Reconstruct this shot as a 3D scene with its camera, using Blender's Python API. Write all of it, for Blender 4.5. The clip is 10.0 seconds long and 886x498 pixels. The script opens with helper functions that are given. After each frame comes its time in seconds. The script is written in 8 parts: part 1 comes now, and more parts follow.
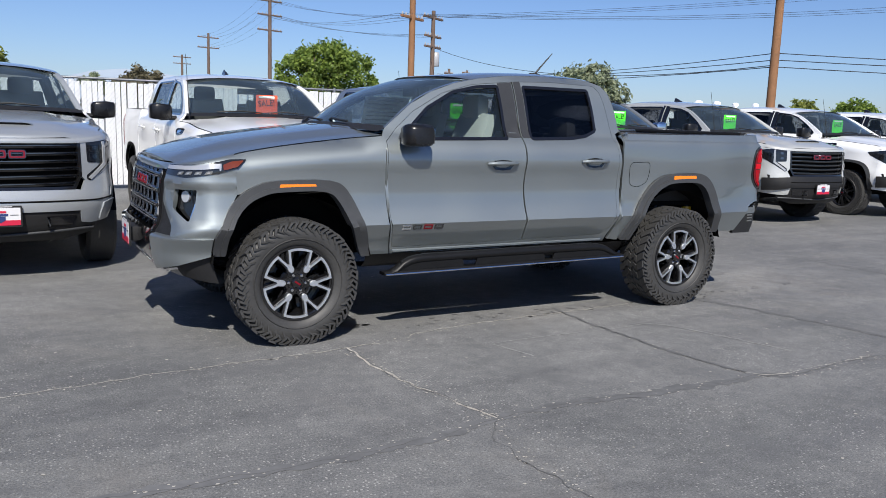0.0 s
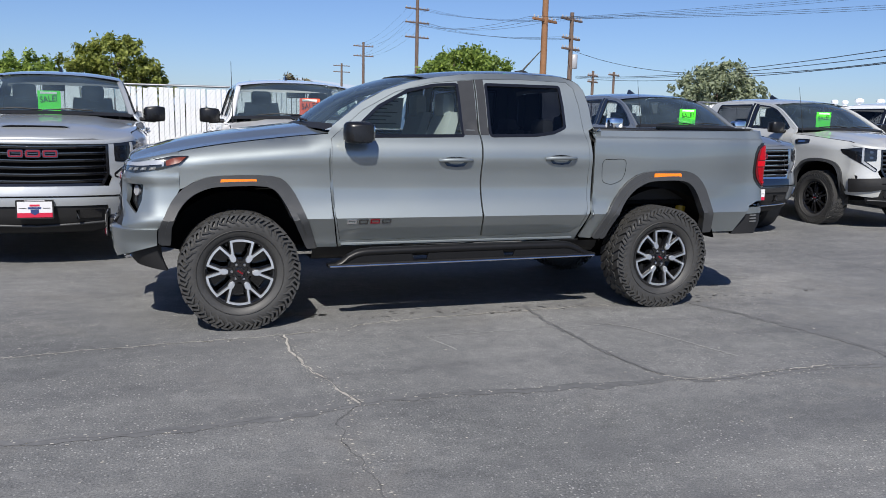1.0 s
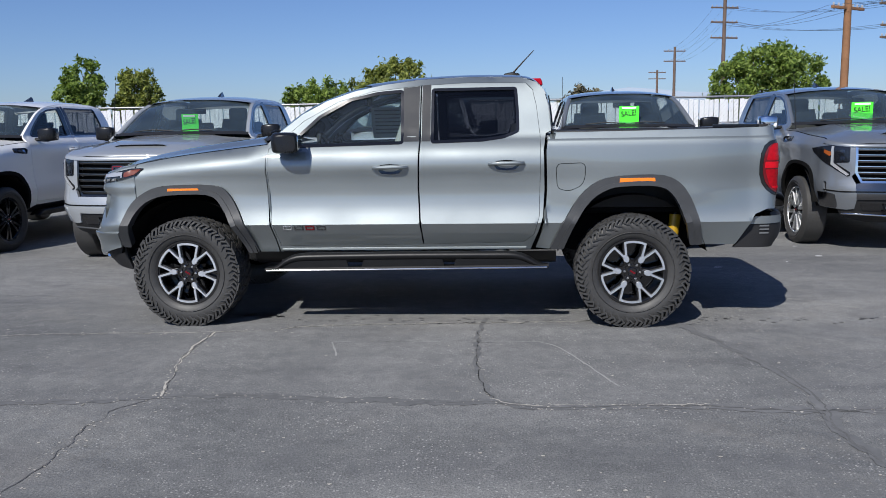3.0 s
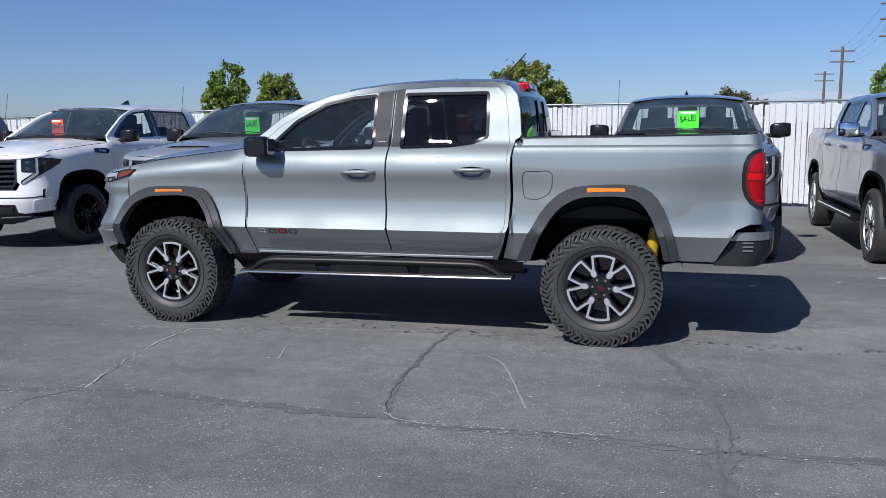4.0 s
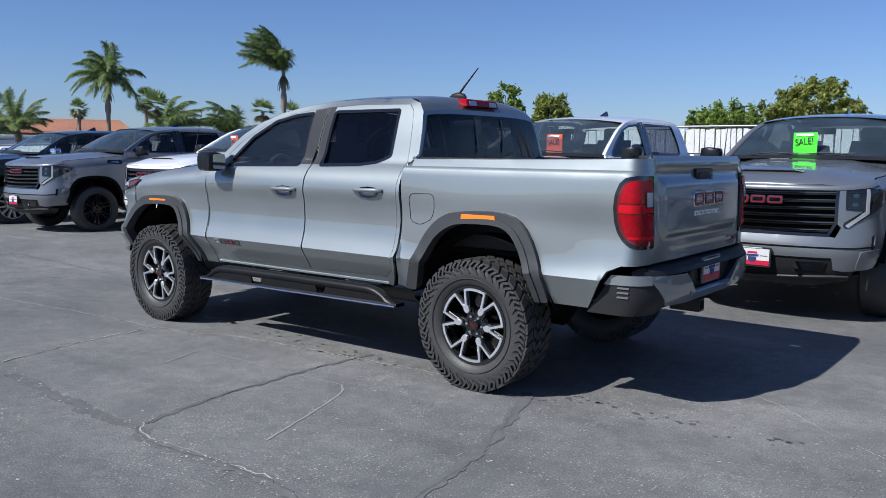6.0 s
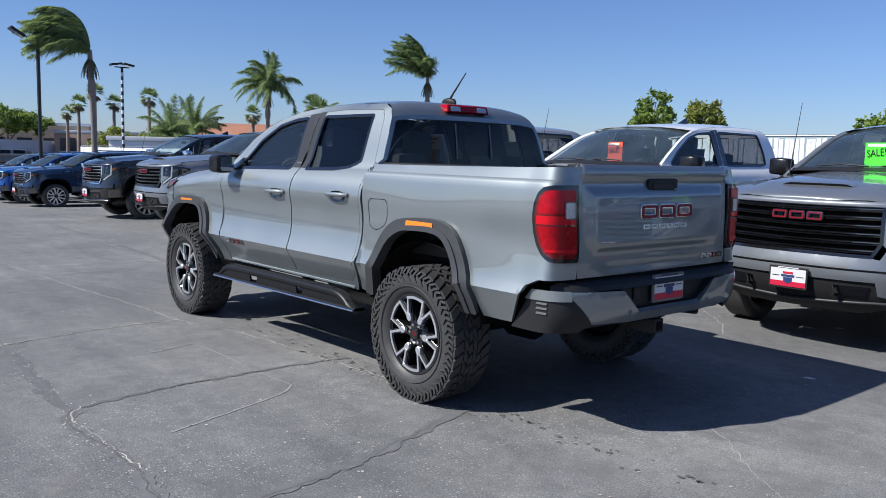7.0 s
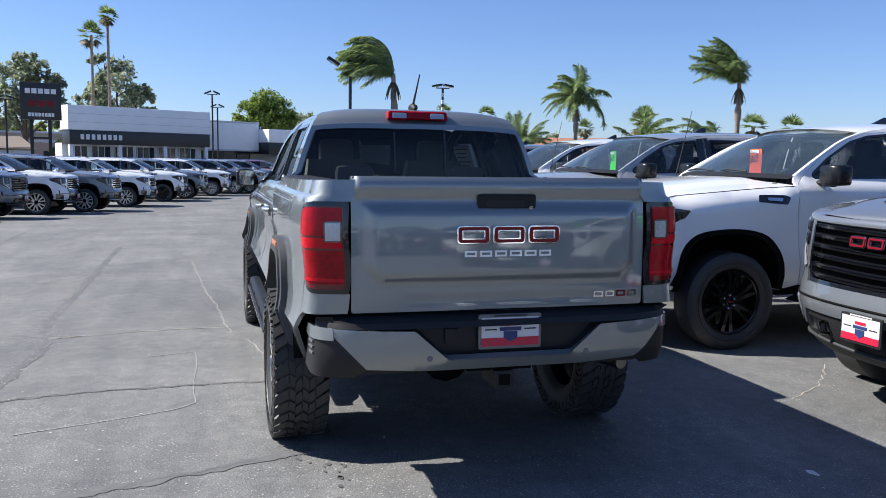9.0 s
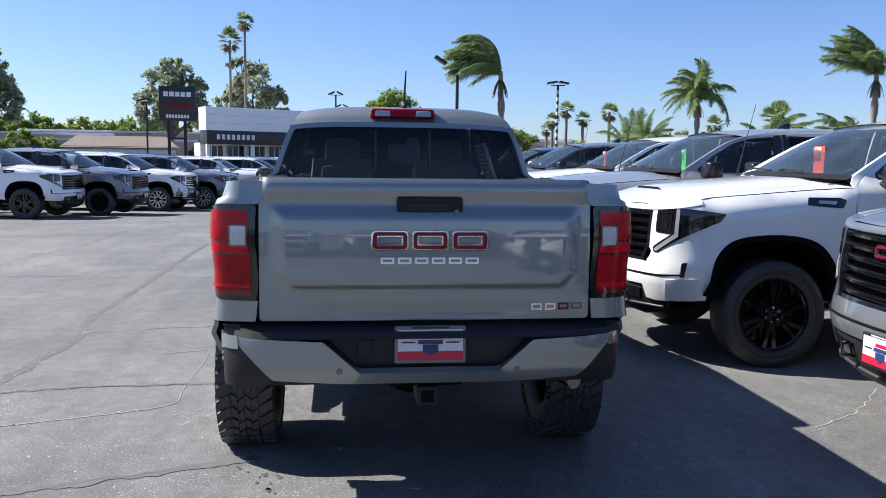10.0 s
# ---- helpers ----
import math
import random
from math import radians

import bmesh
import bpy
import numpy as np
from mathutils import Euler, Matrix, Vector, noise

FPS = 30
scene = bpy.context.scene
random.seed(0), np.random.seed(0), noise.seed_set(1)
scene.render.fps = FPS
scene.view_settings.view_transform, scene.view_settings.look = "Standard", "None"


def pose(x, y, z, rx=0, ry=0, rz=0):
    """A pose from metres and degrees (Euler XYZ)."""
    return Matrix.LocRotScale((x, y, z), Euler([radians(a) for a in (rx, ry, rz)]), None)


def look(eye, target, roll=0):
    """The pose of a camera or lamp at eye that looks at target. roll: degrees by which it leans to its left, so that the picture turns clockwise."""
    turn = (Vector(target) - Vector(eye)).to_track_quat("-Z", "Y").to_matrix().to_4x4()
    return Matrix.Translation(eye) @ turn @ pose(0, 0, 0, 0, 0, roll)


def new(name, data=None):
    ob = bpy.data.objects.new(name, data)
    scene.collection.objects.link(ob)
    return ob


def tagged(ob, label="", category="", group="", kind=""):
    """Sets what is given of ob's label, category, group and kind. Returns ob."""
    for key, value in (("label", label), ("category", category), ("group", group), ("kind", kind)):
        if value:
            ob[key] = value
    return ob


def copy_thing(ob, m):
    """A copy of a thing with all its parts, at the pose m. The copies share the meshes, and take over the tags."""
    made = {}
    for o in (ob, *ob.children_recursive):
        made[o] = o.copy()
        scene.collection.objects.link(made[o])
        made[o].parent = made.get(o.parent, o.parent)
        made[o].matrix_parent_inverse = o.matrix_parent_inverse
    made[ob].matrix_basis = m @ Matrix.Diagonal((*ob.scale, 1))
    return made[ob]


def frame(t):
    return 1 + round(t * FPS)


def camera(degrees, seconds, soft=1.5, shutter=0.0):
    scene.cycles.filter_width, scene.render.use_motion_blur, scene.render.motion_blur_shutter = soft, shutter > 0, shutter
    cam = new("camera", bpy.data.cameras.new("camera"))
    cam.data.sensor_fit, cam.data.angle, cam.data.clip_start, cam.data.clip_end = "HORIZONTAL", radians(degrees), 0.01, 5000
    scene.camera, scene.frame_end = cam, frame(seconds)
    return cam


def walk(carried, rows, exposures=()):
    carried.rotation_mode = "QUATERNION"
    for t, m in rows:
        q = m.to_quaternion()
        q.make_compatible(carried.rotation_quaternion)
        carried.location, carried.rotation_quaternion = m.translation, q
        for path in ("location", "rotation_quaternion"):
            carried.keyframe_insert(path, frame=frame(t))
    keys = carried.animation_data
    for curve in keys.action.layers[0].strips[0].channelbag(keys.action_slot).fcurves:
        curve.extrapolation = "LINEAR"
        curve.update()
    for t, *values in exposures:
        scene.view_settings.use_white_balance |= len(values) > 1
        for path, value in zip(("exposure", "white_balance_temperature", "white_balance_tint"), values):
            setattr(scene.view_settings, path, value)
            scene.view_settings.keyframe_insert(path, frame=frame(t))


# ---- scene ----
# ---- camera ----
cam = camera(56.7, 10.0, soft=0.9)
PATH = [
    (0, (-3.4, -5.983, 1.501), (-2.437, -4.259, 1.186), 2.0),
    (0.5, (-2.768, -6.409, 1.499), (-1.971, -4.602, 1.182), 1.8),
    (1, (-2.071, -6.702, 1.497), (-1.458, -4.825, 1.181), 1.3),
    (1.5, (-1.345, -6.889, 1.497), (-0.926, -4.958, 1.184), 0.7),
    (2, (-0.634, -6.991, 1.508), (-0.409, -5.027, 1.199), 0.2),
    (2.5, (0.094, -6.999, 1.478), (0.119, -5.021, 1.18), -0.6),
    (4, (2.094, -6.584, 1.479), (1.57, -4.675, 1.196), -0.5),
    (4.5, (2.76, -6.29, 1.463), (2.055, -4.438, 1.192), -0.2),
    (5, (3.425, -5.931, 1.47), (2.544, -4.154, 1.213), -0.1),
    (5.5, (4.007, -5.468, 1.467), (2.953, -3.786, 1.222), 0.1),
    (7, (5.496, -4.03, 1.489), (3.987, -2.737, 1.263), 1.4),
    (7.5, (5.785, -3.369, 1.485), (4.144, -2.248, 1.262), 1.4),
    (8, (6.041, -2.682, 1.499), (4.288, -1.745, 1.281), 1.5),
    (8.5, (6.169, -1.975, 1.512), (4.322, -1.239, 1.298), 1.0),
    (9, (6.24, -1.287, 1.527), (4.325, -0.748, 1.317), 0.8),
    (9.5, (6.215, -0.736, 1.522), (4.26, -0.372, 1.31), 0.8),
    (10, (6.168, -0.339, 1.547), (4.193, -0.109, 1.329), 0.7),
]
walk(cam, [(t, look(eye, target, roll)) for t, eye, target, roll in PATH], exposures=[(0.0, 0.32, 6500, 10), (2.5, 0.21, 6350, 10), (4.0, 0.11, 6150, 10), (5.5, 0.20, 6100, 10), (7.0, 0.46, 6250, 10), (8.5, 0.74, 6400, 10), (10.0, 0.90, 6500, 10)])

# ---- world, sun, exposure ----
world = bpy.data.worlds.new("world")
scene.world = world
world.use_nodes = True
_wn = world.node_tree.nodes
_sky = _wn.new("ShaderNodeTexSky")
_sky.sky_type = "NISHITA"
_sky.sun_disc = False
_sky.sun_elevation = radians(43.6)
_sky.sun_rotation = radians(180 + 22.4)
_sky.altitude = 400
_sky.air_density, _sky.dust_density, _sky.ozone_density = 0.95, 0.5, 3.6
_tone = _wn.new("ShaderNodeMix")
_tone.data_type, _tone.blend_type = "RGBA", "MULTIPLY"
_tone.inputs["Factor"].default_value = 1.0
_tone.inputs[7].default_value = (0.835, 0.935, 1.20, 1)
world.node_tree.links.new(_sky.outputs["Color"], _tone.inputs[6])
world.node_tree.links.new(_tone.outputs[2], _wn["Background"].inputs["Color"])
_wn["Background"].inputs["Strength"].default_value = 0.072
_sun = bpy.data.lights.new("sun", "SUN")
_sun.energy, _sun.angle, _sun.color = 5.0, radians(0.53), (1.0, 0.95, 0.87)
_sun_ob = new("sun", _sun)
_sun_ob.matrix_world = look((-4, -9.7, 10), (0, 0, 0))
scene.view_settings.exposure = 0.0

# ---- small geometry kit ----
from mathutils.geometry import delaunay_2d_cdt


def gz(x):
    """Height of the lot's ground, which falls slowly towards the far end."""
    k = min(max((-6 - x) / 26, 0), 1)
    return -0.225 * (1 - math.cos(math.pi * k))


def pchip(knots):
    """A smooth curve through (a, b) knots that does not overshoot."""
    k = sorted(knots)
    X, F = np.array([p[0] for p in k], float), np.array([p[1] for p in k], float)
    h, d = np.diff(X), np.diff(F) / np.diff(X)
    m = np.zeros(len(X))
    m[0], m[-1] = d[0], d[-1]
    for i in range(1, len(X) - 1):
        if d[i - 1] * d[i] > 0:
            w1, w2 = 2 * h[i] + h[i - 1], h[i] + 2 * h[i - 1]
            m[i] = (w1 + w2) / (w1 / d[i - 1] + w2 / d[i])

    def f(a):
        a = min(max(a, X[0]), X[-1])
        i = min(int(np.searchsorted(X, a, side="right")) - 1, len(h) - 1)
        s = (a - X[i]) / h[i]
        return float((1 + 2 * s) * (1 - s) ** 2 * F[i] + s * (1 - s) ** 2 * h[i] * m[i] + s * s * (3 - 2 * s) * F[i + 1] + s * s * (s - 1) * h[i] * m[i + 1])

    return f


def rounded(pts, r, seg=4):
    """A closed polygon with its corners rounded; r is one radius or one for each corner."""
    n, out = len(pts), []
    for i in range(n):
        p, a, b = (Vector(pts[i][:2]), Vector(pts[i - 1][:2]), Vector(pts[(i + 1) % n][:2]))
        ri = r[i] if isinstance(r, (list, tuple)) else r
        ta, tb = a - p, b - p
        cut = min(ri, ta.length * 0.45, tb.length * 0.45)
        if cut < 1e-4:
            out.append((p.x, p.y))
            continue
        s, e = p + ta.normalized() * cut, p + tb.normalized() * cut
        for j in range(seg + 1):
            t = j / seg
            q = s * (1 - t) ** 2 + p * 2 * t * (1 - t) + e * t * t
            out.append((q.x, q.y))
    return out


def spline(pts, per=6):
    """An open Catmull-Rom curve through points of any dimension."""
    P = [np.array(p, float) for p in pts]
    P = [2 * P[0] - P[1]] + P + [2 * P[-1] - P[-2]]
    out = []
    for i in range(1, len(P) - 2):
        for j in range(per):
            t = j / per
            out.append(0.5 * (2 * P[i] + (P[i + 1] - P[i - 1]) * t + (2 * P[i - 1] - 5 * P[i] + 4 * P[i + 1] - P[i + 2]) * t * t + (3 * P[i] - P[i - 1] - 3 * P[i + 1] + P[i + 2]) * t ** 3))
    out.append(P[-2])
    return [tuple(p) for p in out]


def resample(loop, step):
    out = []
    for i in range(len(loop)):
        a, b = np.array(loop[i], float), np.array(loop[(i + 1) % len(loop)], float)
        n = max(1, int(math.ceil(np.linalg.norm(b - a) / step)))
        out += [tuple(a + (b - a) * j / n) for j in range(n)]
    return out


def inside(loops, P):
    """Even-odd test of points against closed loops."""
    P = np.asarray(P, float)
    res = np.zeros(len(P), bool)
    for loop in loops:
        L = np.asarray(loop, float)
        A, B = L, np.roll(L, -1, 0)
        for (x1, y1), (x2, y2) in zip(A, B):
            if y1 == y2:
                continue
            hit = (y1 > P[:, 1]) != (y2 > P[:, 1])
            res ^= hit & (P[:, 0] < (x2 - x1) * (P[:, 1] - y1) / (y2 - y1) + x1)
    return res


def fill2d(loops, step, creases=()):
    """Triangles that fill closed loops (holes by even-odd), with a grid of inner points. Returns points, triangles and rims."""
    loops = [resample(l, step) for l in loops]
    pts, edges = [], []
    for l in loops:
        o = len(pts)
        pts += l
        edges += [(o + i, o + (i + 1) % len(l)) for i in range(len(l))]
    B = np.array(pts)
    lo, hi = B.min(0), B.max(0)
    gx, gy = np.meshgrid(np.arange(lo[0] + step / 2, hi[0], step), np.arange(lo[1] + step / 2, hi[1], step))
    G = np.stack([gx.ravel(), gy.ravel()], 1)
    if len(G):
        G = G[inside(loops, G)]
    if len(G):
        near = np.array([((B - g) ** 2).sum(1).min() for g in G]) > (0.45 * step) ** 2
        G = G[near]
    # a dense row of points along each level at which the sheet folds
    for c in creases:
        row = np.array([(x, c) for x in np.arange(lo[0] + step / 4, hi[0], step / 2)])
        row = row[inside(loops, row)]
        if len(row):
            row = row[np.array([((B - g) ** 2).sum(1).min() for g in row]) > (0.12 * step) ** 2]
            G = np.concatenate([G[np.abs(G[:, 1] - c) > 0.35 * step], row]) if len(G) else row
    allp = [Vector((float(p[0]), float(p[1]))) for p in pts] + [Vector((float(g[0]), float(g[1]))) for g in G]
    co, _, fa, _, _, _ = delaunay_2d_cdt(allp, edges, [], 0, 1e-6)
    co = np.array([(c.x, c.y) for c in co])
    T = np.array([f for f in fa if len(f) == 3])
    cen = co[T].mean(1)
    T = T[inside(loops, cen)]
    count = {}
    for t in T:
        for a, b in ((t[0], t[1]), (t[1], t[2]), (t[2], t[0])):
            count.setdefault((min(a, b), max(a, b)), []).append((int(a), int(b)))
    rim = [v[0] for v in count.values() if len(v) == 1]
    return co, T, rim


def as_mesh(name, verts, faces, mats, sharp=35, slots=None):
    me = bpy.data.meshes.new(name)
    me.from_pydata([tuple(map(float, v)) for v in verts], [], [tuple(int(i) for i in f) for f in faces])
    for m in mats if isinstance(mats, (list, tuple)) else [mats]:
        me.materials.append(m)
    if slots is not None:
        me.polygons.foreach_set("material_index", slots)
    me.shade_smooth()
    if sharp:
        me.set_sharp_from_angle(angle=radians(sharp))
    me.update()
    return me


def part(name, me, mat=None, parent=None, label=""):
    """Links a mesh or bmesh as one object, under a parent if there is one."""
    if isinstance(me, bmesh.types.BMesh):
        bm, me = me, bpy.data.meshes.new(name)
        bmesh.ops.recalc_face_normals(bm, faces=bm.faces)
        bm.to_mesh(me)
        bm.free()
        me.materials.append(mat)
        me.shade_smooth()
        me.set_sharp_from_angle(angle=radians(35))
    ob = new(name, me)
    ob.parent = parent
    if label:
        ob["label"] = label
    return ob


def skin(name, loops, place, mat, parent=None, step=0.06, lip=0.02, label="", sharp=35, flip=False, creases=()):
    """A sheet over 2D loops, laid in space by place(u, v), with a folded-in lip round its rim."""
    co, T, rim = fill2d(loops, step, creases)
    V = np.array([place(u, v) for u, v in co], float)
    # Face the sheet outwards as place(u, v) runs: u to the rear, v up gives an outside on -y.
    F = [tuple(t[::-1]) if flip else tuple(t) for t in T]
    N = np.zeros_like(V)
    for f in F:
        n = np.cross(V[f[1]] - V[f[0]], V[f[2]] - V[f[0]])
        for i in f:
            N[i] += n
    N /= np.linalg.norm(N, axis=1, keepdims=True) + 1e-12
    verts, faces = list(V), list(F)
    if lip:
        at = {}
        for a, b in rim:
            for i in (a, b):
                if i not in at:
                    at[i] = len(verts)
                    verts.append(V[i] - N[i] * lip)
        faces += [(b, a, at[a], at[b]) if not flip else (a, b, at[b], at[a]) for a, b in rim]
    return part(name, as_mesh(name, verts, faces, mat, sharp), None, parent, label)


def loft(name, rows, mat, parent=None, label="", sharp=35, close=False, caps=False, flip=False):
    """A grid surface through rows of points, all of one length. close: each row is a ring; caps: fill first and last ring."""
    n, m = len(rows), len(rows[0])
    verts = [p for r in rows for p in r]
    faces = []
    for i in range(n - 1):
        for j in range(m if close else m - 1):
            k = (j + 1) % m
            faces.append((i * m + j, i * m + k, (i + 1) * m + k, (i + 1) * m + j))
    if caps:
        faces += [tuple(range(m))[::-1], tuple(range((n - 1) * m, n * m))]
    if flip:
        faces = [f[::-1] for f in faces]
    return part(name, as_mesh(name, verts, faces, mat, sharp), None, parent, label)


def tube_mesh(path, r, seg=8, squash=1.0):
    """Verts and faces of a round bar along a path; r is one radius or one for each point."""
    P = [Vector(p) for p in path]
    verts, faces, up = [], [], Vector((0, 0, 1))
    for i, p in enumerate(P):
        d = (P[min(i + 1, len(P) - 1)] - P[max(i - 1, 0)]).normalized()
        ref = up if abs(d.z) < 0.9 else Vector((1, 0, 0))
        s = d.cross(ref).normalized()
        t = s.cross(d)
        ri = r[i] if isinstance(r, (list, tuple)) else r
        for j in range(seg):
            a = 2 * math.pi * j / seg
            verts.append(p + s * math.cos(a) * ri + t * math.sin(a) * ri * squash)
    n = len(P)
    for i in range(n - 1):
        for j in range(seg):
            k = (j + 1) % seg
            faces.append((i * seg + j, (i + 1) * seg + j, (i + 1) * seg + k, i * seg + k))
    faces += [tuple(range(seg)), tuple(range((n - 1) * seg, n * seg))[::-1]]
    return verts, faces


def tube(name, path, r, mat, parent=None, seg=8, label="", squash=1.0):
    v, f = tube_mesh(path, r, seg, squash)
    return part(name, as_mesh(name, v, f, mat, 50), None, parent, label)


def box_mesh(lo, hi, bevel=0.01, seg=2):
    bm = bmesh.new()
    c, s = (Vector(lo) + Vector(hi)) / 2, Vector(hi) - Vector(lo)
    bmesh.ops.create_cube(bm, size=1, matrix=Matrix.Translation(c) @ Matrix.Diagonal((*s, 1)))
    if bevel:
        bmesh.ops.bevel(bm, geom=bm.edges[:], offset=min(bevel, min(s) * 0.45), segments=seg, affect="EDGES", profile=0.6)
    return bm


def box(name, lo, hi, mat, parent=None, bevel=0.01, label=""):
    return part(name, box_mesh(lo, hi, bevel), mat, parent, label)


def prism(name, loop, place, depth, mat, parent=None, bevel=0.0, label="", holes=()):
    """A flat outline with thickness: place(u, v, w) lays it, w running from 0 (front) to depth."""
    co, T, rim = fill2d([loop, *holes], 0.5)
    n = len(co)
    inner = co
    if bevel:
        c = np.zeros_like(co)
        for a, b in rim:
            e = co[b] - co[a]
            nn = np.array([e[1], -e[0]]) / (np.linalg.norm(e) + 1e-9)
            c[a] += nn
            c[b] += nn
        c /= np.linalg.norm(c, axis=1, keepdims=True) + 1e-9
        inner = co - c * bevel
    verts = [place(u, v, 0) for u, v in inner] + [place(u, v, bevel) for u, v in co] + [place(u, v, depth) for u, v in co]
    faces = [tuple(t) for t in T] + [tuple(t[::-1] + 2 * n) for t in T]
    for a, b in rim:
        faces += [(b, a, a + n, b + n), (b + n, a + n, a + 2 * n, b + 2 * n)]
    return part(name, as_mesh(name, verts, faces, mat, 30), None, parent, label)


def lathe_mesh(profile, seg=48, axis="y"):
    """Verts and faces of a profile of (radius, offset) turned about an axis."""
    verts, faces, n = [], [], len(profile)
    for j in range(seg):
        a = 2 * math.pi * j / seg
        for r, w in profile:
            verts.append((r * math.cos(a), w, r * math.sin(a)) if axis == "y" else (r * math.cos(a), r * math.sin(a), w))
    for j in range(seg):
        k = (j + 1) % seg
        for i in range(n - 1):
            faces.append((j * n + i, k * n + i, k * n + i + 1, j * n + i + 1) if axis == "y" else (j * n + i, j * n + i + 1, k * n + i + 1, k * n + i))
    return verts, faces


def join(*chunks):
    verts, faces = [], []
    for v, f in chunks:
        o = len(verts)
        verts += list(v)
        faces += [tuple(i + o for i in g) for g in f]
    return verts, faces


def bm_lists(bm):
    bm.verts.index_update()
    out = [v.co.copy() for v in bm.verts], [tuple(v.index for v in f.verts) for f in bm.faces]
    bm.free()
    return out


def thing(name, m, label, category, group="", kind=""):
    ob = new(name)
    ob.empty_display_size = 0.1
    ob.matrix_world = m
    return tagged(ob, label, category, group, kind)

# ---- materials ----
def material(name):
    m = bpy.data.materials.new(name)
    m.use_nodes = True
    nt = m.node_tree
    return m, nt, nt.nodes["Principled BSDF"]


def nd(nt, kind, **values):
    n = nt.nodes.new(kind)
    for k, v in values.items():
        n.inputs[k.replace("_", " ")].default_value = v
    return n


def coords(nt, scale=1.0):
    t = nt.nodes.new("ShaderNodeTexCoord")
    mp = nt.nodes.new("ShaderNodeMapping")
    mp.inputs["Scale"].default_value = (scale, scale, scale) if isinstance(scale, (int, float)) else scale
    nt.links.new(t.outputs["Object"], mp.inputs["Vector"])
    return mp.outputs["Vector"]


def ramp(nt, fac, stops):
    r = nt.nodes.new("ShaderNodeValToRGB")
    el = r.color_ramp.elements
    while len(el) < len(stops):
        el.new(0.5)
    for e, (p, c) in zip(el, stops):
        e.position, e.color = p, (*c, 1) if len(c) == 3 else c
    nt.links.new(fac, r.inputs["Fac"])
    return r.outputs["Color"]


def simple(name, color, rough=0.5, metal=0.0, coat=0.0, grain=0.0, scale=40.0, bump=0.0, spec=0.5):
    """A surface with slight mottling in colour and roughness at two scales, and fine relief."""
    m, nt, b = material(name)
    b.inputs["Metallic"].default_value = metal
    b.inputs["Coat Weight"].default_value = coat
    b.inputs["Coat Roughness"].default_value = 0.03
    b.inputs["Specular IOR Level"].default_value = spec
    v = coords(nt)
    n1, n2 = nd(nt, "ShaderNodeTexNoise", Scale=scale, Detail=4.0), nd(nt, "ShaderNodeTexNoise", Scale=scale / 14, Detail=3.0)
    for n in (n1, n2):
        nt.links.new(v, n.inputs["Vector"])
    mix = nt.nodes.new("ShaderNodeMath")
    mix.operation = "ADD"
    nt.links.new(n1.outputs["Fac"], mix.inputs[0])
    nt.links.new(n2.outputs["Fac"], mix.inputs[1])
    g = max(grain, 0.02)
    lo, hi = [c * (1 - g) for c in color], [min(1, c * (1 + g)) for c in color]
    half = nt.nodes.new("ShaderNodeMath")
    half.operation, half.inputs[1].default_value = "MULTIPLY", 0.5
    nt.links.new(mix.outputs[0], half.inputs[0])
    nt.links.new(ramp(nt, half.outputs[0], [(0.3, lo), (0.7, hi)]), b.inputs["Base Color"])
    rr = ramp(nt, half.outputs[0], [(0.3, [rough * 0.9] * 3), (0.7, [min(1, rough * 1.12)] * 3)])
    nt.links.new(rr, b.inputs["Roughness"])
    if bump:
        bp = nd(nt, "ShaderNodeBump", Strength=bump, Distance=0.004)
        nt.links.new(n1.outputs["Fac"], bp.inputs["Height"])
        nt.links.new(bp.outputs["Normal"], b.inputs["Normal"])
    return m


def paint(name, color, metal=0.5, rough=0.38, coat_ior=1.6):
    """Car paint: metal flakes under a clear coat, with a film of dust."""
    m, nt, b = material(name)
    v = coords(nt)
    fl = nt.nodes.new("ShaderNodeTexVoronoi")
    fl.inputs["Scale"].default_value = 900
    du = nd(nt, "ShaderNodeTexNoise", Scale=2.5, Detail=6.0)
    for n in (fl, du):
        nt.links.new(v, n.inputs["Vector"])
    k = 0.08 if metal > 0.1 else 0.0
    col = ramp(nt, fl.outputs["Color"], [(0.0, [c * (1 - k) for c in color]), (1.0, [min(1, c * (1 + k)) for c in color])])
    nt.links.new(col, b.inputs["Base Color"])
    b.inputs["Metallic"].default_value = metal
    nt.links.new(ramp(nt, du.outputs["Fac"], [(0.35, [rough * 0.94] * 3), (0.7, [rough * 1.08] * 3)]), b.inputs["Roughness"])
    b.inputs["Coat Weight"].default_value = 1.0
    b.inputs["Coat IOR"].default_value = coat_ior
    nt.links.new(ramp(nt, du.outputs["Fac"], [(0.35, [0.02] * 3), (0.75, [0.07] * 3)]), b.inputs["Coat Roughness"])
    return m


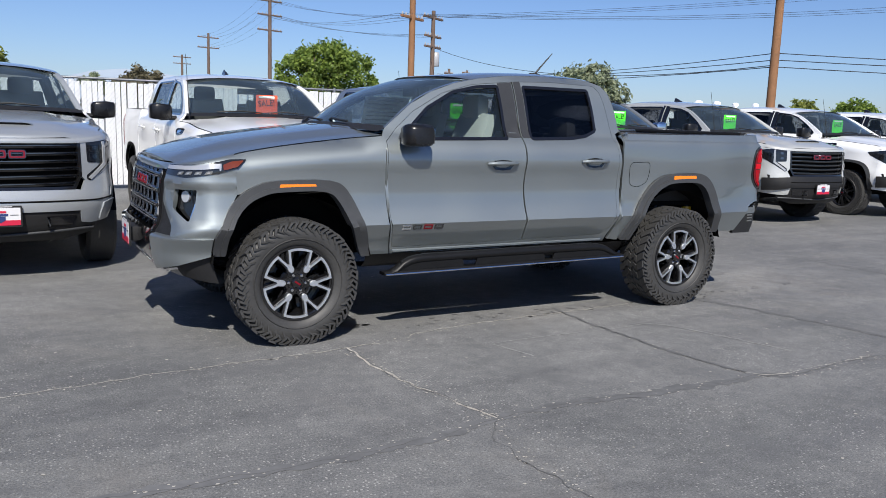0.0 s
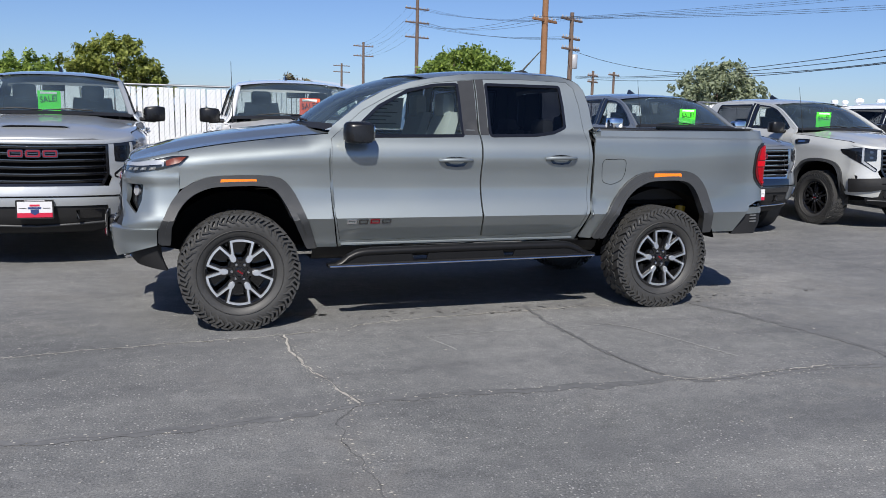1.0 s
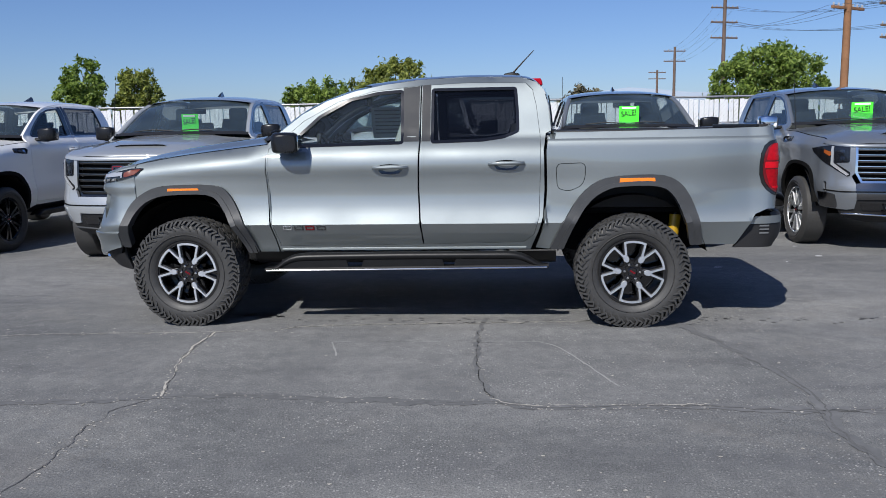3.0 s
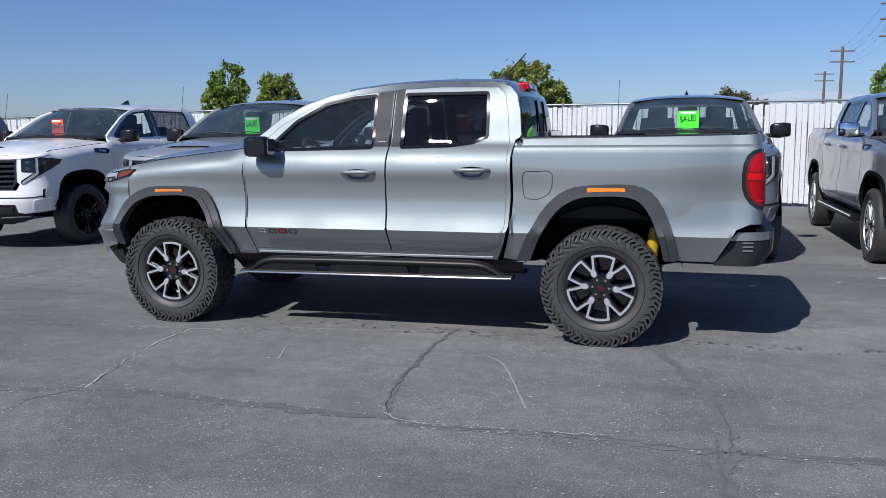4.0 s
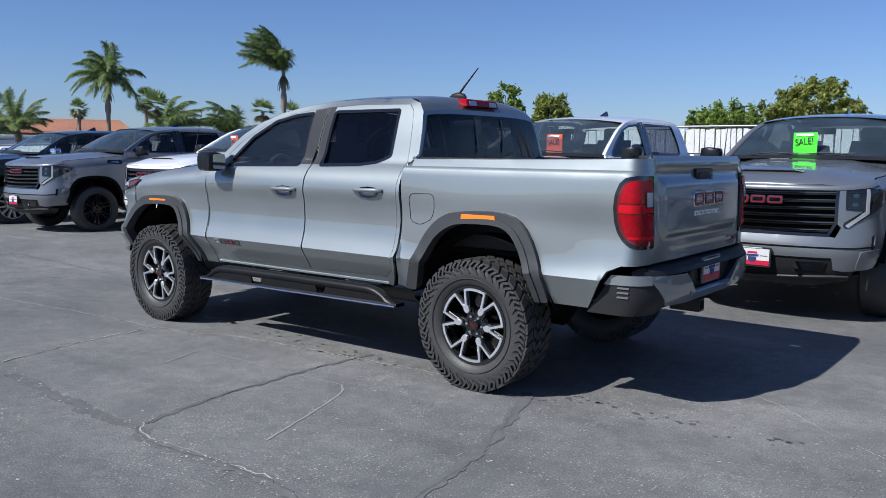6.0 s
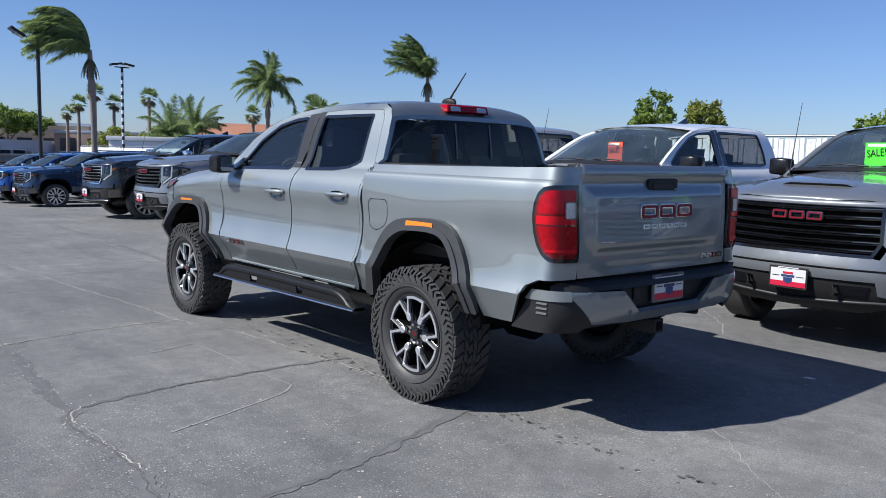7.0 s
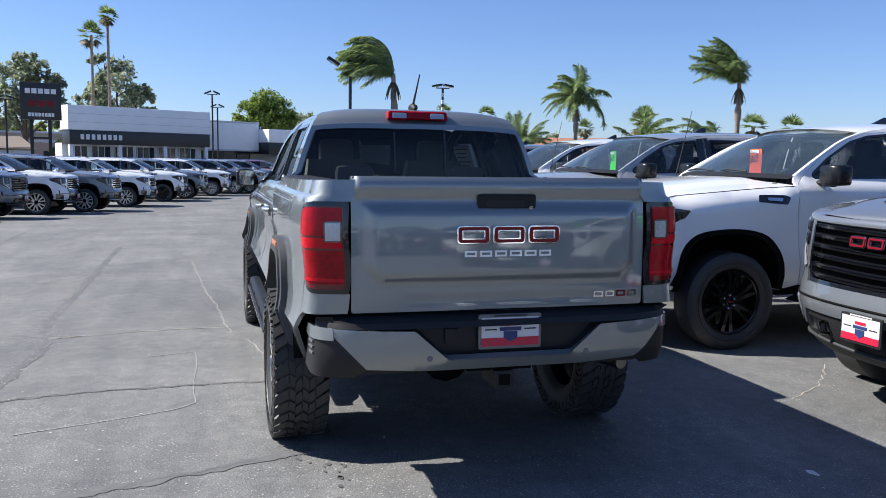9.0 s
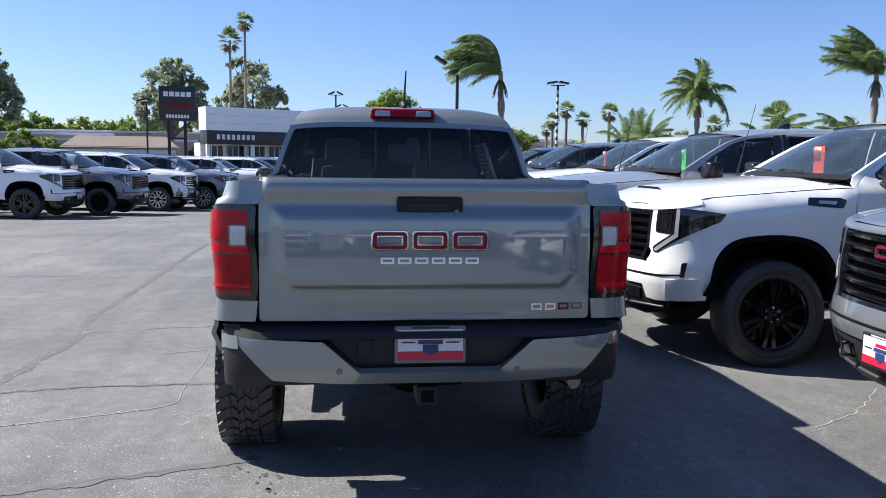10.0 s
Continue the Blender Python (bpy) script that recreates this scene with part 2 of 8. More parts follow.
def glass(name, tint, gloss=0.006, ior=1.55, veil=0.0):
    m, nt, b = material(name)
    out = nt.nodes["Material Output"]
    nt.nodes.remove(b)
    tr, gl, mx = nt.nodes.new("ShaderNodeBsdfTransparent"), nt.nodes.new("ShaderNodeBsdfGlossy"), nt.nodes.new("ShaderNodeMixShader")
    fr = nd(nt, "ShaderNodeFresnel", IOR=ior)
    tr.inputs["Color"].default_value = (*tint, 1)
    gl.inputs["Roughness"].default_value = gloss
    nt.links.new(fr.outputs[0], mx.inputs[0])
    nt.links.new(tr.outputs[0], mx.inputs[1])
    nt.links.new(gl.outputs[0], mx.inputs[2])
    if veil:
        # a thin uneven film of dust, tinted blue in place of mirrored sky
        n = nd(nt, "ShaderNodeTexNoise", Scale=3.0, Detail=5.0)
        nt.links.new(coords(nt), n.inputs["Vector"])
        df, m2 = nt.nodes.new("ShaderNodeBsdfDiffuse"), nt.nodes.new("ShaderNodeMixShader")
        df.inputs["Color"].default_value = (0.32, 0.45, 0.54, 1)
        nt.links.new(ramp(nt, n.outputs["Fac"], [(0.3, [veil * 0.6] * 3), (0.7, [veil * 1.3] * 3)]), m2.inputs[0])
        nt.links.new(mx.outputs[0], m2.inputs[1])
        nt.links.new(df.outputs[0], m2.inputs[2])
        nt.links.new(m2.outputs[0], out.inputs["Surface"])
    else:
        nt.links.new(mx.outputs[0], out.inputs["Surface"])
    return m


SILVER = paint("paint_silver_grey", (0.238, 0.265, 0.271), 0.87, 0.58, 1.9)
WHITE = paint("paint_white", (0.80, 0.81, 0.815), 0.0, 0.35)
STEEL = paint("paint_light_steel", (0.33, 0.35, 0.37), 0.3, 0.36)
MOON = paint("paint_pale_grey", (0.46, 0.47, 0.46), 0.15, 0.36)
GRAPH = paint("paint_graphite", (0.085, 0.092, 0.102), 0.4, 0.34)
GREYD = paint("paint_mid_grey", (0.165, 0.18, 0.198), 0.35, 0.36)
BLACKP = paint("paint_black", (0.008, 0.008, 0.009), 0.1, 0.3)
BLUE = paint("paint_blue", (0.01, 0.09, 0.36), 0.4, 0.32)
NAVY = paint("paint_navy", (0.012, 0.035, 0.085), 0.5, 0.32)
MAROON = paint("paint_dark_red", (0.13, 0.012, 0.016), 0.4, 0.32)
PLASTIC = simple("black_plastic", (0.014, 0.014, 0.015), 0.55, grain=0.15, scale=300, bump=0.15, spec=0.35)
FLARE = simple("flare_plastic", (0.042, 0.044, 0.047), 0.48, grain=0.1, scale=300, bump=0.12)
GLOSSB = simple("gloss_black", (0.008, 0.008, 0.009), 0.12, coat=0.6)
DARK = simple("underbody", (0.006, 0.006, 0.006), 0.9, grain=0.3, scale=30, spec=0.1)
CHROME = simple("chrome", (0.75, 0.76, 0.78), 0.08, metal=1.0)
DKCHROME = simple("dark_chrome", (0.18, 0.18, 0.185), 0.18, metal=1.0)
ALLOY = simple("machined_alloy", (0.86, 0.87, 0.88), 0.40, metal=1.0, scale=120)
RUBBER = simple("tyre_rubber", (0.038, 0.0375, 0.037), 0.55, grain=0.25, scale=60, bump=0.2)
GLASS = glass("clear_glass", (0.78, 0.86, 0.85), veil=0.02)
TINT = glass("tinted_glass", (0.16, 0.17, 0.19), gloss=0.006, ior=1.42)
TINTD = glass("dark_rear_glass", (0.28, 0.29, 0.30), ior=1.42)
TINTC = glass("cab_back_glass", (0.70, 0.74, 0.74), ior=1.42)
SHIELD = glass("windscreen_glass", (0.74, 0.83, 0.82), ior=2.1, veil=0.075)
STEPB = simple("step_black", (0.006, 0.006, 0.0065), 0.42, grain=0.2, scale=200, bump=0.1, spec=0.3)
PILLAR = simple("pillar_black", (0.035, 0.037, 0.042), 0.5, grain=0.1, scale=200, spec=0.15)
MIRB = simple("mirror_black", (0.008, 0.008, 0.009), 0.28, spec=0.4)
RED = simple("red_lens", (0.34, 0.0015, 0.008), 0.16, grain=0.4, scale=45, bump=0.35, spec=0.2, coat=0.2)
REDD = simple("red_lens_dark", (0.13, 0.001, 0.005), 0.08, coat=0.6)
REDB = simple("badge_red", (0.17, 0.004, 0.010), 0.35, spec=0.3)
AMBERD = simple("dark_amber_lens", (0.14, 0.026, 0.008), 0.2, coat=0.8)
AMBER = simple("amber_lens", (0.85, 0.22, 0.015), 0.25, coat=0.6)
LAMPBK = simple("lamp_housing", (0.014, 0.015, 0.017), 0.12, coat=0.6)
CLEARL = simple("clear_lens", (0.45, 0.46, 0.48), 0.12, metal=0.4, coat=1.0)
REVERSE = simple("reversing_lens", (0.50, 0.50, 0.52), 0.25, metal=0.5, grain=0.25, scale=60, coat=0.6)
STRIPG = simple("unlit_light_strip", (0.40, 0.41, 0.42), 0.2, metal=0.3, coat=0.6)
SEAT = simple("seat_cloth", (0.05, 0.05, 0.052), 0.85, grain=0.2, scale=90, bump=0.3)
SEATG = simple("seat_grey_leather", (0.42, 0.43, 0.42), 0.6, grain=0.1, scale=90, bump=0.2)
YELLOW = simple("yellow_damper", (0.42, 0.26, 0.015), 0.4, grain=0.15)
SIGNG = simple("sign_green", (0.08, 0.85, 0.03), 0.6)
SIGNR = simple("sign_orange", (0.90, 0.10, 0.03), 0.6)
PLATEW = simple("plate_white", (0.62, 0.62, 0.64), 0.4)
PLATER = simple("plate_red", (0.50, 0.015, 0.05), 0.4)
INK = simple("ink_black", (0.012, 0.012, 0.012), 0.6)
INKB = simple("ink_blue", (0.02, 0.04, 0.14), 0.5)
REDG = simple("red_light_guide", (0.55, 0.005, 0.015), 0.14, grain=0.2, scale=45, spec=0.2, coat=0.2)
PAPER = simple("white_paper", (0.74, 0.76, 0.75), 0.7, grain=0.04, scale=20)
MIRROR = simple("mirror_pane", (0.42, 0.44, 0.44), 0.04, metal=1.0)
SATIN = simple("satin_grey", (0.16, 0.165, 0.17), 0.45, metal=0.3)

# ---- wheels ----
def tyre_mesh(R, w, rim_r, lugs, name):
    """A tyre about the y axis, outer side at -w/2, with shoulder lugs and centre blocks when lugs is set."""
    h = w / 2
    base = R - (0.012 if lugs else 0.0)
    prof = [(rim_r - 0.012, -h * 0.62), (rim_r + 0.004, -h * 0.78), (rim_r + 0.03, -h * 0.93), (rim_r + 0.075, -h * 1.0), (base - 0.05, -h * 0.97), (base - 0.02, -h * 0.88), (base - 0.003, -h * 0.75), (base, -h * 0.4)]
    prof = prof + [(r, -y) for r, y in prof[::-1]]
    chunks, carcass = [], [lathe_mesh(prof[::-1], 56)]

    def block(a0, a1, y0, y1, r0, r1, skew=0.0, taper=0.0):
        vs = []
        for r, k in ((r0, 0.0), (r1, taper)):
            for yy, sk in ((y0, 0.0), (y1, skew)):
                for a in (a0 + k, a1 - k):
                    vs.append((r * math.cos(a + sk), yy, r * math.sin(a + sk)))
        fs = [(4, 5, 7, 6), (0, 4, 6, 2), (1, 3, 7, 5), (0, 1, 5, 4), (2, 6, 7, 3)]
        return vs, fs

    if lugs:
        n = 36
        st = 2 * math.pi / n
        for i in range(n):
            a = i * st
            for s in (-1, 1):
                # shoulder lug over the tread edge, and its claw down the side wall
                chunks.append(block(a, a + st * 0.80, s * h * 0.50, s * h * 0.97, base - 0.004, R - (0.004 if i % 2 else 0.0), 0.10 * s, 0.006))
                # thin bent ribs down the side wall
                for half in (0.0, 0.5):
                    b = a + st * half
                    lo, hi = (R - 0.086, R - 0.016) if half else (R - 0.066, R - 0.014)
                    side = []
                    for r, a0, y in ((hi, b, 1.0), (hi, b + st * 0.26, 1.0), ((lo + hi) / 2, b + st * 0.62, 1.045), ((lo + hi) / 2, b + st * 0.36, 1.045), (lo, b + st * 0.16, 1.025), (lo, b - st * 0.08, 1.025)):
                        side.append((r * math.cos(a0), s * h * y, r * math.sin(a0)))
                    vs = side + [(x, y - s * 0.016, z) for x, y, z in side]
                    chunks.append((vs, [(0, 1, 2, 3), (3, 2, 4, 5), (0, 6, 7, 1), (1, 7, 8, 2), (2, 8, 10, 4), (4, 10, 11, 5), (5, 11, 9, 3), (3, 9, 6, 0)]))
            # four staggered rows of centre blocks
            for k, (y0, y1, sk) in enumerate(((-0.46, -0.25, -0.05), (-0.22, -0.02, 0.06), (0.02, 0.22, -0.06), (0.25, 0.46, 0.05))):
                o = a + st * (0.15, 0.55, 0.05, 0.62)[k]
                chunks.append(block(o, o + st * 0.72, h * y0, h * y1, base - 0.004, R, sk, 0.006))
    # a ring of raised moulding on the side wall
    m1 = rim_r + 0.052
    carcass.append(lathe_mesh([(m1 - 0.004, -h * 0.97), (m1, -h * 1.015), (m1 + 0.004, -h * 0.97)][::-1], 48))
    tread = as_mesh("tread", *join(*chunks), RUBBER, 32) if chunks else None
    return as_mesh(name, *join(*carcass), RUBBER, 32), tread


def bar2d(chunks, pts, y0, y1, bev=0.004):
    """A flat plate in the wheel plane from a 2D outline, with its face at y0 and a bevelled rim."""
    n = len(pts)
    c = np.mean(pts, 0)
    inn = [tuple(np.array(p) + (c - np.array(p)) / (np.linalg.norm(c - np.array(p)) + 1e-9) * bev) for p in pts]
    vs = [(p[0], y0, p[1]) for p in inn] + [(p[0], y0 + bev, p[1]) for p in pts] + [(p[0], y1, p[1]) for p in pts]
    fs = [tuple(range(n))]
    for i in range(n):
        j = (i + 1) % n
        fs += [(i, i + n, j + n, j), (i + n, i + 2 * n, j + 2 * n, j + n)]
    chunks.append((vs, fs))


def quadbar(p, q, w0, w1):
    p, q = np.array(p), np.array(q)
    d = (q - p) / np.linalg.norm(q - p)
    s = np.array([-d[1], d[0]])
    return [tuple(p - s * w0 / 2), tuple(q - s * w1 / 2), tuple(q + s * w1 / 2), tuple(p + s * w0 / 2)]


def pol(r, a):
    return (r * math.cos(a), r * math.sin(a))


class WheelKit:
    """Meshes of one kind of wheel, shared by all wheels of that kind."""

    def __init__(self, R, w, rim_r, lugs, style):
        self.R, self.w, self.rim_r, self.style = R, w, rim_r, style
        self.tyre, self.tread = tyre_mesh(R, w, rim_r, lugs, "tyre")
        h = w / 2
        f = -h * 0.80
        self.face = f
        barrel = [(rim_r, f + 0.004), (rim_r - 0.008, f), (rim_r - 0.02, f + 0.012), (rim_r - 0.028, f + 0.06), (rim_r - 0.04, h * 0.3), (0.05, h * 0.32)]
        v, fc = lathe_mesh(barrel[::-1], 48)
        lipv, lipf = lathe_mesh([(rim_r + 0.006, f + 0.012), (rim_r + 0.004, f - 0.004), (rim_r - 0.010, f - 0.003), (rim_r - 0.014, f + 0.012)][::-1], 48)
        hub = lathe_mesh([(0.0, f + 0.028), (0.075, f + 0.028), (0.088, f + 0.045), (0.09, f + 0.1)][::-1], 32)
        V, F = join((v, fc), hub)
        # spokes: one of each kind, turned six times round the hub
        self.spokes = []
        a = math.pi / 2
        if style == "fork":
            kn, tip, sp = 0.110, rim_r - 0.014, 0.190
            one = []
            bar2d(one, quadbar(pol(0.05, a), pol(kn + 0.02, a), 0.060, 0.052), f + 0.024, f + 0.075)
            for s in (-1, 1):
                bar2d(one, quadbar(pol(kn, a + s * 0.03), pol(tip, a + s * sp), 0.034, 0.034), f + 0.014, f + 0.07)
            self.spokes.append(("spoke_back", as_mesh("spoke_back", *join(*one), GLOSSB, 30)))
            for s in (-1, 1):
                one = []
                bar2d(one, quadbar(pol(kn + 0.012, a + s * 0.05), pol(tip - 0.004, a + s * sp), 0.0150, 0.0150), f - 0.006, f + 0.010, 0.002)
                self.spokes.append(("spoke_face", as_mesh("spoke_face", *join(*one), ALLOY, 30)))
            # bright arc along the rim from this fork to the next
            arc = [pol(tip + 0.002, t) for t in np.linspace(a + sp - 0.035, a + math.pi / 3 - sp + 0.035, 9)] + [pol(tip - 0.0135, t) for t in np.linspace(a + math.pi / 3 - sp + 0.03, a + sp - 0.03, 9)]
            n = len(arc)
            vs = [(x, f - 0.0065, z) for x, z in arc] + [(x, f + 0.010, z) for x, z in arc]
            fs = [(i, i + 1, n - 2 - i, n - 1 - i) for i in range(8)] + [(i, i + n, (i + 1) % n + n, (i + 1) % n) for i in range(n)]
            self.spokes.append(("rim_arc", as_mesh("rim_arc", vs, fs, ALLOY, 30)))
            one = []
            bar2d(one, [pol(0.082, a - 0.10), pol(0.098, a - 0.20), pol(0.122, a - 0.17), pol(0.142, a), pol(0.122, a + 0.17), pol(0.098, a + 0.20), pol(0.082, a + 0.10)], f - 0.005, f + 0.016, 0.003)
            self.spokes.append(("spoke_pad", as_mesh("spoke_pad", *join(*one), ALLOY, 30)))
            self.barrel = as_mesh("rim", V, F, GLOSSB, 35)
        else:
            one = [(V, F)]
            w0, w1, tw = (0.030, 0.034, 0.02) if style == "black" else (0.036, 0.042, 0.12)
            for i in range(6):
                for s in (-1, 1):
                    b = a + 2 * math.pi * i / 6
                    bar2d(one, quadbar(pol(0.065, b + s * 0.13), pol(rim_r - 0.006, b + s * (0.14 + tw)), w0, w1), f + 0.008, f + 0.06)
            slots = [0] * len(F) + [1] * (sum(len(o[1]) for o in one[1:]))
            self.barrel = as_mesh("rim", *join(*one), [GLOSSB, GLOSSB if style == "black" else ALLOY], 30, slots)
        self.lip = as_mesh("rim_lip", lipv, lipf, ALLOY if style == "bright" else GLOSSB, 35)
        v, fc = lathe_mesh([(0.0, f + 0.004), (0.028, f + 0.004), (0.034, f + 0.010), (0.036, f + 0.03)][::-1], 24)
        self.cap = as_mesh("hub_cap", v, fc, GLOSSB, 35)
        chunks = []
        for k in (-1, 0, 1):
            bar2d(chunks, [(k * 0.015 - 0.006, -0.006), (k * 0.015 + 0.006, -0.006), (k * 0.015 + 0.006, 0.006), (k * 0.015 - 0.006, 0.006)], f + 0.001, f + 0.006, 0.001)
        self.logo = as_mesh("cap_badge", *join(*chunks), REDB, 30)
        chunks = []
        bar2d(chunks, [pol(0.011, 2 * math.pi * j / 6) for j in range(6)], f + 0.010, f + 0.04, 0.003)
        self.nut = as_mesh("lug_nut", *join(*chunks), CHROME, 30)

    def put(self, parent, x, y, z, turn=0.0, steer=0.0):
        """A wheel with its hub at (x, y, z); y < 0 is the left side."""
        ob = part("wheel", self.tyre, None, parent)
        # the face of the rim looks outwards on either side
        side = 0 if y < 0 else 180
        ob.matrix_basis = pose(x, y, z, 0, 0, side + steer) @ Matrix.Rotation(radians(turn), 4, "Y")
        part("rim", self.barrel, None, ob)
        part("rim_lip", self.lip, None, ob)
        if self.tread:
            tagged(part("tread", self.tread, None, ob), kind="stuff")
        for nm, me in self.spokes:
            for i in range(6):
                part(nm, me, None, ob).matrix_basis = Matrix.Rotation(2 * math.pi * i / 6, 4, "Y")
        part("hub_cap", self.cap, None, ob)
        part("cap_badge", self.logo, None, ob)
        for i in range(6 if self.style != "bright" else 0):
            n = part("lug_nut", self.nut, None, ob)
            px, pz = pol(0.056, 2 * math.pi * (i + 0.5) / 6)
            n.location = (px, 0, pz)
        return ob

# ---- vehicle bodies ----
class Ring:
    """The outline of a body seen from above at each height, walked by u: u is x along the left side, and runs on round both ends."""

    def __init__(self, side, xc, front, nf, xr, rear, nr, w=0.9):
        self.side, self.xc, self.front, self.nf, self.xr, self.rear, self.nr = side, xc, front, nf, xr, rear, nr
        self.tabs = {}
        for key, dx, n in (("f", abs(front(0.9) - xc), nf), ("r", abs(rear(0.9) - xr), nr)):
            th = np.linspace(0, math.pi / 2, 400)
            X, Yy = dx * np.sin(th) ** (2 / n), w * np.maximum(np.cos(th), 0) ** (2 / n)
            s = np.r_[0, np.cumsum(np.hypot(np.diff(X), np.diff(Yy)))]
            self.tabs[key] = (s, th, X / dx, Yy / w)
        self.Lf, self.Lr = self.tabs["f"][0][-1], self.tabs["r"][0][-1]
        self.uf, self.ur = xc - self.Lf, xr + self.Lr
        self.w = w

    def at(self, u, z, out=0.0):
        if u < self.xc:
            s, th, fx, fy = self.tabs["f"]
            d = min(self.xc - u, self.Lf)
            kx, ky = np.interp(d, s, fx), np.interp(d, s, fy)
            W = self.side(self.xc, z) + out
            return (self.xc + (self.front(z) - out - self.xc) * kx, -W * ky, z)
        if u > self.xr:
            s, th, fx, fy = self.tabs["r"]
            d = min(u - self.xr, self.Lr)
            kx, ky = np.interp(d, s, fx), np.interp(d, s, fy)
            W = self.side(self.xr, z) + out
            return (self.xr + (self.rear(z) + out - self.xr) * kx, -W * ky, z)
        return (u, -(self.side(u, z) + out), z)

    def left(self, out=0.0):
        return lambda u, z: self.at(u, z, out)

    def right(self, out=0.0):
        def f(u, z):
            x, y, zz = self.at(u, z, out)
            return (x, -y, zz)
        return f

    def uy(self, y, end="f"):
        """u of the left side's point at the end where it lies |y| from the middle."""
        s, th, fx, fy = self.tabs[end]
        d = np.interp(-abs(y) / self.w, -fy, s)
        return self.xc - d if end == "f" else self.xr + d

    def nose(self, out=0.0):
        """place(q, z) for the whole front: q is 0 in the middle, less on the left."""
        def f(q, z):
            x, y, zz = self.at(self.uf + abs(q), z, out)
            return (x, y if q < 0 else -y, zz)
        return f

    def tail(self, out=0.0):
        def f(q, z):
            x, y, zz = self.at(self.ur - abs(q), z, out)
            return (x, y if q < 0 else -y, zz)
        return f

    def q(self, y, end="f"):
        d = (self.uy(y, "f") - self.uf) if end == "f" else (self.ur - self.uy(y, "r"))
        return math.copysign(d, y)


def both(name, loops, ring, mat, parent, out=0.0, **kw):
    """The same panel on the left and the right side."""
    a = skin(name, loops, ring.left(out), mat, parent, **kw)
    b = skin(name, loops, ring.right(out), mat, parent, flip=True, **kw)
    return a, b


def mirrored(ob, parent=None):
    """A copy of a part on the other side of the middle plane."""
    me = ob.data
    v = [(p.co.x, -p.co.y, p.co.z) for p in me.vertices]
    f = [tuple(reversed(p.vertices)) for p in me.polygons]
    m = as_mesh(me.name, v, f, list(me.materials), 35)
    return part(ob.name.split(".")[0], m, None, parent or ob.parent, ob.get("label", ""))


def offset_loop(loop, d):
    """A loop moved inwards by d (for one that runs counter-clockwise)."""
    P = np.array(loop, float)
    if ((P[:, 0] * np.roll(P[:, 1], -1)) - (np.roll(P[:, 0], -1) * P[:, 1])).sum() < 0:
        P = P[::-1]
    e = np.roll(P, -1, 0) - P
    n = np.stack([-e[:, 1], e[:, 0]], 1) / (np.linalg.norm(e, axis=1, keepdims=True) + 1e-9)
    m = n + np.roll(n, 1, 0)
    m /= np.maximum((m * m).sum(1, keepdims=True), 0.3) / 2
    return [tuple(p) for p in P + m * d]


def cabin_inside(p, car):
    """Seats, dashboard, wheel, floor and lining."""
    fl, xb, x0 = p["floor"], p["seat_x"], p["dash_x"]
    tone = p["seat_mat"]
    w = p["cab_w"]
    box("cabin_floor", (x0 - 0.2, -w, fl - 0.05), (p["cab_end"] - 0.05, w, fl), DARK, car)
    box("dashboard", (x0 - 0.30, -w + 0.02, p["belt"] - 0.30), (x0 + 0.12, w - 0.02, p["belt"] - 0.04), SEAT, car, 0.06)
    for y in (-0.38, 0.38):
        for x, bench in ((xb, False), (xb + p.get("bench", 0.70), True)):
            hw = 0.26 if not bench else 0.30
            seat = box("seat", (x - 0.28, y - hw, fl + 0.12), (x + 0.26, y + hw, fl + 0.36), tone, car, 0.07)
            bx = x + 0.25
            rows = []
            for k in range(7):
                t = k / 6
                cx, cz, hw2, d = bx + 0.20 * t, fl + 0.28 + (0.50 if bench else 0.64) * t, hw * (1 - 0.16 * t * t), 0.075 * (1 - 0.3 * t)
                rows.append([(cx + sx * d, y + sy * hw2 * kk, cz) for sx, sy, kk in ((-1, -1, 0.8), (-0.6, -1, 1), (0.8, -1, 0.95), (0.8, 1, 0.95), (-0.6, 1, 1), (-1, 1, 0.8), (-0.8, 0, 1))])
            loft("seat_back", rows, tone, seat, close=True, caps=True, sharp=60)
            hz = fl + (0.74 if bench else 0.88)
            box("headrest", (bx + 0.12, y - 0.13, hz), (bx + 0.23, y + 0.13, hz + (0.14 if bench else 0.19)), tone, seat, 0.05)
    ringp = [(x0 + 0.27 - 0.07 * math.sin(a), -0.38 + 0.19 * math.cos(a), p["belt"] - 0.10 + 0.17 * math.sin(a)) for a in np.linspace(0, 2 * math.pi, 21)]
    tube("steering_wheel", ringp, 0.016, SEAT, car, 8)
    box("mirror_inside", (p["mirror_in"][0], -0.12, p["mirror_in"][1]), (p["mirror_in"][0] + 0.03, 0.12, p["mirror_in"][1] + 0.07), PLASTIC, car, 0.01)


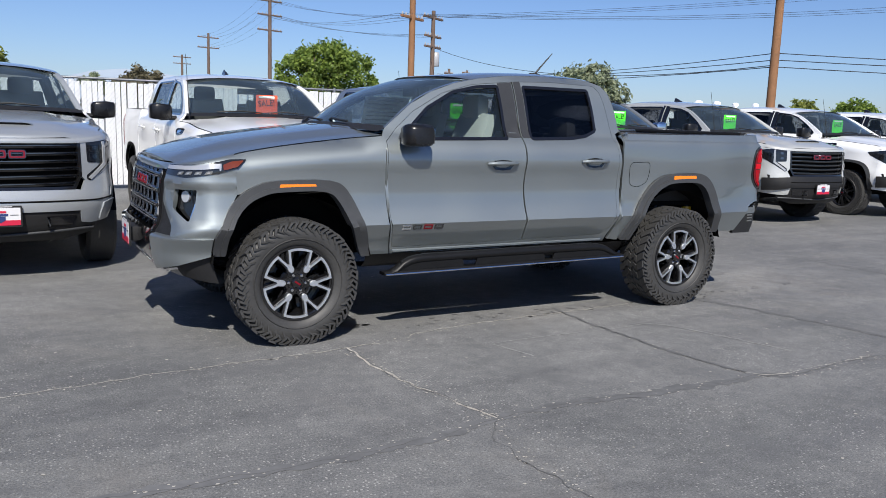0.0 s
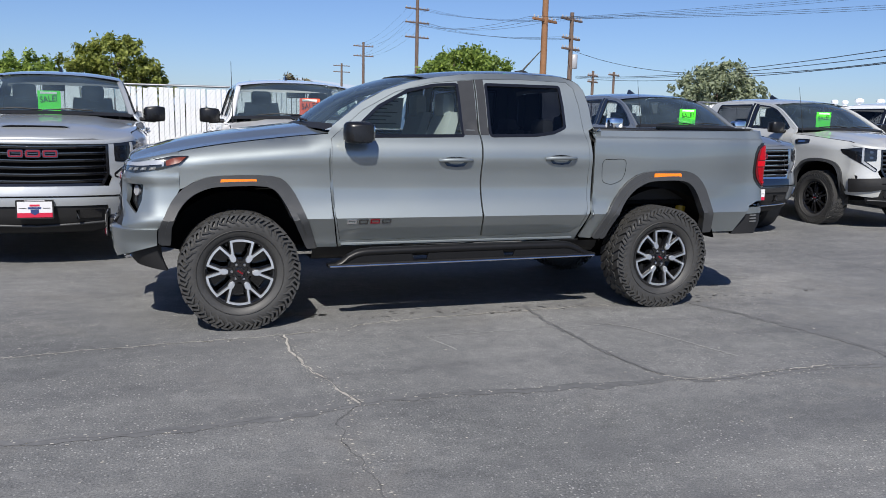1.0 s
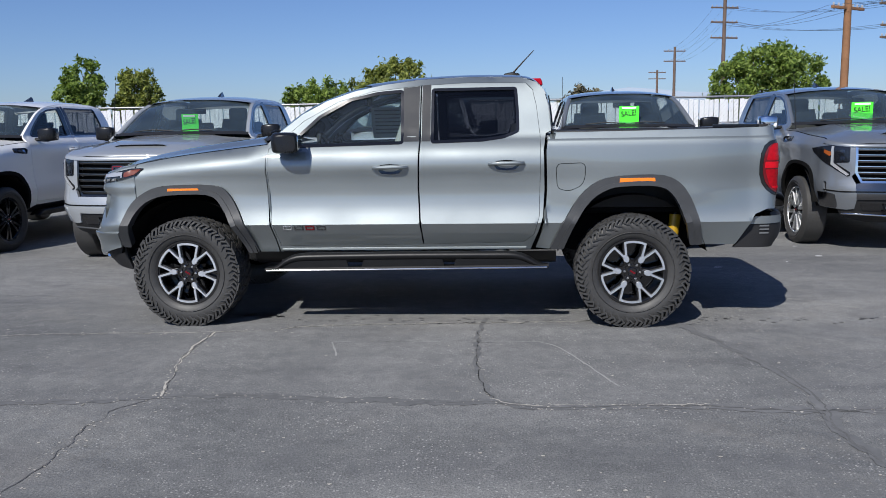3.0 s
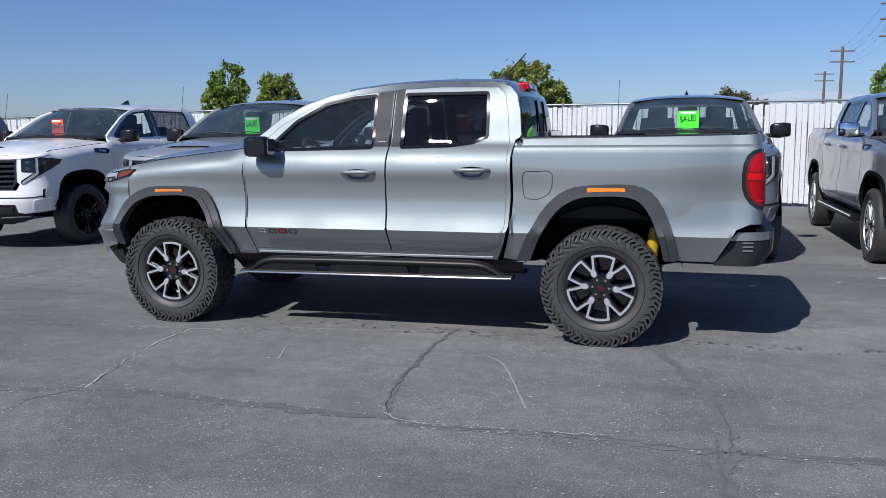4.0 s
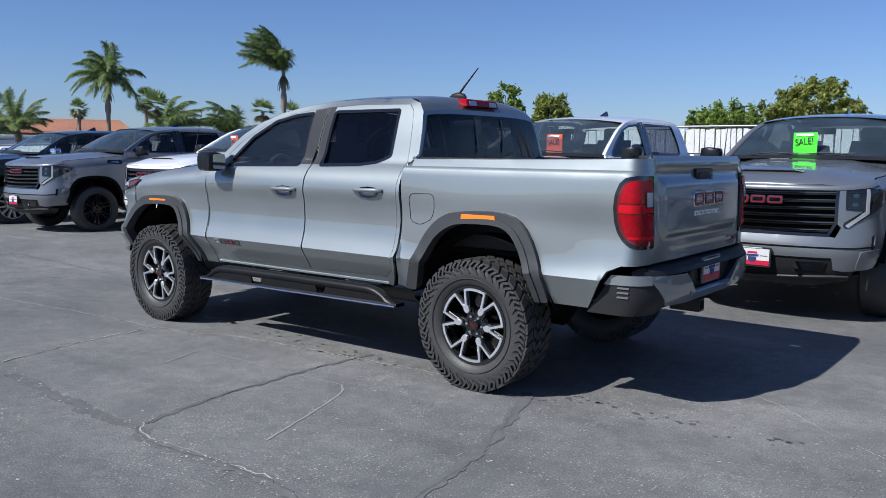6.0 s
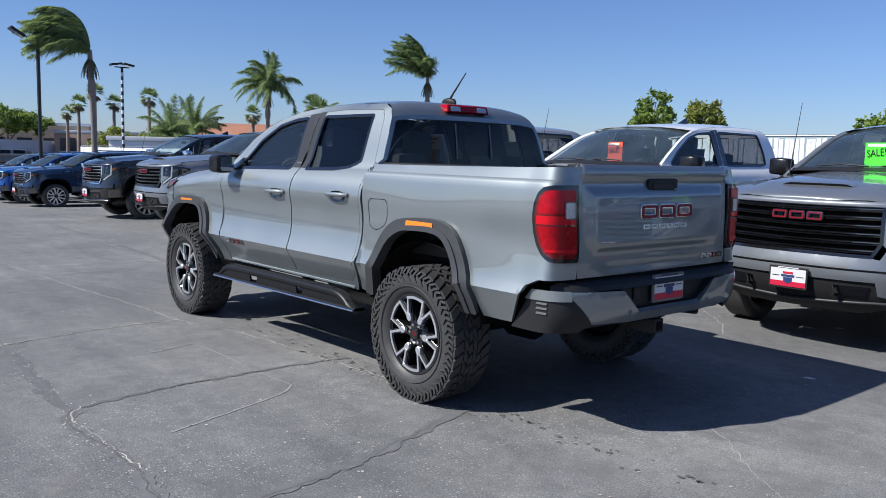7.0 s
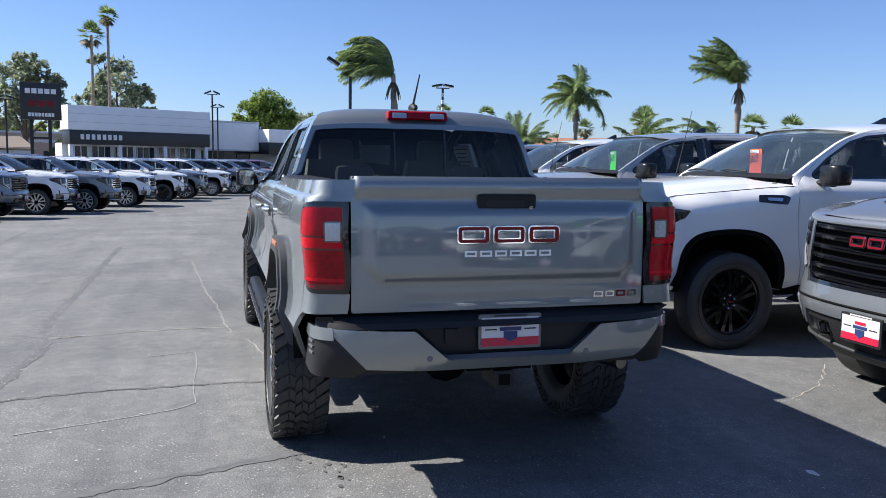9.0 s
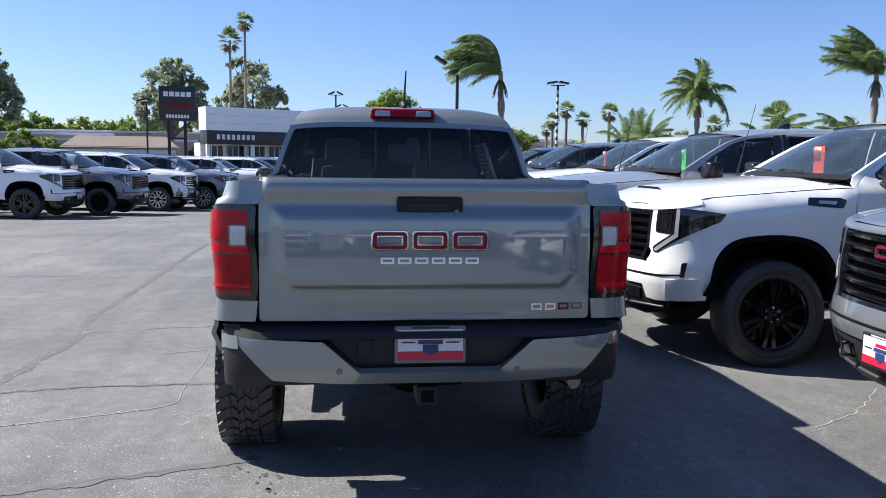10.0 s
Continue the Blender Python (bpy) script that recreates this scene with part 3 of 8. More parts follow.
def cab_glass_and_roof(p, R, car, mat):
    """Roof, windscreen and rear window between the two sides."""
    m = 17
    ts = np.linspace(-1, 1, m)

    def chord(x, z, crown, bow, inset=0.0, drop=0.0):
        _, y, _ = R.at(x, z, -inset)
        return [(x - bow * (1 - t * t), abs(y) * t, z - drop + crown * (1 - abs(t) ** p.get("crown_pow", 2.6))) for t in ts]

    hx, hz = p["header"]
    rows = []
    st = spline(p["rail"], 5)
    for x, z in st:
        k = (x - hx) / (p["rail"][-1][0] - hx)
        rows.append(chord(x, z, p["roof_crown"] * (1 if k < 0.9 else 1 - (k - 0.9) * 3), p["bow"] * 0.75 * max(0, 1 - k * 2.5)))
    loft("roof", rows, mat, car, sharp=60, flip=True)
    a = spline(p["a_pillar"], 4)
    rows = []
    for i, (x, z) in enumerate(a):
        k = i / (len(a) - 1)
        rows.append(chord(x + 0.02, z, 0.010 + p["roof_crown"] * k * 0.92, p["bow"] * (1 - 0.25 * k), 0.055, 0.012))
    # painted pillars beside the windscreen
    for e in (0, -1):
        strip = []
        for (x, z), row in zip(a, rows):
            _, y, _ = R.at(x, z)
            q0 = Vector((x, math.copysign(abs(y), row[e][1]), z))
            q1 = Vector(row[e]) + Vector((0.004, 0, 0.004))
            strip.append([tuple(q0), tuple(q0.lerp(q1, 0.5) + Vector((-0.010, 0, 0.010))), tuple(q1 + Vector((-0.004, 0, 0.004))), tuple(q1 - Vector((-0.012, 0, 0.012)))])
        loft("windscreen_pillar", strip, mat, car, sharp=60, flip=e == 0)
    loft("windscreen", rows, SHIELD, car, sharp=80, flip=True)
    # black frit round the glass and the wiper panel
    rows = [chord(a[0][0] - 0.05 + 0.035 * i, a[0][1] - 0.025 + 0.012 * i, 0.015, p["bow"], 0.02) for i in range(4)]
    loft("wiper_cowl", rows, PLASTIC, car, sharp=80)
    for s in (-1, 1):
        y0 = -0.45 if s < 0 else 0.05
        tube("wiper", [(a[0][0] - p["bow"] * 0.9 + 0.05, y0, a[0][1] + 0.035), (a[0][0] - p["bow"] * 0.9 + 0.03, y0 + 0.25, a[0][1] + 0.05), (a[0][0] - p["bow"] * 0.8 + 0.07, y0 + 0.5, a[0][1] + 0.03)], 0.008, PLASTIC, car, 6)
    b = spline(p["c_pillar"], 4)
    rows = []
    for i, (x, z) in enumerate(b):
        k = i / (len(b) - 1)
        rows.append(chord(x, z, p["roof_crown"] * 0.8 * k, -p["back_bow"]))
    # painted frame of the rear window, and the pane before it
    for e, n in ((0, 1), (-1, -2)):
        strips = []
        for r in rows:
            a0, a1 = Vector(r[e]), Vector(r[n])
            k = min(1, (p.get("pane_inset", 0.075) + 0.01) / max(0.01, abs(a0.y - a1.y)))
            strips.append([tuple(a0), tuple(a0.lerp(a1, k * 0.5)), tuple(a0.lerp(a1, k))] if e == 0 else [tuple(a0.lerp(a1, k)), tuple(a0.lerp(a1, k * 0.5)), tuple(a0)])
        loft("rear_window_frame", strips, mat, car, sharp=80)
    loft("rear_window_header", rows[-2:], mat, car, sharp=80)
    rows2 = []
    for i, (x, z) in enumerate(b[:-1]):
        k = i / (len(b) - 1)
        rows2.append(chord(x + 0.006, z, p["roof_crown"] * 0.8 * k, -p["back_bow"], p.get("pane_inset", 0.075)))
    return loft("rear_window", rows2, p.get("rear_glass", TINT), car, sharp=80)


def hood_and_fenders(p, R, car, mat):
    he = p["hood_edge"]
    us = list(np.linspace(p["cowl"], R.xc, 9)) + [R.xc - d for d in np.linspace(0.03, R.Lf * 0.998, 22)]
    rows, m = [], 21
    ts = np.linspace(-1, 1, m)
    for u in us:
        z = he(u)
        x, y, _ = R.at(u, z)
        f = max(0.0, min(1.0, (u - R.uf) / (p["cowl"] - R.uf)))
        row = []
        for t in ts:
            yy = abs(y) * t
            g = abs(yy)
            crown = p["hood_crown"] * (1 - abs(t) ** 2.4) * (1 - (1 - min(1, 1.25 * f)) ** 2)
            bul = p["bulge"] * min(1, max(0, (p["bulge_w"] - g) / 0.06)) * min(1, max(0, f * 2.2 - 0.1))
            row.append((x - p["bow"] * 0.9 * (1 - t * t) * f ** 2, yy, z + crown + bul))
        rows.append(row)
    hood = loft("hood", rows, mat, car, sharp=50)
    if p.get("hood_slot"):
        # a wide raised lip with a dark slot under it, facing forwards
        u0, half = p["hood_slot"]
        lip, slot = [], []
        for yy in np.linspace(-half, half, 15):
            pts = []
            for u in (u0 + 0.09, u0 + 0.03, u0):
                z = he(u)
                x, y, _ = R.at(u, z)
                f, t = max(0.0, min(1.0, (u - R.uf) / (p["cowl"] - R.uf))), yy / abs(y)
                g = p["hood_crown"] * (1 - abs(t) ** 2.4) * (1 - (1 - min(1, 1.25 * f)) ** 2) + p["bulge"] * min(1, max(0, f * 2.2 - 0.1))
                pts.append((x - p["bow"] * 0.9 * (1 - t * t) * f ** 2, yy, z + g))
            e = min(1.0, (half - abs(yy)) / 0.06)
            a, b, c = pts
            lip.append([(a[0], yy, a[2] + 0.001), (b[0], yy, b[2] + 0.002 + 0.012 * e), (c[0], yy, c[2] + 0.002 + 0.020 * e)])
            slot.append([(c[0] + 0.004, yy, c[2] + 0.001 + 0.018 * e), (c[0] + 0.010, yy, c[2] - 0.004)])
        loft("hood_lip", lip, mat, hood, sharp=50)
        loft("hood_slot", slot, DARK, hood, sharp=50)
    # rounded leading edge, turned down into the grille
    far = p["fender_tip"] - R.uf
    edge = []
    for q in np.linspace(-far, far, 61):
        u = R.uf + abs(q)
        s = -1 if q < 0 else 1
        pts = []
        for dz, o in ((0.0, 0.0), (0.008, 0.007), (0.022, 0.011), (0.040, 0.006), (0.052, -0.02)):
            x, y, z = R.at(u, he(u) - dz, o)
            pts.append((x, -y * s, z))
        edge.append(pts)
    loft("hood_edge", edge, mat, hood, sharp=60)
    return hood


def pickup(p, name, m, label, category="pickup truck", group=""):
    """A crew-cab pickup or a wagon (p['bed'] False) from its outlines. Front at -x, left side at -y."""
    car = thing(name, m, label, category, group)
    R = Ring(p["side"], p["xc"], p["front"], p["nf"], p["xr"], p["rear"], p["nr"], p["w"])
    body = p["paint"]
    hood_and_fenders(p, R, car, body)
    he = p["hood_edge"]
    # front fender
    top = [(u, he(u) - 0.006) for u in np.linspace(p["fender_tip"], p["cowl"], 12)]
    fl = [*top, *p["door_front_line"], *[q for q in p["arch_f"][::-1] if q[0] > p["fender_cut"]], *p["fender_front_line"]]
    both("front_fender", [fl], R, body, car, step=p.get("fine", 0.055), creases=p.get("creases", ()))
    # cab side round the doors
    both("cab_side", [p["cab_outline"], p["doors_hole"]], R, body, car, step=0.06, creases=p.get("creases", ()))
    for dn, loop, win in p["doors"]:
        g = offset_loop(loop, 0.0028)
        dl, dr = both(dn, [g, win], R, body, car, step=p.get("fine", 0.06), creases=p.get("creases", ()))
        gw = offset_loop(win, -0.012)

        def pane(sign):
            """The pane is nearly flat between the belt and the roof rail."""
            def f(u, z):
                z0, z1 = p["belt"] + 0.08, p["belt"] + 0.33
                y0, y1 = p["side"](u, z0), p["side"](u, z1)
                y = 0.75 * (y0 + (y1 - y0) * (z - z0) / (z1 - z0)) + 0.25 * p["side"](u, z) - 0.014
                return (u, sign * min(y, p["side"](u, z) - 0.010), z)
            return f
        for pl, fp, par in ((pane(-1), False, dl), (pane(1), True, dr)):
            skin("window_pane", [gw], pl, p["glass_of"][dn], par, step=0.06, lip=0.004, flip=fp)
        seal = [offset_loop(win, -0.010), offset_loop(win, 0.012)]
        for pl, fp, par in ((R.left(0.003), False, dl), (R.right(0.003), True, dr)):
            skin("window_seal", seal, pl, GLOSSB, par, step=0.08, lip=0.014, flip=fp)
        hx, hz = p["handles"][dn]
        for s, par in ((-1, dl), (1, dr)):
            _, y, _ = R.at(hx, hz)
            y = abs(y)
            cup = [(hx + 0.13 * kx, s * (y + 0.003), hz + 0.036 * kz) for kx, kz in ((-0.75, 0), (-0.55, 0.8), (0, 1), (0.55, 0.8), (0.75, 0), (0.5, -0.95), (0, -1.15), (-0.5, -0.95))]
            cm = as_mesh("handle_cup", cup + [(hx, s * (y - 0.012), hz)], [(i, (i + 1) % 8, 8) if s < 0 else ((i + 1) % 8, i, 8) for i in range(8)], p["cup_mat"], 60)
            hd = part("door_handle", tube_bar(hx, s, y, hz, p["handle_mat"]), None, par)
            part("handle_cup", cm, None, hd)
    # blacked pillar between the windows
    if p.get("b_pillar"):
        for loop in p["b_pillar"]:
            both("door_pillar_trim", [loop], R, p["pillar_mat"], car, out=0.0025, step=0.07, lip=0.004)
    # dark lining behind the panel gaps
    both("inner_panel", [p["lining"]], R, DARK, car, out=-0.045, step=0.2, lip=0)
    cab_glass_and_roof(p, R, car, body)
    cabin_inside(p, car)
    # arches, wheelhouses and wheels
    for arch, inn, hx in ((p["arch_f"], p["arch_f_in"], p["hub"][0]), (p["arch_r"], p["arch_r_in"], p["hub"][1])):
        band = list(arch) + list(inn[::-1])
        if p["flares"]:
            both("wheel_arch_flare", [rounded(band, 0.02, 2)], R, p["flare_mat"], car, out=p["flare_out"], step=0.05, lip=0.06)
            mid = [(a[0] * 0.42 + b[0] * 0.58, a[1] * 0.42 + b[1] * 0.58) for a, b in zip(arch, inn)]
            both("flare_lip", [rounded(mid + list(inn[::-1]), 0.01, 2)], R, p["flare_mat"], car, out=p["flare_out"] + 0.010, step=0.05, lip=0.05)
        else:
            both("wheel_arch_edge", [band], R, p["flare_mat"], car, out=0.004, step=0.06, lip=0.03)
        rr = p["R"] + 0.14
        hw = p["side"](hx, 0.9)
        for s in (-1, 1):
            rows = []
            for a in np.linspace(0.25, math.pi - 0.25, 21):
                rows.append([(hx + r * math.cos(a), s * y, p["R"] + r * math.sin(a)) for r, y in ((rr, hw - 0.03), (rr, hw - 0.36), (0.1, hw - 0.40))])
            loft("wheel_liner", rows, DARK, car, sharp=40)
    for i, hx in enumerate(p["hub"]):
        for s in (-1, 1):
            p["kit"].put(car, hx, s * p["hub_y"], p["R"] - 0.006, turn=p["turns"][i])
        tube("axle", [(hx, -p["hub_y"] + 0.1, p["R"]), (hx, p["hub_y"] - 0.1, p["R"])], 0.06, DARK, car, 10)
    tube("differential", [(p["hub"][1] - 0.16, 0, p["R"]), (p["hub"][1] - 0.08, 0, p["R"]), (p["hub"][1] + 0.1, 0, p["R"]), (p["hub"][1] + 0.17, 0, p["R"])], [0.07, 0.15, 0.15, 0.06], DARK, car, 12)
    zb = p["belly"]
    box("chassis", (p["hub"][0] + 0.45, -0.50, zb), (p["hub"][1] - 0.48, 0.50, zb + 0.3), DARK, car, 0.05)
    box("front_chassis", (p["hub"][0] - 0.75, -0.5, zb + 0.02), (p["hub"][0] + 0.5, 0.5, zb + 0.45), DARK, car, 0.05)
    for y in (-0.45, 0.45):
        box("frame_rail", (p["hub"][1] - 0.5, y - 0.05, zb + 0.12), (p["rear"](0.9) - 0.15, y + 0.05, zb + 0.26), DARK, car, 0.01)
    # bed
    if p["bed"]:
        both("bed_side", [p["bed_outline"]], R, body, car, step=p.get("fine", 0.055), creases=p.get("creases", ()))
        x0, x1, zt, zf = p["bed_in"]
        hw = p["bed_w"]
        box("bed_floor", (x0, -hw, zf - 0.04), (x1, hw, zf), DARK, car)
        box("bed_front_wall", (x0, -hw, zf), (x0 + 0.05, hw, zt - 0.03), body, car)
        for s in (-1, 1):
            box("bed_inner_wall", (x0, s * hw - 0.02, zf), (x1, s * hw + 0.02, zt - 0.02), PLASTIC, car)
            rail = [[(x, s * yy, zz) for yy, zz in ((hw - 0.03, zt - 0.03), (hw - 0.03, zt + 0.006), (hw - 0.01, zt + 0.012), (p["rail_out"](x), zt + 0.010), (p["rail_out"](x) + 0.004, zt - 0.004))] for x in np.linspace(x0, x1 - 0.02, 14)]
            loft("bed_rail_cap", rail, PLASTIC, car)
    return car, R


def tube_bar(hx, s, y, hz, mat):
    """The mesh of a door handle's grip."""
    path = spline([(hx - 0.125, s * (y + 0.004), hz + 0.006), (hx - 0.09, s * (y + 0.030), hz + 0.010), (hx, s * (y + 0.040), hz + 0.012), (hx + 0.09, s * (y + 0.032), hz + 0.012), (hx + 0.125, s * (y + 0.004), hz + 0.010)], 3)
    v, f = tube_mesh(path, 0.0145, 8, 1.0)
    return as_mesh("door_handle", v, f, mat, 60)


def red_badge(parent, place, w, h, mat_in=None, mat_rim=None, name="maker_badge"):
    """Three plain red blocks, hollow in the middle and in bright rims, in place of a lettered mark. place(y, z, out)."""
    def rect(c, hw, hh, r):
        return rounded([(c - hw, -hh), (c + hw, -hh), (c + hw, hh), (c - hw, hh)], r, 3)
    for k in (-1, 0, 1):
        c, hw = k * w * 0.345, w * 0.160
        e = h * 0.085
        gap = rect(c, hw - h * 0.36, h * 0.5 - h * 0.34, h * 0.05)
        prism(name, rect(c, hw, h / 2, h * 0.25), lambda a, b, d: place(a, b, 0.014 - d), 0.012, mat_rim or CHROME, parent, 0.002, holes=[gap])
        prism("badge_fill", rect(c, hw - e, h / 2 - e, h * 0.2), lambda a, b, d: place(a, b, 0.018 - d), 0.006, mat_in or REDB, parent, 0.001, holes=[rect(c, hw - h * 0.36 + e, h * 0.16 + e, h * 0.06)])


def plate(parent, place, w=0.305, h=0.155, frame_mat=None):
    """A dealer's paper plate: white over red with an emblem of bars, in a frame."""
    f = rounded([(-w / 2 - 0.008, -h / 2 - 0.01), (w / 2 + 0.008, -h / 2 - 0.01), (w / 2 + 0.008, h / 2 + 0.012), (-w / 2 - 0.008, h / 2 + 0.012)], 0.012, 3)
    fr = prism("plate_frame", f, lambda a, b, d: place(a, b, 0.012 - d), 0.012, frame_mat or PLASTIC, parent, 0.002)

    def bar(nm, x0, z0, x1, z1, o, mt):
        prism(nm, [(x0, z0), (x1, z0), (x1, z1), (x0, z1)], lambda a, b, d: place(a, b, o - d), 0.002, mt, fr)

    bar("plate_sheet", -w / 2 + 0.006, -h / 2 + 0.006, w / 2 - 0.006, h / 2 - 0.004, 0.0145, PLATEW)
    bar("plate_band", -w / 2 + 0.006, -h / 2 + 0.006, w / 2 - 0.006, -h / 2 + 0.048, 0.0165, PLATER)
    bar("plate_ribbon", -0.042, 0.030, 0.042, 0.048, 0.0165, PLATER)
    bar("plate_bar", -0.055, 0.005, 0.055, 0.024, 0.0165, INKB)
    prism("plate_shield", [(-0.035, 0.002), (-0.035, -0.03), (0, -0.05), (0.035, -0.03), (0.035, 0.002)], lambda a, b, d: place(a, b, 0.0185 - d), 0.003, INKB, fr)
    for s in (-1, 1):
        bar("plate_bar", s * 0.10 - 0.03, 0.010, s * 0.10 + 0.03, 0.016, 0.0165, INK)
    bar("frame_bar", -0.085, h / 2 + 0.001, 0.085, h / 2 + 0.008, 0.0145, INK if frame_mat else PLATEW)
    return fr


def dash_word(parent, place, w, h, n, mat, name="badge_bar", rim=0.0):
    """A worded badge as n plain bars in a row, hollow when rim gives the width of their edge."""
    for i in range(n):
        c = (i + 0.5) / n * w - w / 2
        hw = w / n * 0.40
        holes = [[(c - hw + rim, -h / 2 + rim), (c + hw - rim, -h / 2 + rim), (c + hw - rim, h / 2 - rim), (c - hw + rim, h / 2 - rim)]] if rim else []
        prism(name, [(c - hw, -h / 2), (c + hw, -h / 2), (c + hw, h / 2), (c - hw, h / 2)], lambda a, b, d: place(a, b, 0.005 - d), 0.005, mat[i] if isinstance(mat, list) else mat, parent, 0.001, holes=holes)

# ---- the grey midsize pickup ----
KIT_AT = WheelKit(0.415, 0.285, 0.243, True, "fork")


def midsize_spec():
    # below and above the fold along the doors
    cab_lo = pchip([(0.40, 0.845), (0.55, 0.860), (0.62, 0.881), (0.70, 0.924), (0.772, 0.964)])
    bed_lo = pchip([(0.40, 0.85), (0.55, 0.868), (0.62, 0.890), (0.70, 0.918), (0.772, 0.945)])
    cab = pchip([(0.772, 0.964), (0.83, 0.941), (0.90, 0.920), (1.0, 0.908), (1.1, 0.914), (1.195, 0.931), (1.26, 0.922), (1.33, 0.885), (1.37, 0.845), (1.40, 0.812), (1.46, 0.788), (1.6, 0.742), (1.74, 0.685), (1.80, 0.648), (1.835, 0.605), (1.85, 0.565), (1.87, 0.47)])
    bed = pchip([(0.772, 0.945), (0.83, 0.927), (0.9, 0.917), (1.05, 0.912), (1.22, 0.927), (1.30, 0.924), (1.345, 0.920), (1.368, 0.910), (1.380, 0.889), (1.395, 0.882), (1.435, 0.874), (1.46, 0.858)])
    he = pchip([(-3.4, 1.150), (-2.6, 1.165), (-2.4, 1.180), (-2.13, 1.225), (-1.76, 1.288), (-1.38, 1.335), (-1.03, 1.372)])

    def side(x, z):
        on_cab = x < 1.045 or (z > 1.40 and x < 1.095)
        if z < 0.772:
            v = cab_lo(z) if on_cab else bed_lo(z)
        else:
            v = cab(z) if on_cab else bed(z)
        for hx in (-1.669, 1.669):
            v += 0.026 * math.exp(-(((x - hx) / 0.52) ** 2) - ((z - 0.95) / 0.22) ** 2)
        if x < -1.0:
            k = max(0.0, min(1.0, (z - (he(x) - 0.13)) / 0.13)) * min(1, (-1.0 - x) / 0.2)
            v -= 0.085 * k * k
        if x > 2.1:
            v -= 0.034 * ((x - 2.1) / 0.5) ** 2 * min(1, max(0, (z - 0.7) / 0.3))
        return v

    arch_f = spline([(-2.17, 0.60), (-2.15, 0.78), (-2.07, 0.95), (-1.93, 1.045), (-1.77, 1.075), (-1.44, 1.072), (-1.32, 1.0), (-1.22, 0.81), (-1.12, 0.55)], 3)
    arch_fi = spline([(-2.10, 0.60), (-2.08, 0.79), (-2.0, 0.92), (-1.88, 0.985), (-1.75, 1.003), (-1.48, 1.0), (-1.38, 0.92), (-1.285, 0.73), (-1.20, 0.55)], 3)
    arch_r = spline([(1.07, 0.57), (1.16, 0.76), (1.28, 0.96), (1.42, 1.075), (1.60, 1.11), (1.88, 1.11), (2.03, 1.02), (2.13, 0.81), (2.17, 0.60)], 3)
    arch_ri = spline([(1.17, 0.57), (1.25, 0.76), (1.36, 0.93), (1.49, 1.015), (1.62, 1.035), (1.85, 1.03), (1.96, 0.95), (2.04, 0.77), (2.08, 0.60)], 3)
    dfront = [(-0.955, 1.385), (-1.02, 1.335), (-1.027, 1.17), (-1.005, 0.80)]
    head = [(0.115, 1.79), (-0.25, 1.752), (-0.51, 1.680), (-0.77, 1.540)]
    tailr = [(0.88, 0.622), (0.955, 0.68), (0.995, 0.82), (1.003, 1.15), (1.005, 1.40), (0.98, 1.62), (0.952, 1.745), (0.90, 1.795), (0.47, 1.805)]
    front_door = [(-0.957, 0.60), (0.13, 0.608), (0.112, 0.82), (0.102, 1.03), (0.113, 1.36), *head, *dfront]
    rear_door = [(0.136, 0.608), *tailr, (0.121, 1.79), (0.119, 1.36), (0.108, 1.03), (0.118, 0.82)]
    hole = [(-0.957, 0.60), (0.13, 0.608), *tailr, *head, *dfront]
    cab_out = [(-0.965, 0.552), (0.93, 0.565), (0.985, 0.70), (1.02, 0.82), (1.032, 1.02), (1.026, 1.30), (1.045, 1.42), (1.085, 1.44), (1.066, 1.62), (1.035, 1.74), (0.98, 1.80), (0.86, 1.838), (0.47, 1.85), (0.11, 1.835), (-0.17, 1.80), (-0.39, 1.755), (-0.6, 1.685), (-0.78, 1.59), (-1.0, 1.42), (-1.036, 1.372), (-1.034, 1.17), (-1.012, 0.80)]
    wf = rounded([(-0.80, 1.352), (-0.015, 1.366), (-0.025, 1.752), (-0.21, 1.738), (-0.42, 1.692), (-0.65, 1.57), (-0.82, 1.415)], 0.02, 3)
    wr = rounded([(0.205, 1.368), (0.58, 1.377), (0.74, 1.398), (0.842, 1.440), (0.838, 1.60), (0.826, 1.757), (0.205, 1.757)], 0.018, 3)
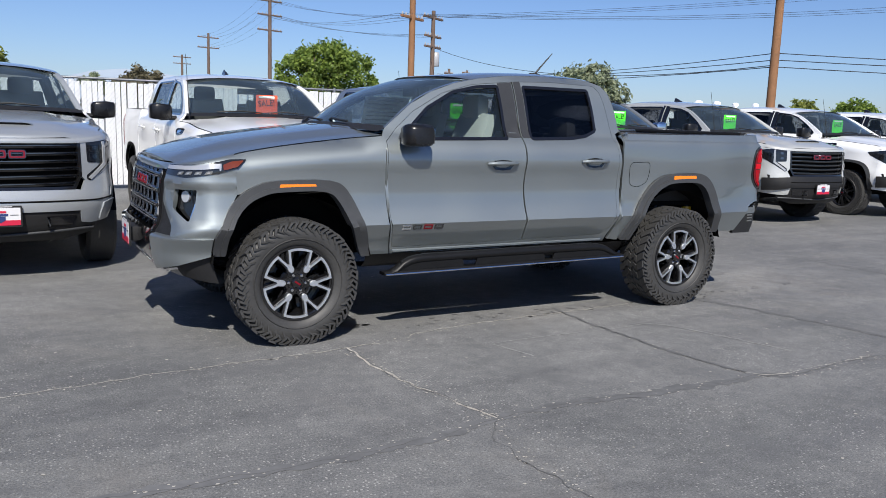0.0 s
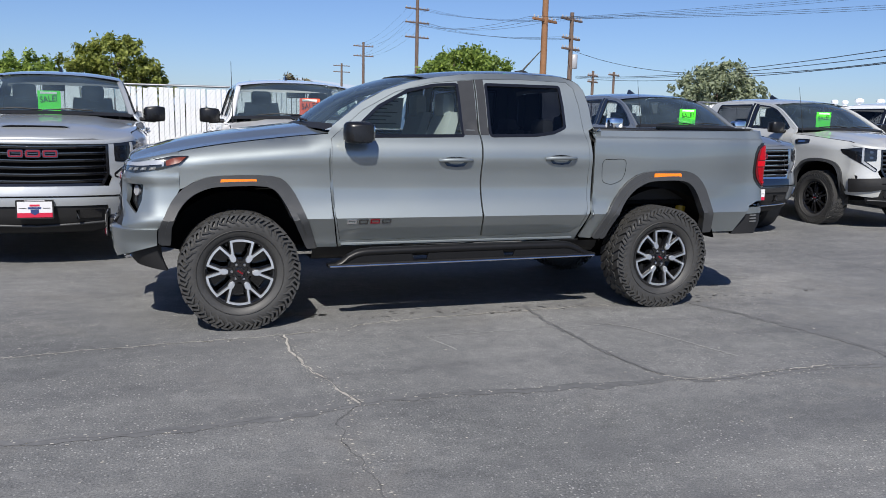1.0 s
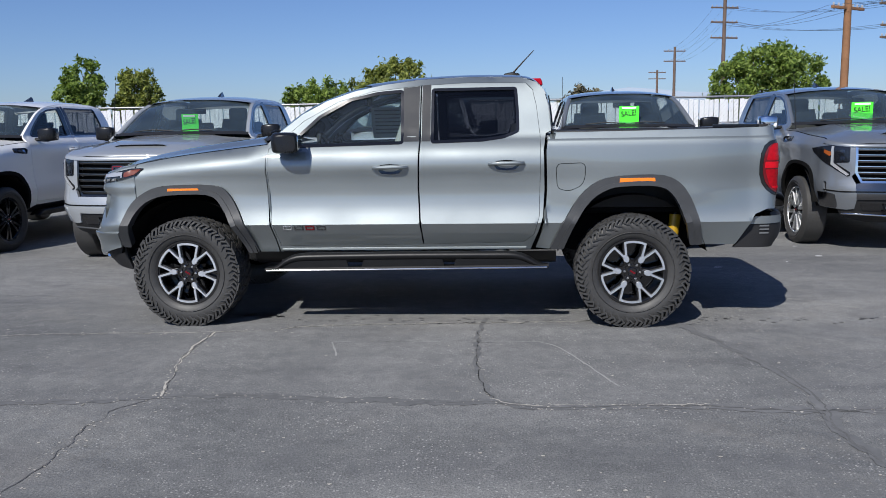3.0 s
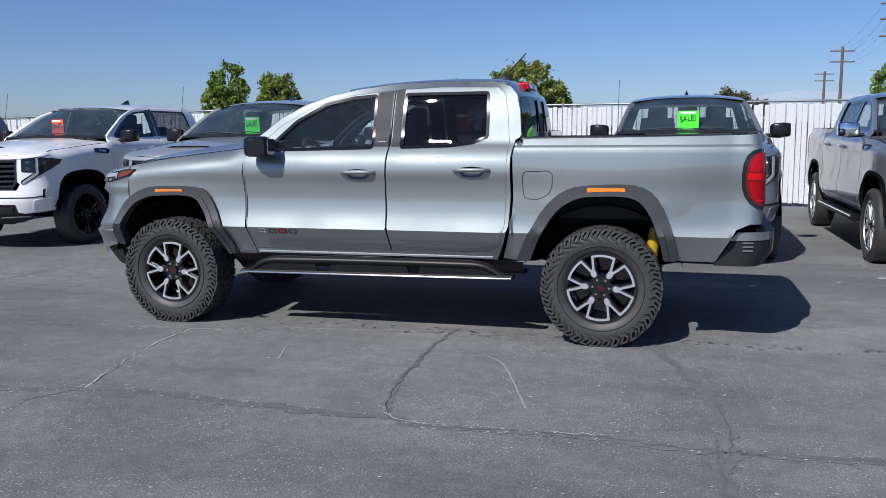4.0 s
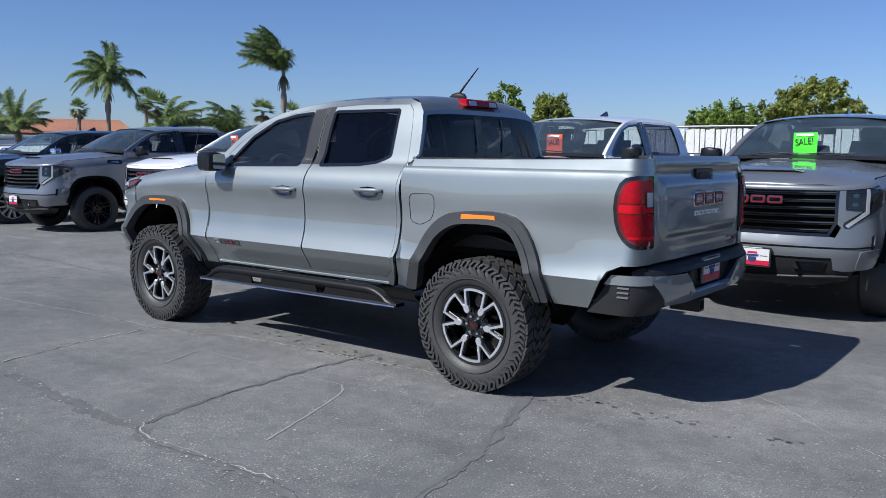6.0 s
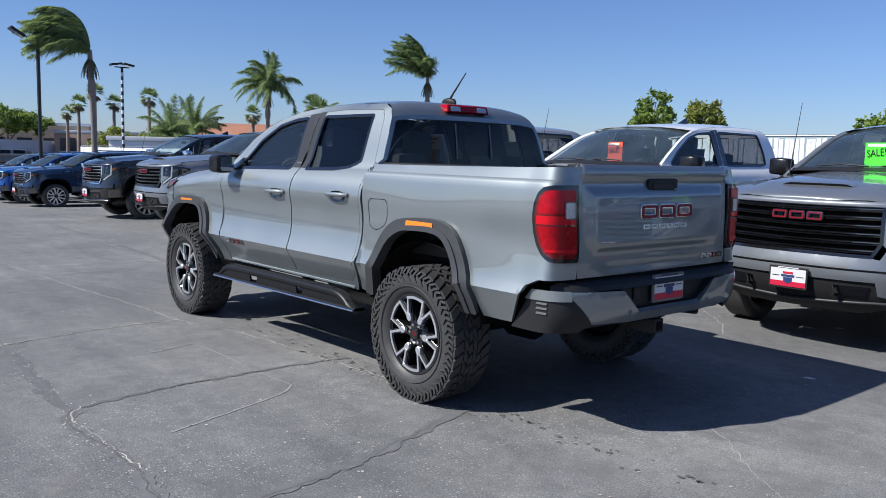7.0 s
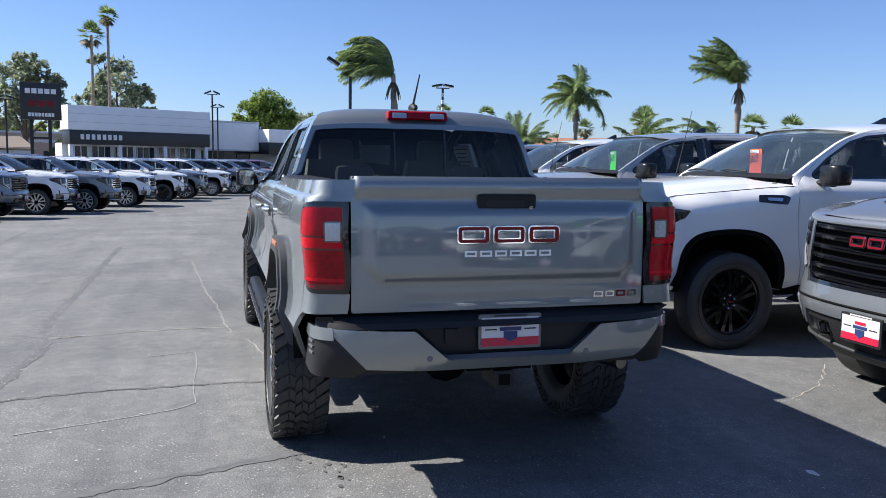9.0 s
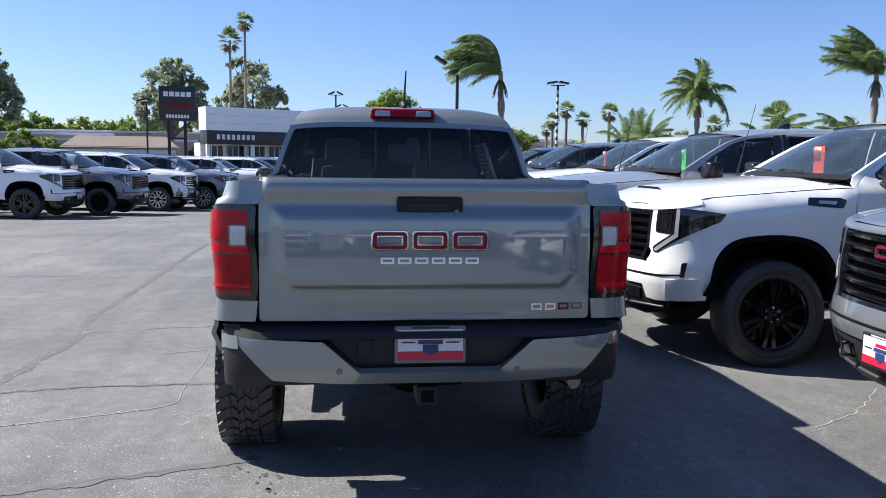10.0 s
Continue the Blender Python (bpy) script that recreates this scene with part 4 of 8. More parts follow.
    p = dict(
        side=side, xc=-2.0, nf=3.9, xr=2.5, nr=8.0, w=0.90,
        front=pchip([(0.38, -2.30), (0.45, -2.40), (0.55, -2.49), (0.70, -2.52), (0.80, -2.47), (1.0, -2.45), (1.1, -2.43), (1.18, -2.385), (1.3, -2.30)]),
        rear=pchip([(0.5, 2.73), (0.8, 2.715), (0.95, 2.72), (1.2, 2.715), (1.46, 2.695)]),
        paint=SILVER, hood_edge=he, cowl=-1.03, fender_tip=-2.07, hood_crown=0.035, bulge=0.022, bulge_w=0.62, bow=0.20, fender_cut=-2.04,
        door_front_line=[(-1.044, 1.17), (-1.022, 0.80), (-0.975, 0.552)], arch_f=arch_f, arch_f_in=arch_fi, arch_r=arch_r, arch_r_in=arch_ri,
        fender_front_line=[(-2.05, 0.985), (-2.075, 1.17)], cab_outline=cab_out, doors_hole=hole,
        doors=[("front_door", front_door, wf), ("rear_door", rear_door, wr)], glass_of={"front_door": GLASS, "rear_door": TINT},
        handles={"front_door": (-0.10, 1.178), "rear_door": (0.755, 1.198)}, handle_mat=SILVER, cup_mat=GLOSSB,
        b_pillar=[[(-0.008, 1.375), (0.106, 1.375), (0.109, 1.785), (-0.018, 1.772)], [(0.127, 1.375), (0.192, 1.375), (0.192, 1.796), (0.127, 1.790)]], pillar_mat=PILLAR,
        lining=[(-1.05, 0.58), (1.06, 0.60), (1.06, 1.30), (-1.05, 1.28)],
        header=(-0.25, 1.785), a_pillar=[(-1.0, 1.42), (-0.78, 1.59), (-0.6, 1.685), (-0.39, 1.755), (-0.25, 1.785)],
        rail=[(-0.25, 1.785), (-0.17, 1.80), (0.11, 1.835), (0.47, 1.85), (0.86, 1.838), (0.98, 1.80), (1.035, 1.74)],
        c_pillar=[(1.085, 1.40), (1.066, 1.62), (1.037, 1.742)], fine=0.032, creases=(0.772, 1.368, 1.380), rear_glass=TINTD, pane_inset=0.032, crown_pow=4.5, roof_crown=0.032, back_bow=0.03,
        floor=0.62, seat_x=-0.45, dash_x=-0.94, belt=1.36, cab_w=0.80, cab_end=1.02, mirror_in=(-0.42, 1.66), seat_mat=SEATG, bench=0.86,
        hub=(-1.669, 1.669), hub_y=0.856, R=0.415, kit=KIT_AT, turns=(34, 34), flares=True, flare_mat=FLARE, flare_out=0.032, belly=0.50,
        bed=True, bed_in=(1.09, 2.66, 1.425, 0.86), bed_w=0.72, rail_out=lambda x: side(x, 1.43) - 0.004,
    )
    return p


def midsize_pickup():
    p = midsize_spec()
    R = Ring(p["side"], p["xc"], p["front"], p["nf"], p["xr"], p["rear"], p["nr"], p["w"])
    ug = R.uy(0.715, "r")
    lamp_front = [(ug, 1.352), (2.69, 1.352), (2.630, 1.342), (2.592, 1.312), (2.566, 1.255), (2.557, 1.18), (2.560, 1.10), (2.578, 1.040), (2.612, 0.992), (2.655, 0.962), (2.70, 0.951), (ug, 0.948)]
    p["bed_outline"] = [(0.972, 0.58), (1.035, 0.77), (1.052, 1.02), (1.046, 1.30), (1.062, 1.40), (1.10, 1.425), (1.7, 1.428), (2.4, 1.438), (ug, 1.448), *lamp_front, (ug, 0.86), (2.62, 0.86), (2.535, 0.822), (2.41, 0.60), *p["arch_r"][::-1]]
    car, R = pickup(p, "pickup_truck", pose(0, 0, 0), "silver-grey midsize crew-cab pickup with black flares and all-terrain tyres on asphalt", "pickup truck")
    # tail lamps
    lampl = rounded(lamp_front, 0.02, 3)
    inner = rounded(offset_loop(lamp_front, 0.021), 0.014, 3)
    for s, pl, fp in ((-1, R.left, False), (1, R.right, True)):
        lamp = skin("tail_lamp", [lampl], pl(0.004), GLOSSB, car, step=0.03, lip=0.03, flip=fp, label="red tail lamp in a black surround")
        lens = skin("red_lens", [inner], pl(0.010), REDD, lamp, step=0.03, lip=0.01, flip=fp)
        ui, uo = R.uy(0.738, "r"), R.uy(0.806, "r")
        # smoked edge, brighter chamber above, bright band and dark chamber below
        skin("upper_lens", [rounded([(2.598, 1.205), (ui, 1.205), (ui, 1.326), (2.655, 1.326), (2.615, 1.290)], 0.012, 3)], pl(0.0120), RED, lens, step=0.03, lip=0.004, flip=fp)
        skin("side_reflector", [rounded([(2.588, 1.150), (ui, 1.150), (ui, 1.195), (2.590, 1.195)], 0.008, 3)], pl(0.0120), REDG, lens, step=0.03, lip=0.004, flip=fp)
        skin("lower_lens", [rounded([(2.592, 1.140), (ui, 1.140), (ui, 0.992), (2.665, 0.994), (2.625, 1.028)], 0.014, 3)], pl(0.0115), RED, lens, step=0.03, lip=0.004, flip=fp)
        skin("light_guide", [rounded([(2.640, 1.008), (ui + 0.004, 1.004), (ui + 0.004, 1.018), (2.640, 1.022)], 0.005, 2)], pl(0.0150), REDG, lens, step=0.03, lip=0.004, flip=fp)
        box_l = rounded([(uo, 1.180), (ui, 1.180), (ui, 1.264), (uo, 1.264)], 0.008, 3)
        skin("reversing_rim", [offset_loop(box_l, -0.003), offset_loop(box_l, 0.003)], pl(0.0185), DKCHROME, lamp, step=0.03, lip=0.008, flip=fp)
        skin("reversing_lens", [box_l], pl(0.0165), REVERSE, lamp, step=0.03, lip=0.004, flip=fp)

    # tailgate with a raised middle
    def bump(a, lo, hi, e):
        return max(0.0, min(1.0, (a - lo) / e, (hi - a) / e))

    def gate(y, z):
        k = min(bump(y, -0.660, 0.660, 0.05), bump(z, 0.985, 1.345, 0.045), max(0, min(1, (z - 0.985 + 0.66 - abs(y) - 0.075) / 0.06)))
        lip = bump(z, 1.372, 1.60, 0.030) * bump(y, -0.70, 0.70, 0.02)
        k2 = min(bump(y, -0.50, 0.50, 0.06), bump(z, 0.875, 0.935, 0.02))
        x = p["rear"](z) + 0.030 * k + 0.022 * lip - 0.005 * k2 - 0.010 * max(0, (z - 1.425) / 0.03) ** 2 - 0.012 * abs(y / 0.71) ** 3
        return (x, y, z)
    gl = rounded([(-0.708, 0.86), (0.708, 0.86), (0.708, 1.462), (-0.708, 1.462)], 0.015, 3)
    tg = skin("tailgate", [gl], gate, SILVER, car, step=0.016, lip=0.06, sharp=60)
    box("tailgate_cap", (2.60, -0.700, 1.430), (2.682, 0.700, 1.462), PLASTIC, tg, 0.007)
    hp = prism("gate_handle", rounded([(-0.135, 1.32), (-0.11, 1.302), (0.12, 1.302), (0.145, 1.32), (0.145, 1.385), (-0.135, 1.385)], 0.012, 3), lambda a, b, d: (2.722 - d, a, b), 0.03, STEPB, tg, 0.004)
    prism("gate_grip", rounded([(-0.10, 1.325), (0.085, 1.325), (0.085, 1.362), (-0.10, 1.362)], 0.01, 3), lambda a, b, d: (2.727 - d, a, b), 0.01, PLASTIC, hp, 0.002)
    v, f = lathe_mesh([(0.0, 0.0), (0.010, 0.0), (0.012, 0.004)], 14, "z")
    part("lock", as_mesh("lock", [(2.7285 - z, 0.118 + x, 1.326 + y) for x, y, z in v], f, DKCHROME, 40), None, hp)
    face = lambda a, b, d: (gate(a, b)[0] + d, a, b)
    red_badge(tg, lambda a, b, d: face(0.005 + a, 1.206 + b, d), 0.49, 0.085)
    dash_word(tg, lambda a, b, d: face(0.005 + a, 1.12 + b, d), 0.43, 0.028, 6, ALLOY, rim=0.0085)
    dash_word(tg, lambda a, b, d: face(0.565 + a, 0.915 + b, d), 0.24, 0.030, 4, [CHROME, CHROME, REDB, DKCHROME], rim=0.008)
    # rear bumper
    B = Ring(lambda x, z: 0.875, 2.0, lambda z: 1.5, 3, 2.50, pchip([(0.5, 2.72), (0.6, 2.77), (0.66, 2.812), (0.78, 2.818), (0.83, 2.80)]), 4.2, 0.875)
    q = lambda y: B.q(y, "r")
    wing = [(-0.44, 0.790), (-0.80, 0.802), (-0.785, 0.765), (-0.645, 0.618), (-0.35, 0.600), (0.35, 0.600), (0.645, 0.618), (0.785, 0.765), (0.80, 0.802), (0.44, 0.790), (0.29, 0.656), (-0.29, 0.656)]
    bum = skin("rear_bumper", [rounded([(q(y), z) for y, z in resample(wing, 0.1)], 0.008, 2)], B.tail(0.004), SILVER, car, step=0.04, lip=0.03, label="painted rear bumper with black corners")
    skin("bumper_recess", [[(q(y), z) for y, z in resample([(-0.46, 0.80), (-0.30, 0.65), (0.30, 0.65), (0.46, 0.80)], 0.1)]], B.tail(-0.05), PLASTIC, bum, step=0.06, lip=0)
    for a, b in (((-0.45, 0.795), (-0.295, 0.652)), ((0.295, 0.652), (0.45, 0.795)), ((-0.295, 0.652), (0.295, 0.652))):
        pts = [[B.tail(o)(q(a[0] + (b[0] - a[0]) * t), a[1] + (b[1] - a[1]) * t) for o in (0.004, -0.055)] for t in np.linspace(0, 1, 6)]
        loft("recess_wall", pts, PLASTIC, bum)
    top = []
    for y in np.linspace(-0.86, 0.86, 25):
        x, _, _ = B.tail(0.0)(q(y), 0.80)
        top.append([(2.60, y, 0.845), (2.70, y, 0.846), (x - 0.012, y, 0.826), (x + 0.002, y, 0.800)])
    loft("bumper_step", top, PLASTIC, bum)
    for s in (-1, 1):
        pl, fp = (B.left, False) if s < 0 else (B.right, True)
        corner = [(2.40, 0.575), (2.55, 0.800), (B.uy(0.80, "r"), 0.805), (B.uy(0.785, "r"), 0.765), (B.uy(0.645, "r"), 0.615), (B.uy(0.70, "r"), 0.575)]
        ce = skin("bumper_corner", [rounded(resample(corner, 0.08), 0.006, 2)], pl(0.0), PLASTIC, bum, step=0.04, lip=0.03, flip=fp)
        skin("corner_band", [rounded([(2.50, 0.745), (2.545, 0.803), (B.uy(0.79, "r"), 0.806), (B.uy(0.785, "r"), 0.752)], 0.006, 2)], pl(0.007), SILVER, ce, step=0.04, lip=0.008, flip=fp)
        for k in range(3):
            z = 0.675 + k * 0.026
            skin("corner_step", [[(2.575, z), (2.64, z), (2.64, z + 0.010), (2.58, z + 0.010)]], pl(0.006), SATIN, ce, step=0.04, lip=0.008, flip=fp)
        v, f = lathe_mesh([(0.0, 0.0), (0.012, 0.0), (0.014, 0.004)], 16, "z")
        x, _, _ = B.tail(0.004)(q(0.37), 0.665)
        part("parking_sensor", as_mesh("parking_sensor", [(x + 0.004 - zz, s * 0.375 + xx, 0.665 + yy) for xx, yy, zz in v], f, SATIN, 40), None, bum)
    box("bumper_valance", (2.45, -0.70, 0.575), (2.70, 0.70, 0.625), PLASTIC, bum, 0.02)
    plate(bum, lambda a, b, d: (2.780 + d, 0.006 + a * 0.94, 0.768 + b * 0.90), frame_mat=SATIN)
    box("plug_socket", (2.755, -0.30, 0.72), (2.777, -0.235, 0.79), PLASTIC, bum, 0.008)
    hitch = box("hitch_receiver", (2.55, -0.045, 0.49), (2.745, 0.045, 0.575), PLASTIC, car, 0.008)
    box("hitch_opening", (2.7455, -0.028, 0.506), (2.747, 0.028, 0.558), DARK, hitch, 0)
    box("hitch_beam", (2.52, -0.16, 0.56), (2.68, 0.16, 0.60), DARK, hitch, 0.01)
    # third brake lamp, aerial
    bl = prism("brake_lamp", rounded([(-0.205, 1.796), (0.20, 1.796), (0.19, 1.852), (-0.195, 1.852)], 0.012, 3), lambda a, b, d: (1.045 - d - (b - 1.80) * 0.25, a, b), 0.08, RED, car, 0.006, label="red high brake lamp with clear lenses")
    prism("red_lens", rounded([(-0.065, 1.802), (0.06, 1.802), (0.06, 1.845), (-0.065, 1.845)], 0.006, 2), lambda a, b, d: (1.048 - d - (b - 1.80) * 0.25, a, b), 0.01, RED, bl, 0.002)
    for s in (-1, 1):
        prism("clear_lens", rounded([(s * 0.125 - 0.048, 1.804), (s * 0.125 + 0.048, 1.804), (s * 0.125 + 0.044, 1.838), (s * 0.125 - 0.044, 1.838)], 0.006, 2), lambda a, b, d: (1.049 - d - (b - 1.80) * 0.25, a, b), 0.01, CLEARL, bl, 0.002)
    ant = tube("aerial", [(0.80, 0.02, 1.90), (0.86, 0.02, 1.965), (0.98, 0.02, 2.09)], [0.009, 0.007, 0.004], PLASTIC, car, 6)
    v, f = tube_mesh([(0.72, 0.02, 1.882), (0.75, 0.02, 1.888), (0.80, 0.02, 1.892), (0.85, 0.02, 1.886), (0.87, 0.02, 1.875)], [0.008, 0.022, 0.027, 0.022, 0.010], 10)
    part("aerial_base", as_mesh("aerial_base", v, f, PLASTIC, 50), None, ant)
    # rear window slider frame
    for y in (-0.17, 0.16):
        tube("slider_edge", [(1.126, y, 1.47), (1.108, y, 1.62), (1.092, y, 1.715)], 0.007, GLOSSB, car, 6)
    # nose
    uy = R.uy
    fascia = [(-2.062, 1.178), (-2.12, 1.160), (-2.30, 1.130), (uy(0.72), 1.11), (uy(0.59), 1.10), (uy(0.595), 0.92), (uy(0.765), 0.721), (-2.160, 0.721), *[a for a in p["arch_f"] if a[0] < -2.04 and a[1] > 0.735], (-2.052, 0.985)]
    fog = rounded([(uy(0.856), 1.012), (uy(0.850), 0.905), (uy(0.822), 0.815), (uy(0.70), 0.895), (uy(0.705), 1.008)], 0.014, 3)
    # the field round the fog lamp lies deeper: edges (u, z) -> (u, z), each with the width of its slope
    field = [((uy(0.62), 1.040), (-2.20, 1.040), 0.03), ((-2.20, 1.040), (-2.20, 0.80), 0.09), ((-2.20, 0.79), (uy(0.80), 0.775), 0.03), ((uy(0.80), 0.775), (uy(0.635), 0.92), 0.035), ((uy(0.635), 0.92), (uy(0.62), 1.04), 0.035)]
    fc = ((uy(0.62) - 2.20) / 2, 0.92)

    def sunk(u, z):
        k = 1.0
        for (u0, z0), (u1, z1), e in field:
            n = (-(z1 - z0), u1 - u0)
            ln = math.hypot(*n)
            sg = math.copysign(1, n[0] * (fc[0] - u0) + n[1] * (fc[1] - z0))
            k = min(k, max(0.0, sg * (n[0] * (u - u0) + n[1] * (z - z0)) / ln / e))
        return k

    def nose_shape(flip):
        def f(u, z):
            lowk = max(0.0, min(1.0, (0.775 - z) / 0.05))
            x, y, zz = R.at(u, z, 0.004 - 0.016 * sunk(u, z) + 0.006 * lowk + 0.010 * math.exp(-(((z - 1.055) / 0.018) ** 2)))
            return (x, -y if flip else y, zz)
        return f

    def bumper_shape(flip):
        def f(u, z):
            k = max(0.0, min(1.0, (0.60 - z) / 0.12))
            x, y, zz = R.at(u, max(z, 0.62), 0.026 - 0.030 * k * k)
            return (x, -y if flip else y, z)
        return f
    for pl, fp in ((R.left, False), (R.right, True)):
        sg = -1 if not fp else 1
        fa = skin("front_fascia", [fascia, fog], nose_shape(fp), SILVER, car, step=0.026, lip=0.03, flip=fp, sharp=50)
        pod = skin("fog_pod", [offset_loop(fog, -0.004)], pl(-0.050), GLOSSB, fa, step=0.06, lip=0.0, flip=fp)
        cu = (uy(0.71) + uy(0.84)) / 2
        skin("fog_lamp", [[(cu + 0.036 * math.cos(t), 0.965 + 0.036 * math.sin(t)) for t in np.linspace(0, 2 * math.pi, 17)[:-1]]], pl(-0.040), CLEARL, pod, step=0.03, lip=0.016, flip=fp)
        skin("fog_rim", [[(uy(0.825), 0.83), (uy(0.848), 0.92), (uy(0.842), 0.925), (uy(0.818), 0.84)]], pl(-0.034), CHROME, pod, step=0.05, lip=0.01, flip=fp)
        # black column beside the grille, running down to the bumper's shelf
        col = [(uy(0.49), 1.115), (uy(0.60), 1.095), (uy(0.605), 0.92), (uy(0.78), 0.712), (uy(0.56), 0.690), (uy(0.49), 0.73)]
        skin("grille_column", [rounded(resample(col, 0.06), 0.004, 2)], pl(-0.016), PLASTIC, car, step=0.05, lip=0.02, flip=fp)
        # painted bumper with its shelf
        bl = [(uy(0.565), 0.700), (uy(0.70), 0.710), (-2.172, 0.714), (-2.178, 0.600), (-2.25, 0.578), (uy(0.818), 0.540), (uy(0.605), 0.489)]
        bp = skin("front_bumper", [rounded(resample(bl, 0.06), 0.006, 2)], bumper_shape(fp), SILVER, car, step=0.026, lip=0.035, flip=fp, sharp=50, label="painted bumper corner under the fog lamp")
        rows = []
        for u in np.linspace(-2.172, uy(0.565), 24):
            rows.append([(a[0], a[1] * -sg, a[2]) for a in (R.at(u, 0.724, -0.012), R.at(u, 0.719, 0.016), R.at(u, 0.714, 0.025), R.at(u, 0.702, 0.0262))])
        loft("bumper_shelf", rows, SILVER, bp, sharp=60, flip=fp)
        # headlamp
        hl = [(-1.985, 1.206), (-2.05, 1.150), (-2.17, 1.118), (-2.30, 1.098), (uy(0.80), 1.088), (uy(0.595), 1.098), (uy(0.575), 1.158), (uy(0.72), 1.160), (-2.36, 1.168), (-2.25, 1.186), (-2.10, 1.205)]
        lamp = skin("headlamp", [rounded(hl, 0.008, 2)], pl(0.010), LAMPBK, car, step=0.035, lip=0.03, flip=fp, label="slim headlamp with an amber corner")
        skin("amber_corner", [rounded([(-2.005, 1.200), (-2.055, 1.160), (-2.145, 1.138), (-2.155, 1.172), (-2.10, 1.192)], 0.008, 2)], pl(0.014), AMBERD, lamp, step=0.03, lip=0.006, flip=fp)
        skin("light_strip", [rounded([(-2.170, 1.150), (-2.30, 1.139), (-2.36, 1.136), (uy(0.60), 1.130), (uy(0.585), 1.153), (-2.36, 1.160), (-2.25, 1.174), (-2.175, 1.178)], 0.004, 2)], pl(0.015), CLEARL, lamp, step=0.035, lip=0.006, flip=fp)
        skin("strip_edge", [rounded([(-2.160, 1.136), (-2.172, 1.136), (-2.178, 1.178), (-2.166, 1.180)], 0.003, 2)], pl(0.016), CLEARL, lamp, step=0.03, lip=0.005, flip=fp)
        for k in range(4):
            u0 = -2.215 - k * 0.066
            z0 = 1.108 - k * 0.003
            skin("lamp_cell", [rounded([(u0, z0 + 0.004), (u0 - 0.046, z0), (u0 - 0.036, z0 + 0.021), (u0 + 0.004, z0 + 0.025)], 0.005, 2)], pl(0.013), SATIN, lamp, step=0.03, lip=0.004, flip=fp)
            skin("lamp_lens", [rounded([(u0 - 0.012, z0 + 0.007), (u0 - 0.028, z0 + 0.006), (u0 - 0.026, z0 + 0.017), (u0 - 0.011, z0 + 0.018)], 0.004, 2)], pl(0.0165), CLEARL, lamp, step=0.03, lip=0.003, flip=fp)
        # lower black corner ahead of the wheel
        lc = [(-2.165, 0.602), (-2.185, 0.415), (-2.26, 0.425), (uy(0.85), 0.435), (uy(0.76), 0.455), (uy(0.79), 0.540), (-2.25, 0.580)]
        skin("lower_corner", [rounded(resample(lc, 0.06), 0.01, 2)], pl(0.008), PLASTIC, car, step=0.05, lip=0.03, flip=fp)
    q = lambda y: R.q(y)
    nl = lambda pts, st=0.08: [(q(y), z) for y, z in resample(pts, st)]
    gr = skin("grille", [nl([(-0.52, 0.715), (0.52, 0.715), (0.52, 1.15), (-0.52, 1.15)])], R.nose(-0.06), DARK, car, step=0.08, lip=0, flip=True)
    for k in range(4):
        z = 0.79 + k * 0.095
        pts = [R.nose(-0.005)(q(y), z) for y in np.linspace(-0.49, 0.49, 25)]
        tube("grille_bar", pts, 0.017, DKCHROME, gr, 8, squash=1.2)
    for y in np.linspace(-0.43, 0.43, 7):
        tube("grille_post", [R.nose(-0.012)(q(y), z) for z in np.linspace(0.745, 1.13, 9)], [0.012, 0.022, 0.012, 0.022, 0.012, 0.022, 0.012, 0.022, 0.012], DKCHROME, gr, 8)
    red_badge(gr, lambda a, b, d: (R.nose(0.0)(q(a), 1.02 + b)[0] - d, -a, 1.02 + b), 0.36, 0.065)
    for s in (-1, 1):
        skin("grille_frame", [[(s * abs(q(0.485)), 0.74), (s * abs(q(0.515)), 0.72), (s * abs(q(0.515)), 1.11), (s * abs(q(0.49)), 1.11)]], R.nose(0.003), GLOSSB, gr, step=0.06, lip=0.05, flip=True)
    lower = skin("lower_grille", [nl([(-0.58, 0.70), (-0.62, 0.50), (0.62, 0.50), (0.58, 0.70), (0.50, 0.735), (-0.50, 0.735)])], R.nose(0.004), GLOSSB, car, step=0.06, lip=0.03, flip=True)
    tube("skid_edge", [R.nose(0.012)(q(y), 0.507 - 0.030 * min(1, abs(y) / 0.6) + 0.22 * max(0, abs(y) - 0.6)) for y in np.linspace(-0.80, 0.80, 37)], 0.012, CHROME, lower, 8)
    skin("skid_plate", [nl([(-0.76, 0.515), (-0.60, 0.495), (0.60, 0.495), (0.76, 0.515), (0.72, 0.44), (-0.72, 0.44)][::-1])], R.nose(-0.012), SATIN, lower, step=0.08, lip=0.01, flip=True)
    plate(lower, lambda a, b, d: (R.nose(0.05)(q(0.0), 0.66)[0] - d, -a, 0.655 + b))
    box("plate_bracket", (R.front(0.66) - 0.045, -0.12, 0.60), (R.front(0.66) + 0.03, 0.12, 0.70), PLASTIC, lower, 0.01)
    for s in (-1, 1):
        tube("tow_hook", [(-2.40, s * 0.50, 0.64), (-2.50, s * 0.50, 0.655), (-2.505, s * 0.50, 0.61), (-2.40, s * 0.50, 0.60)], 0.014, DKCHROME, lower, 8)
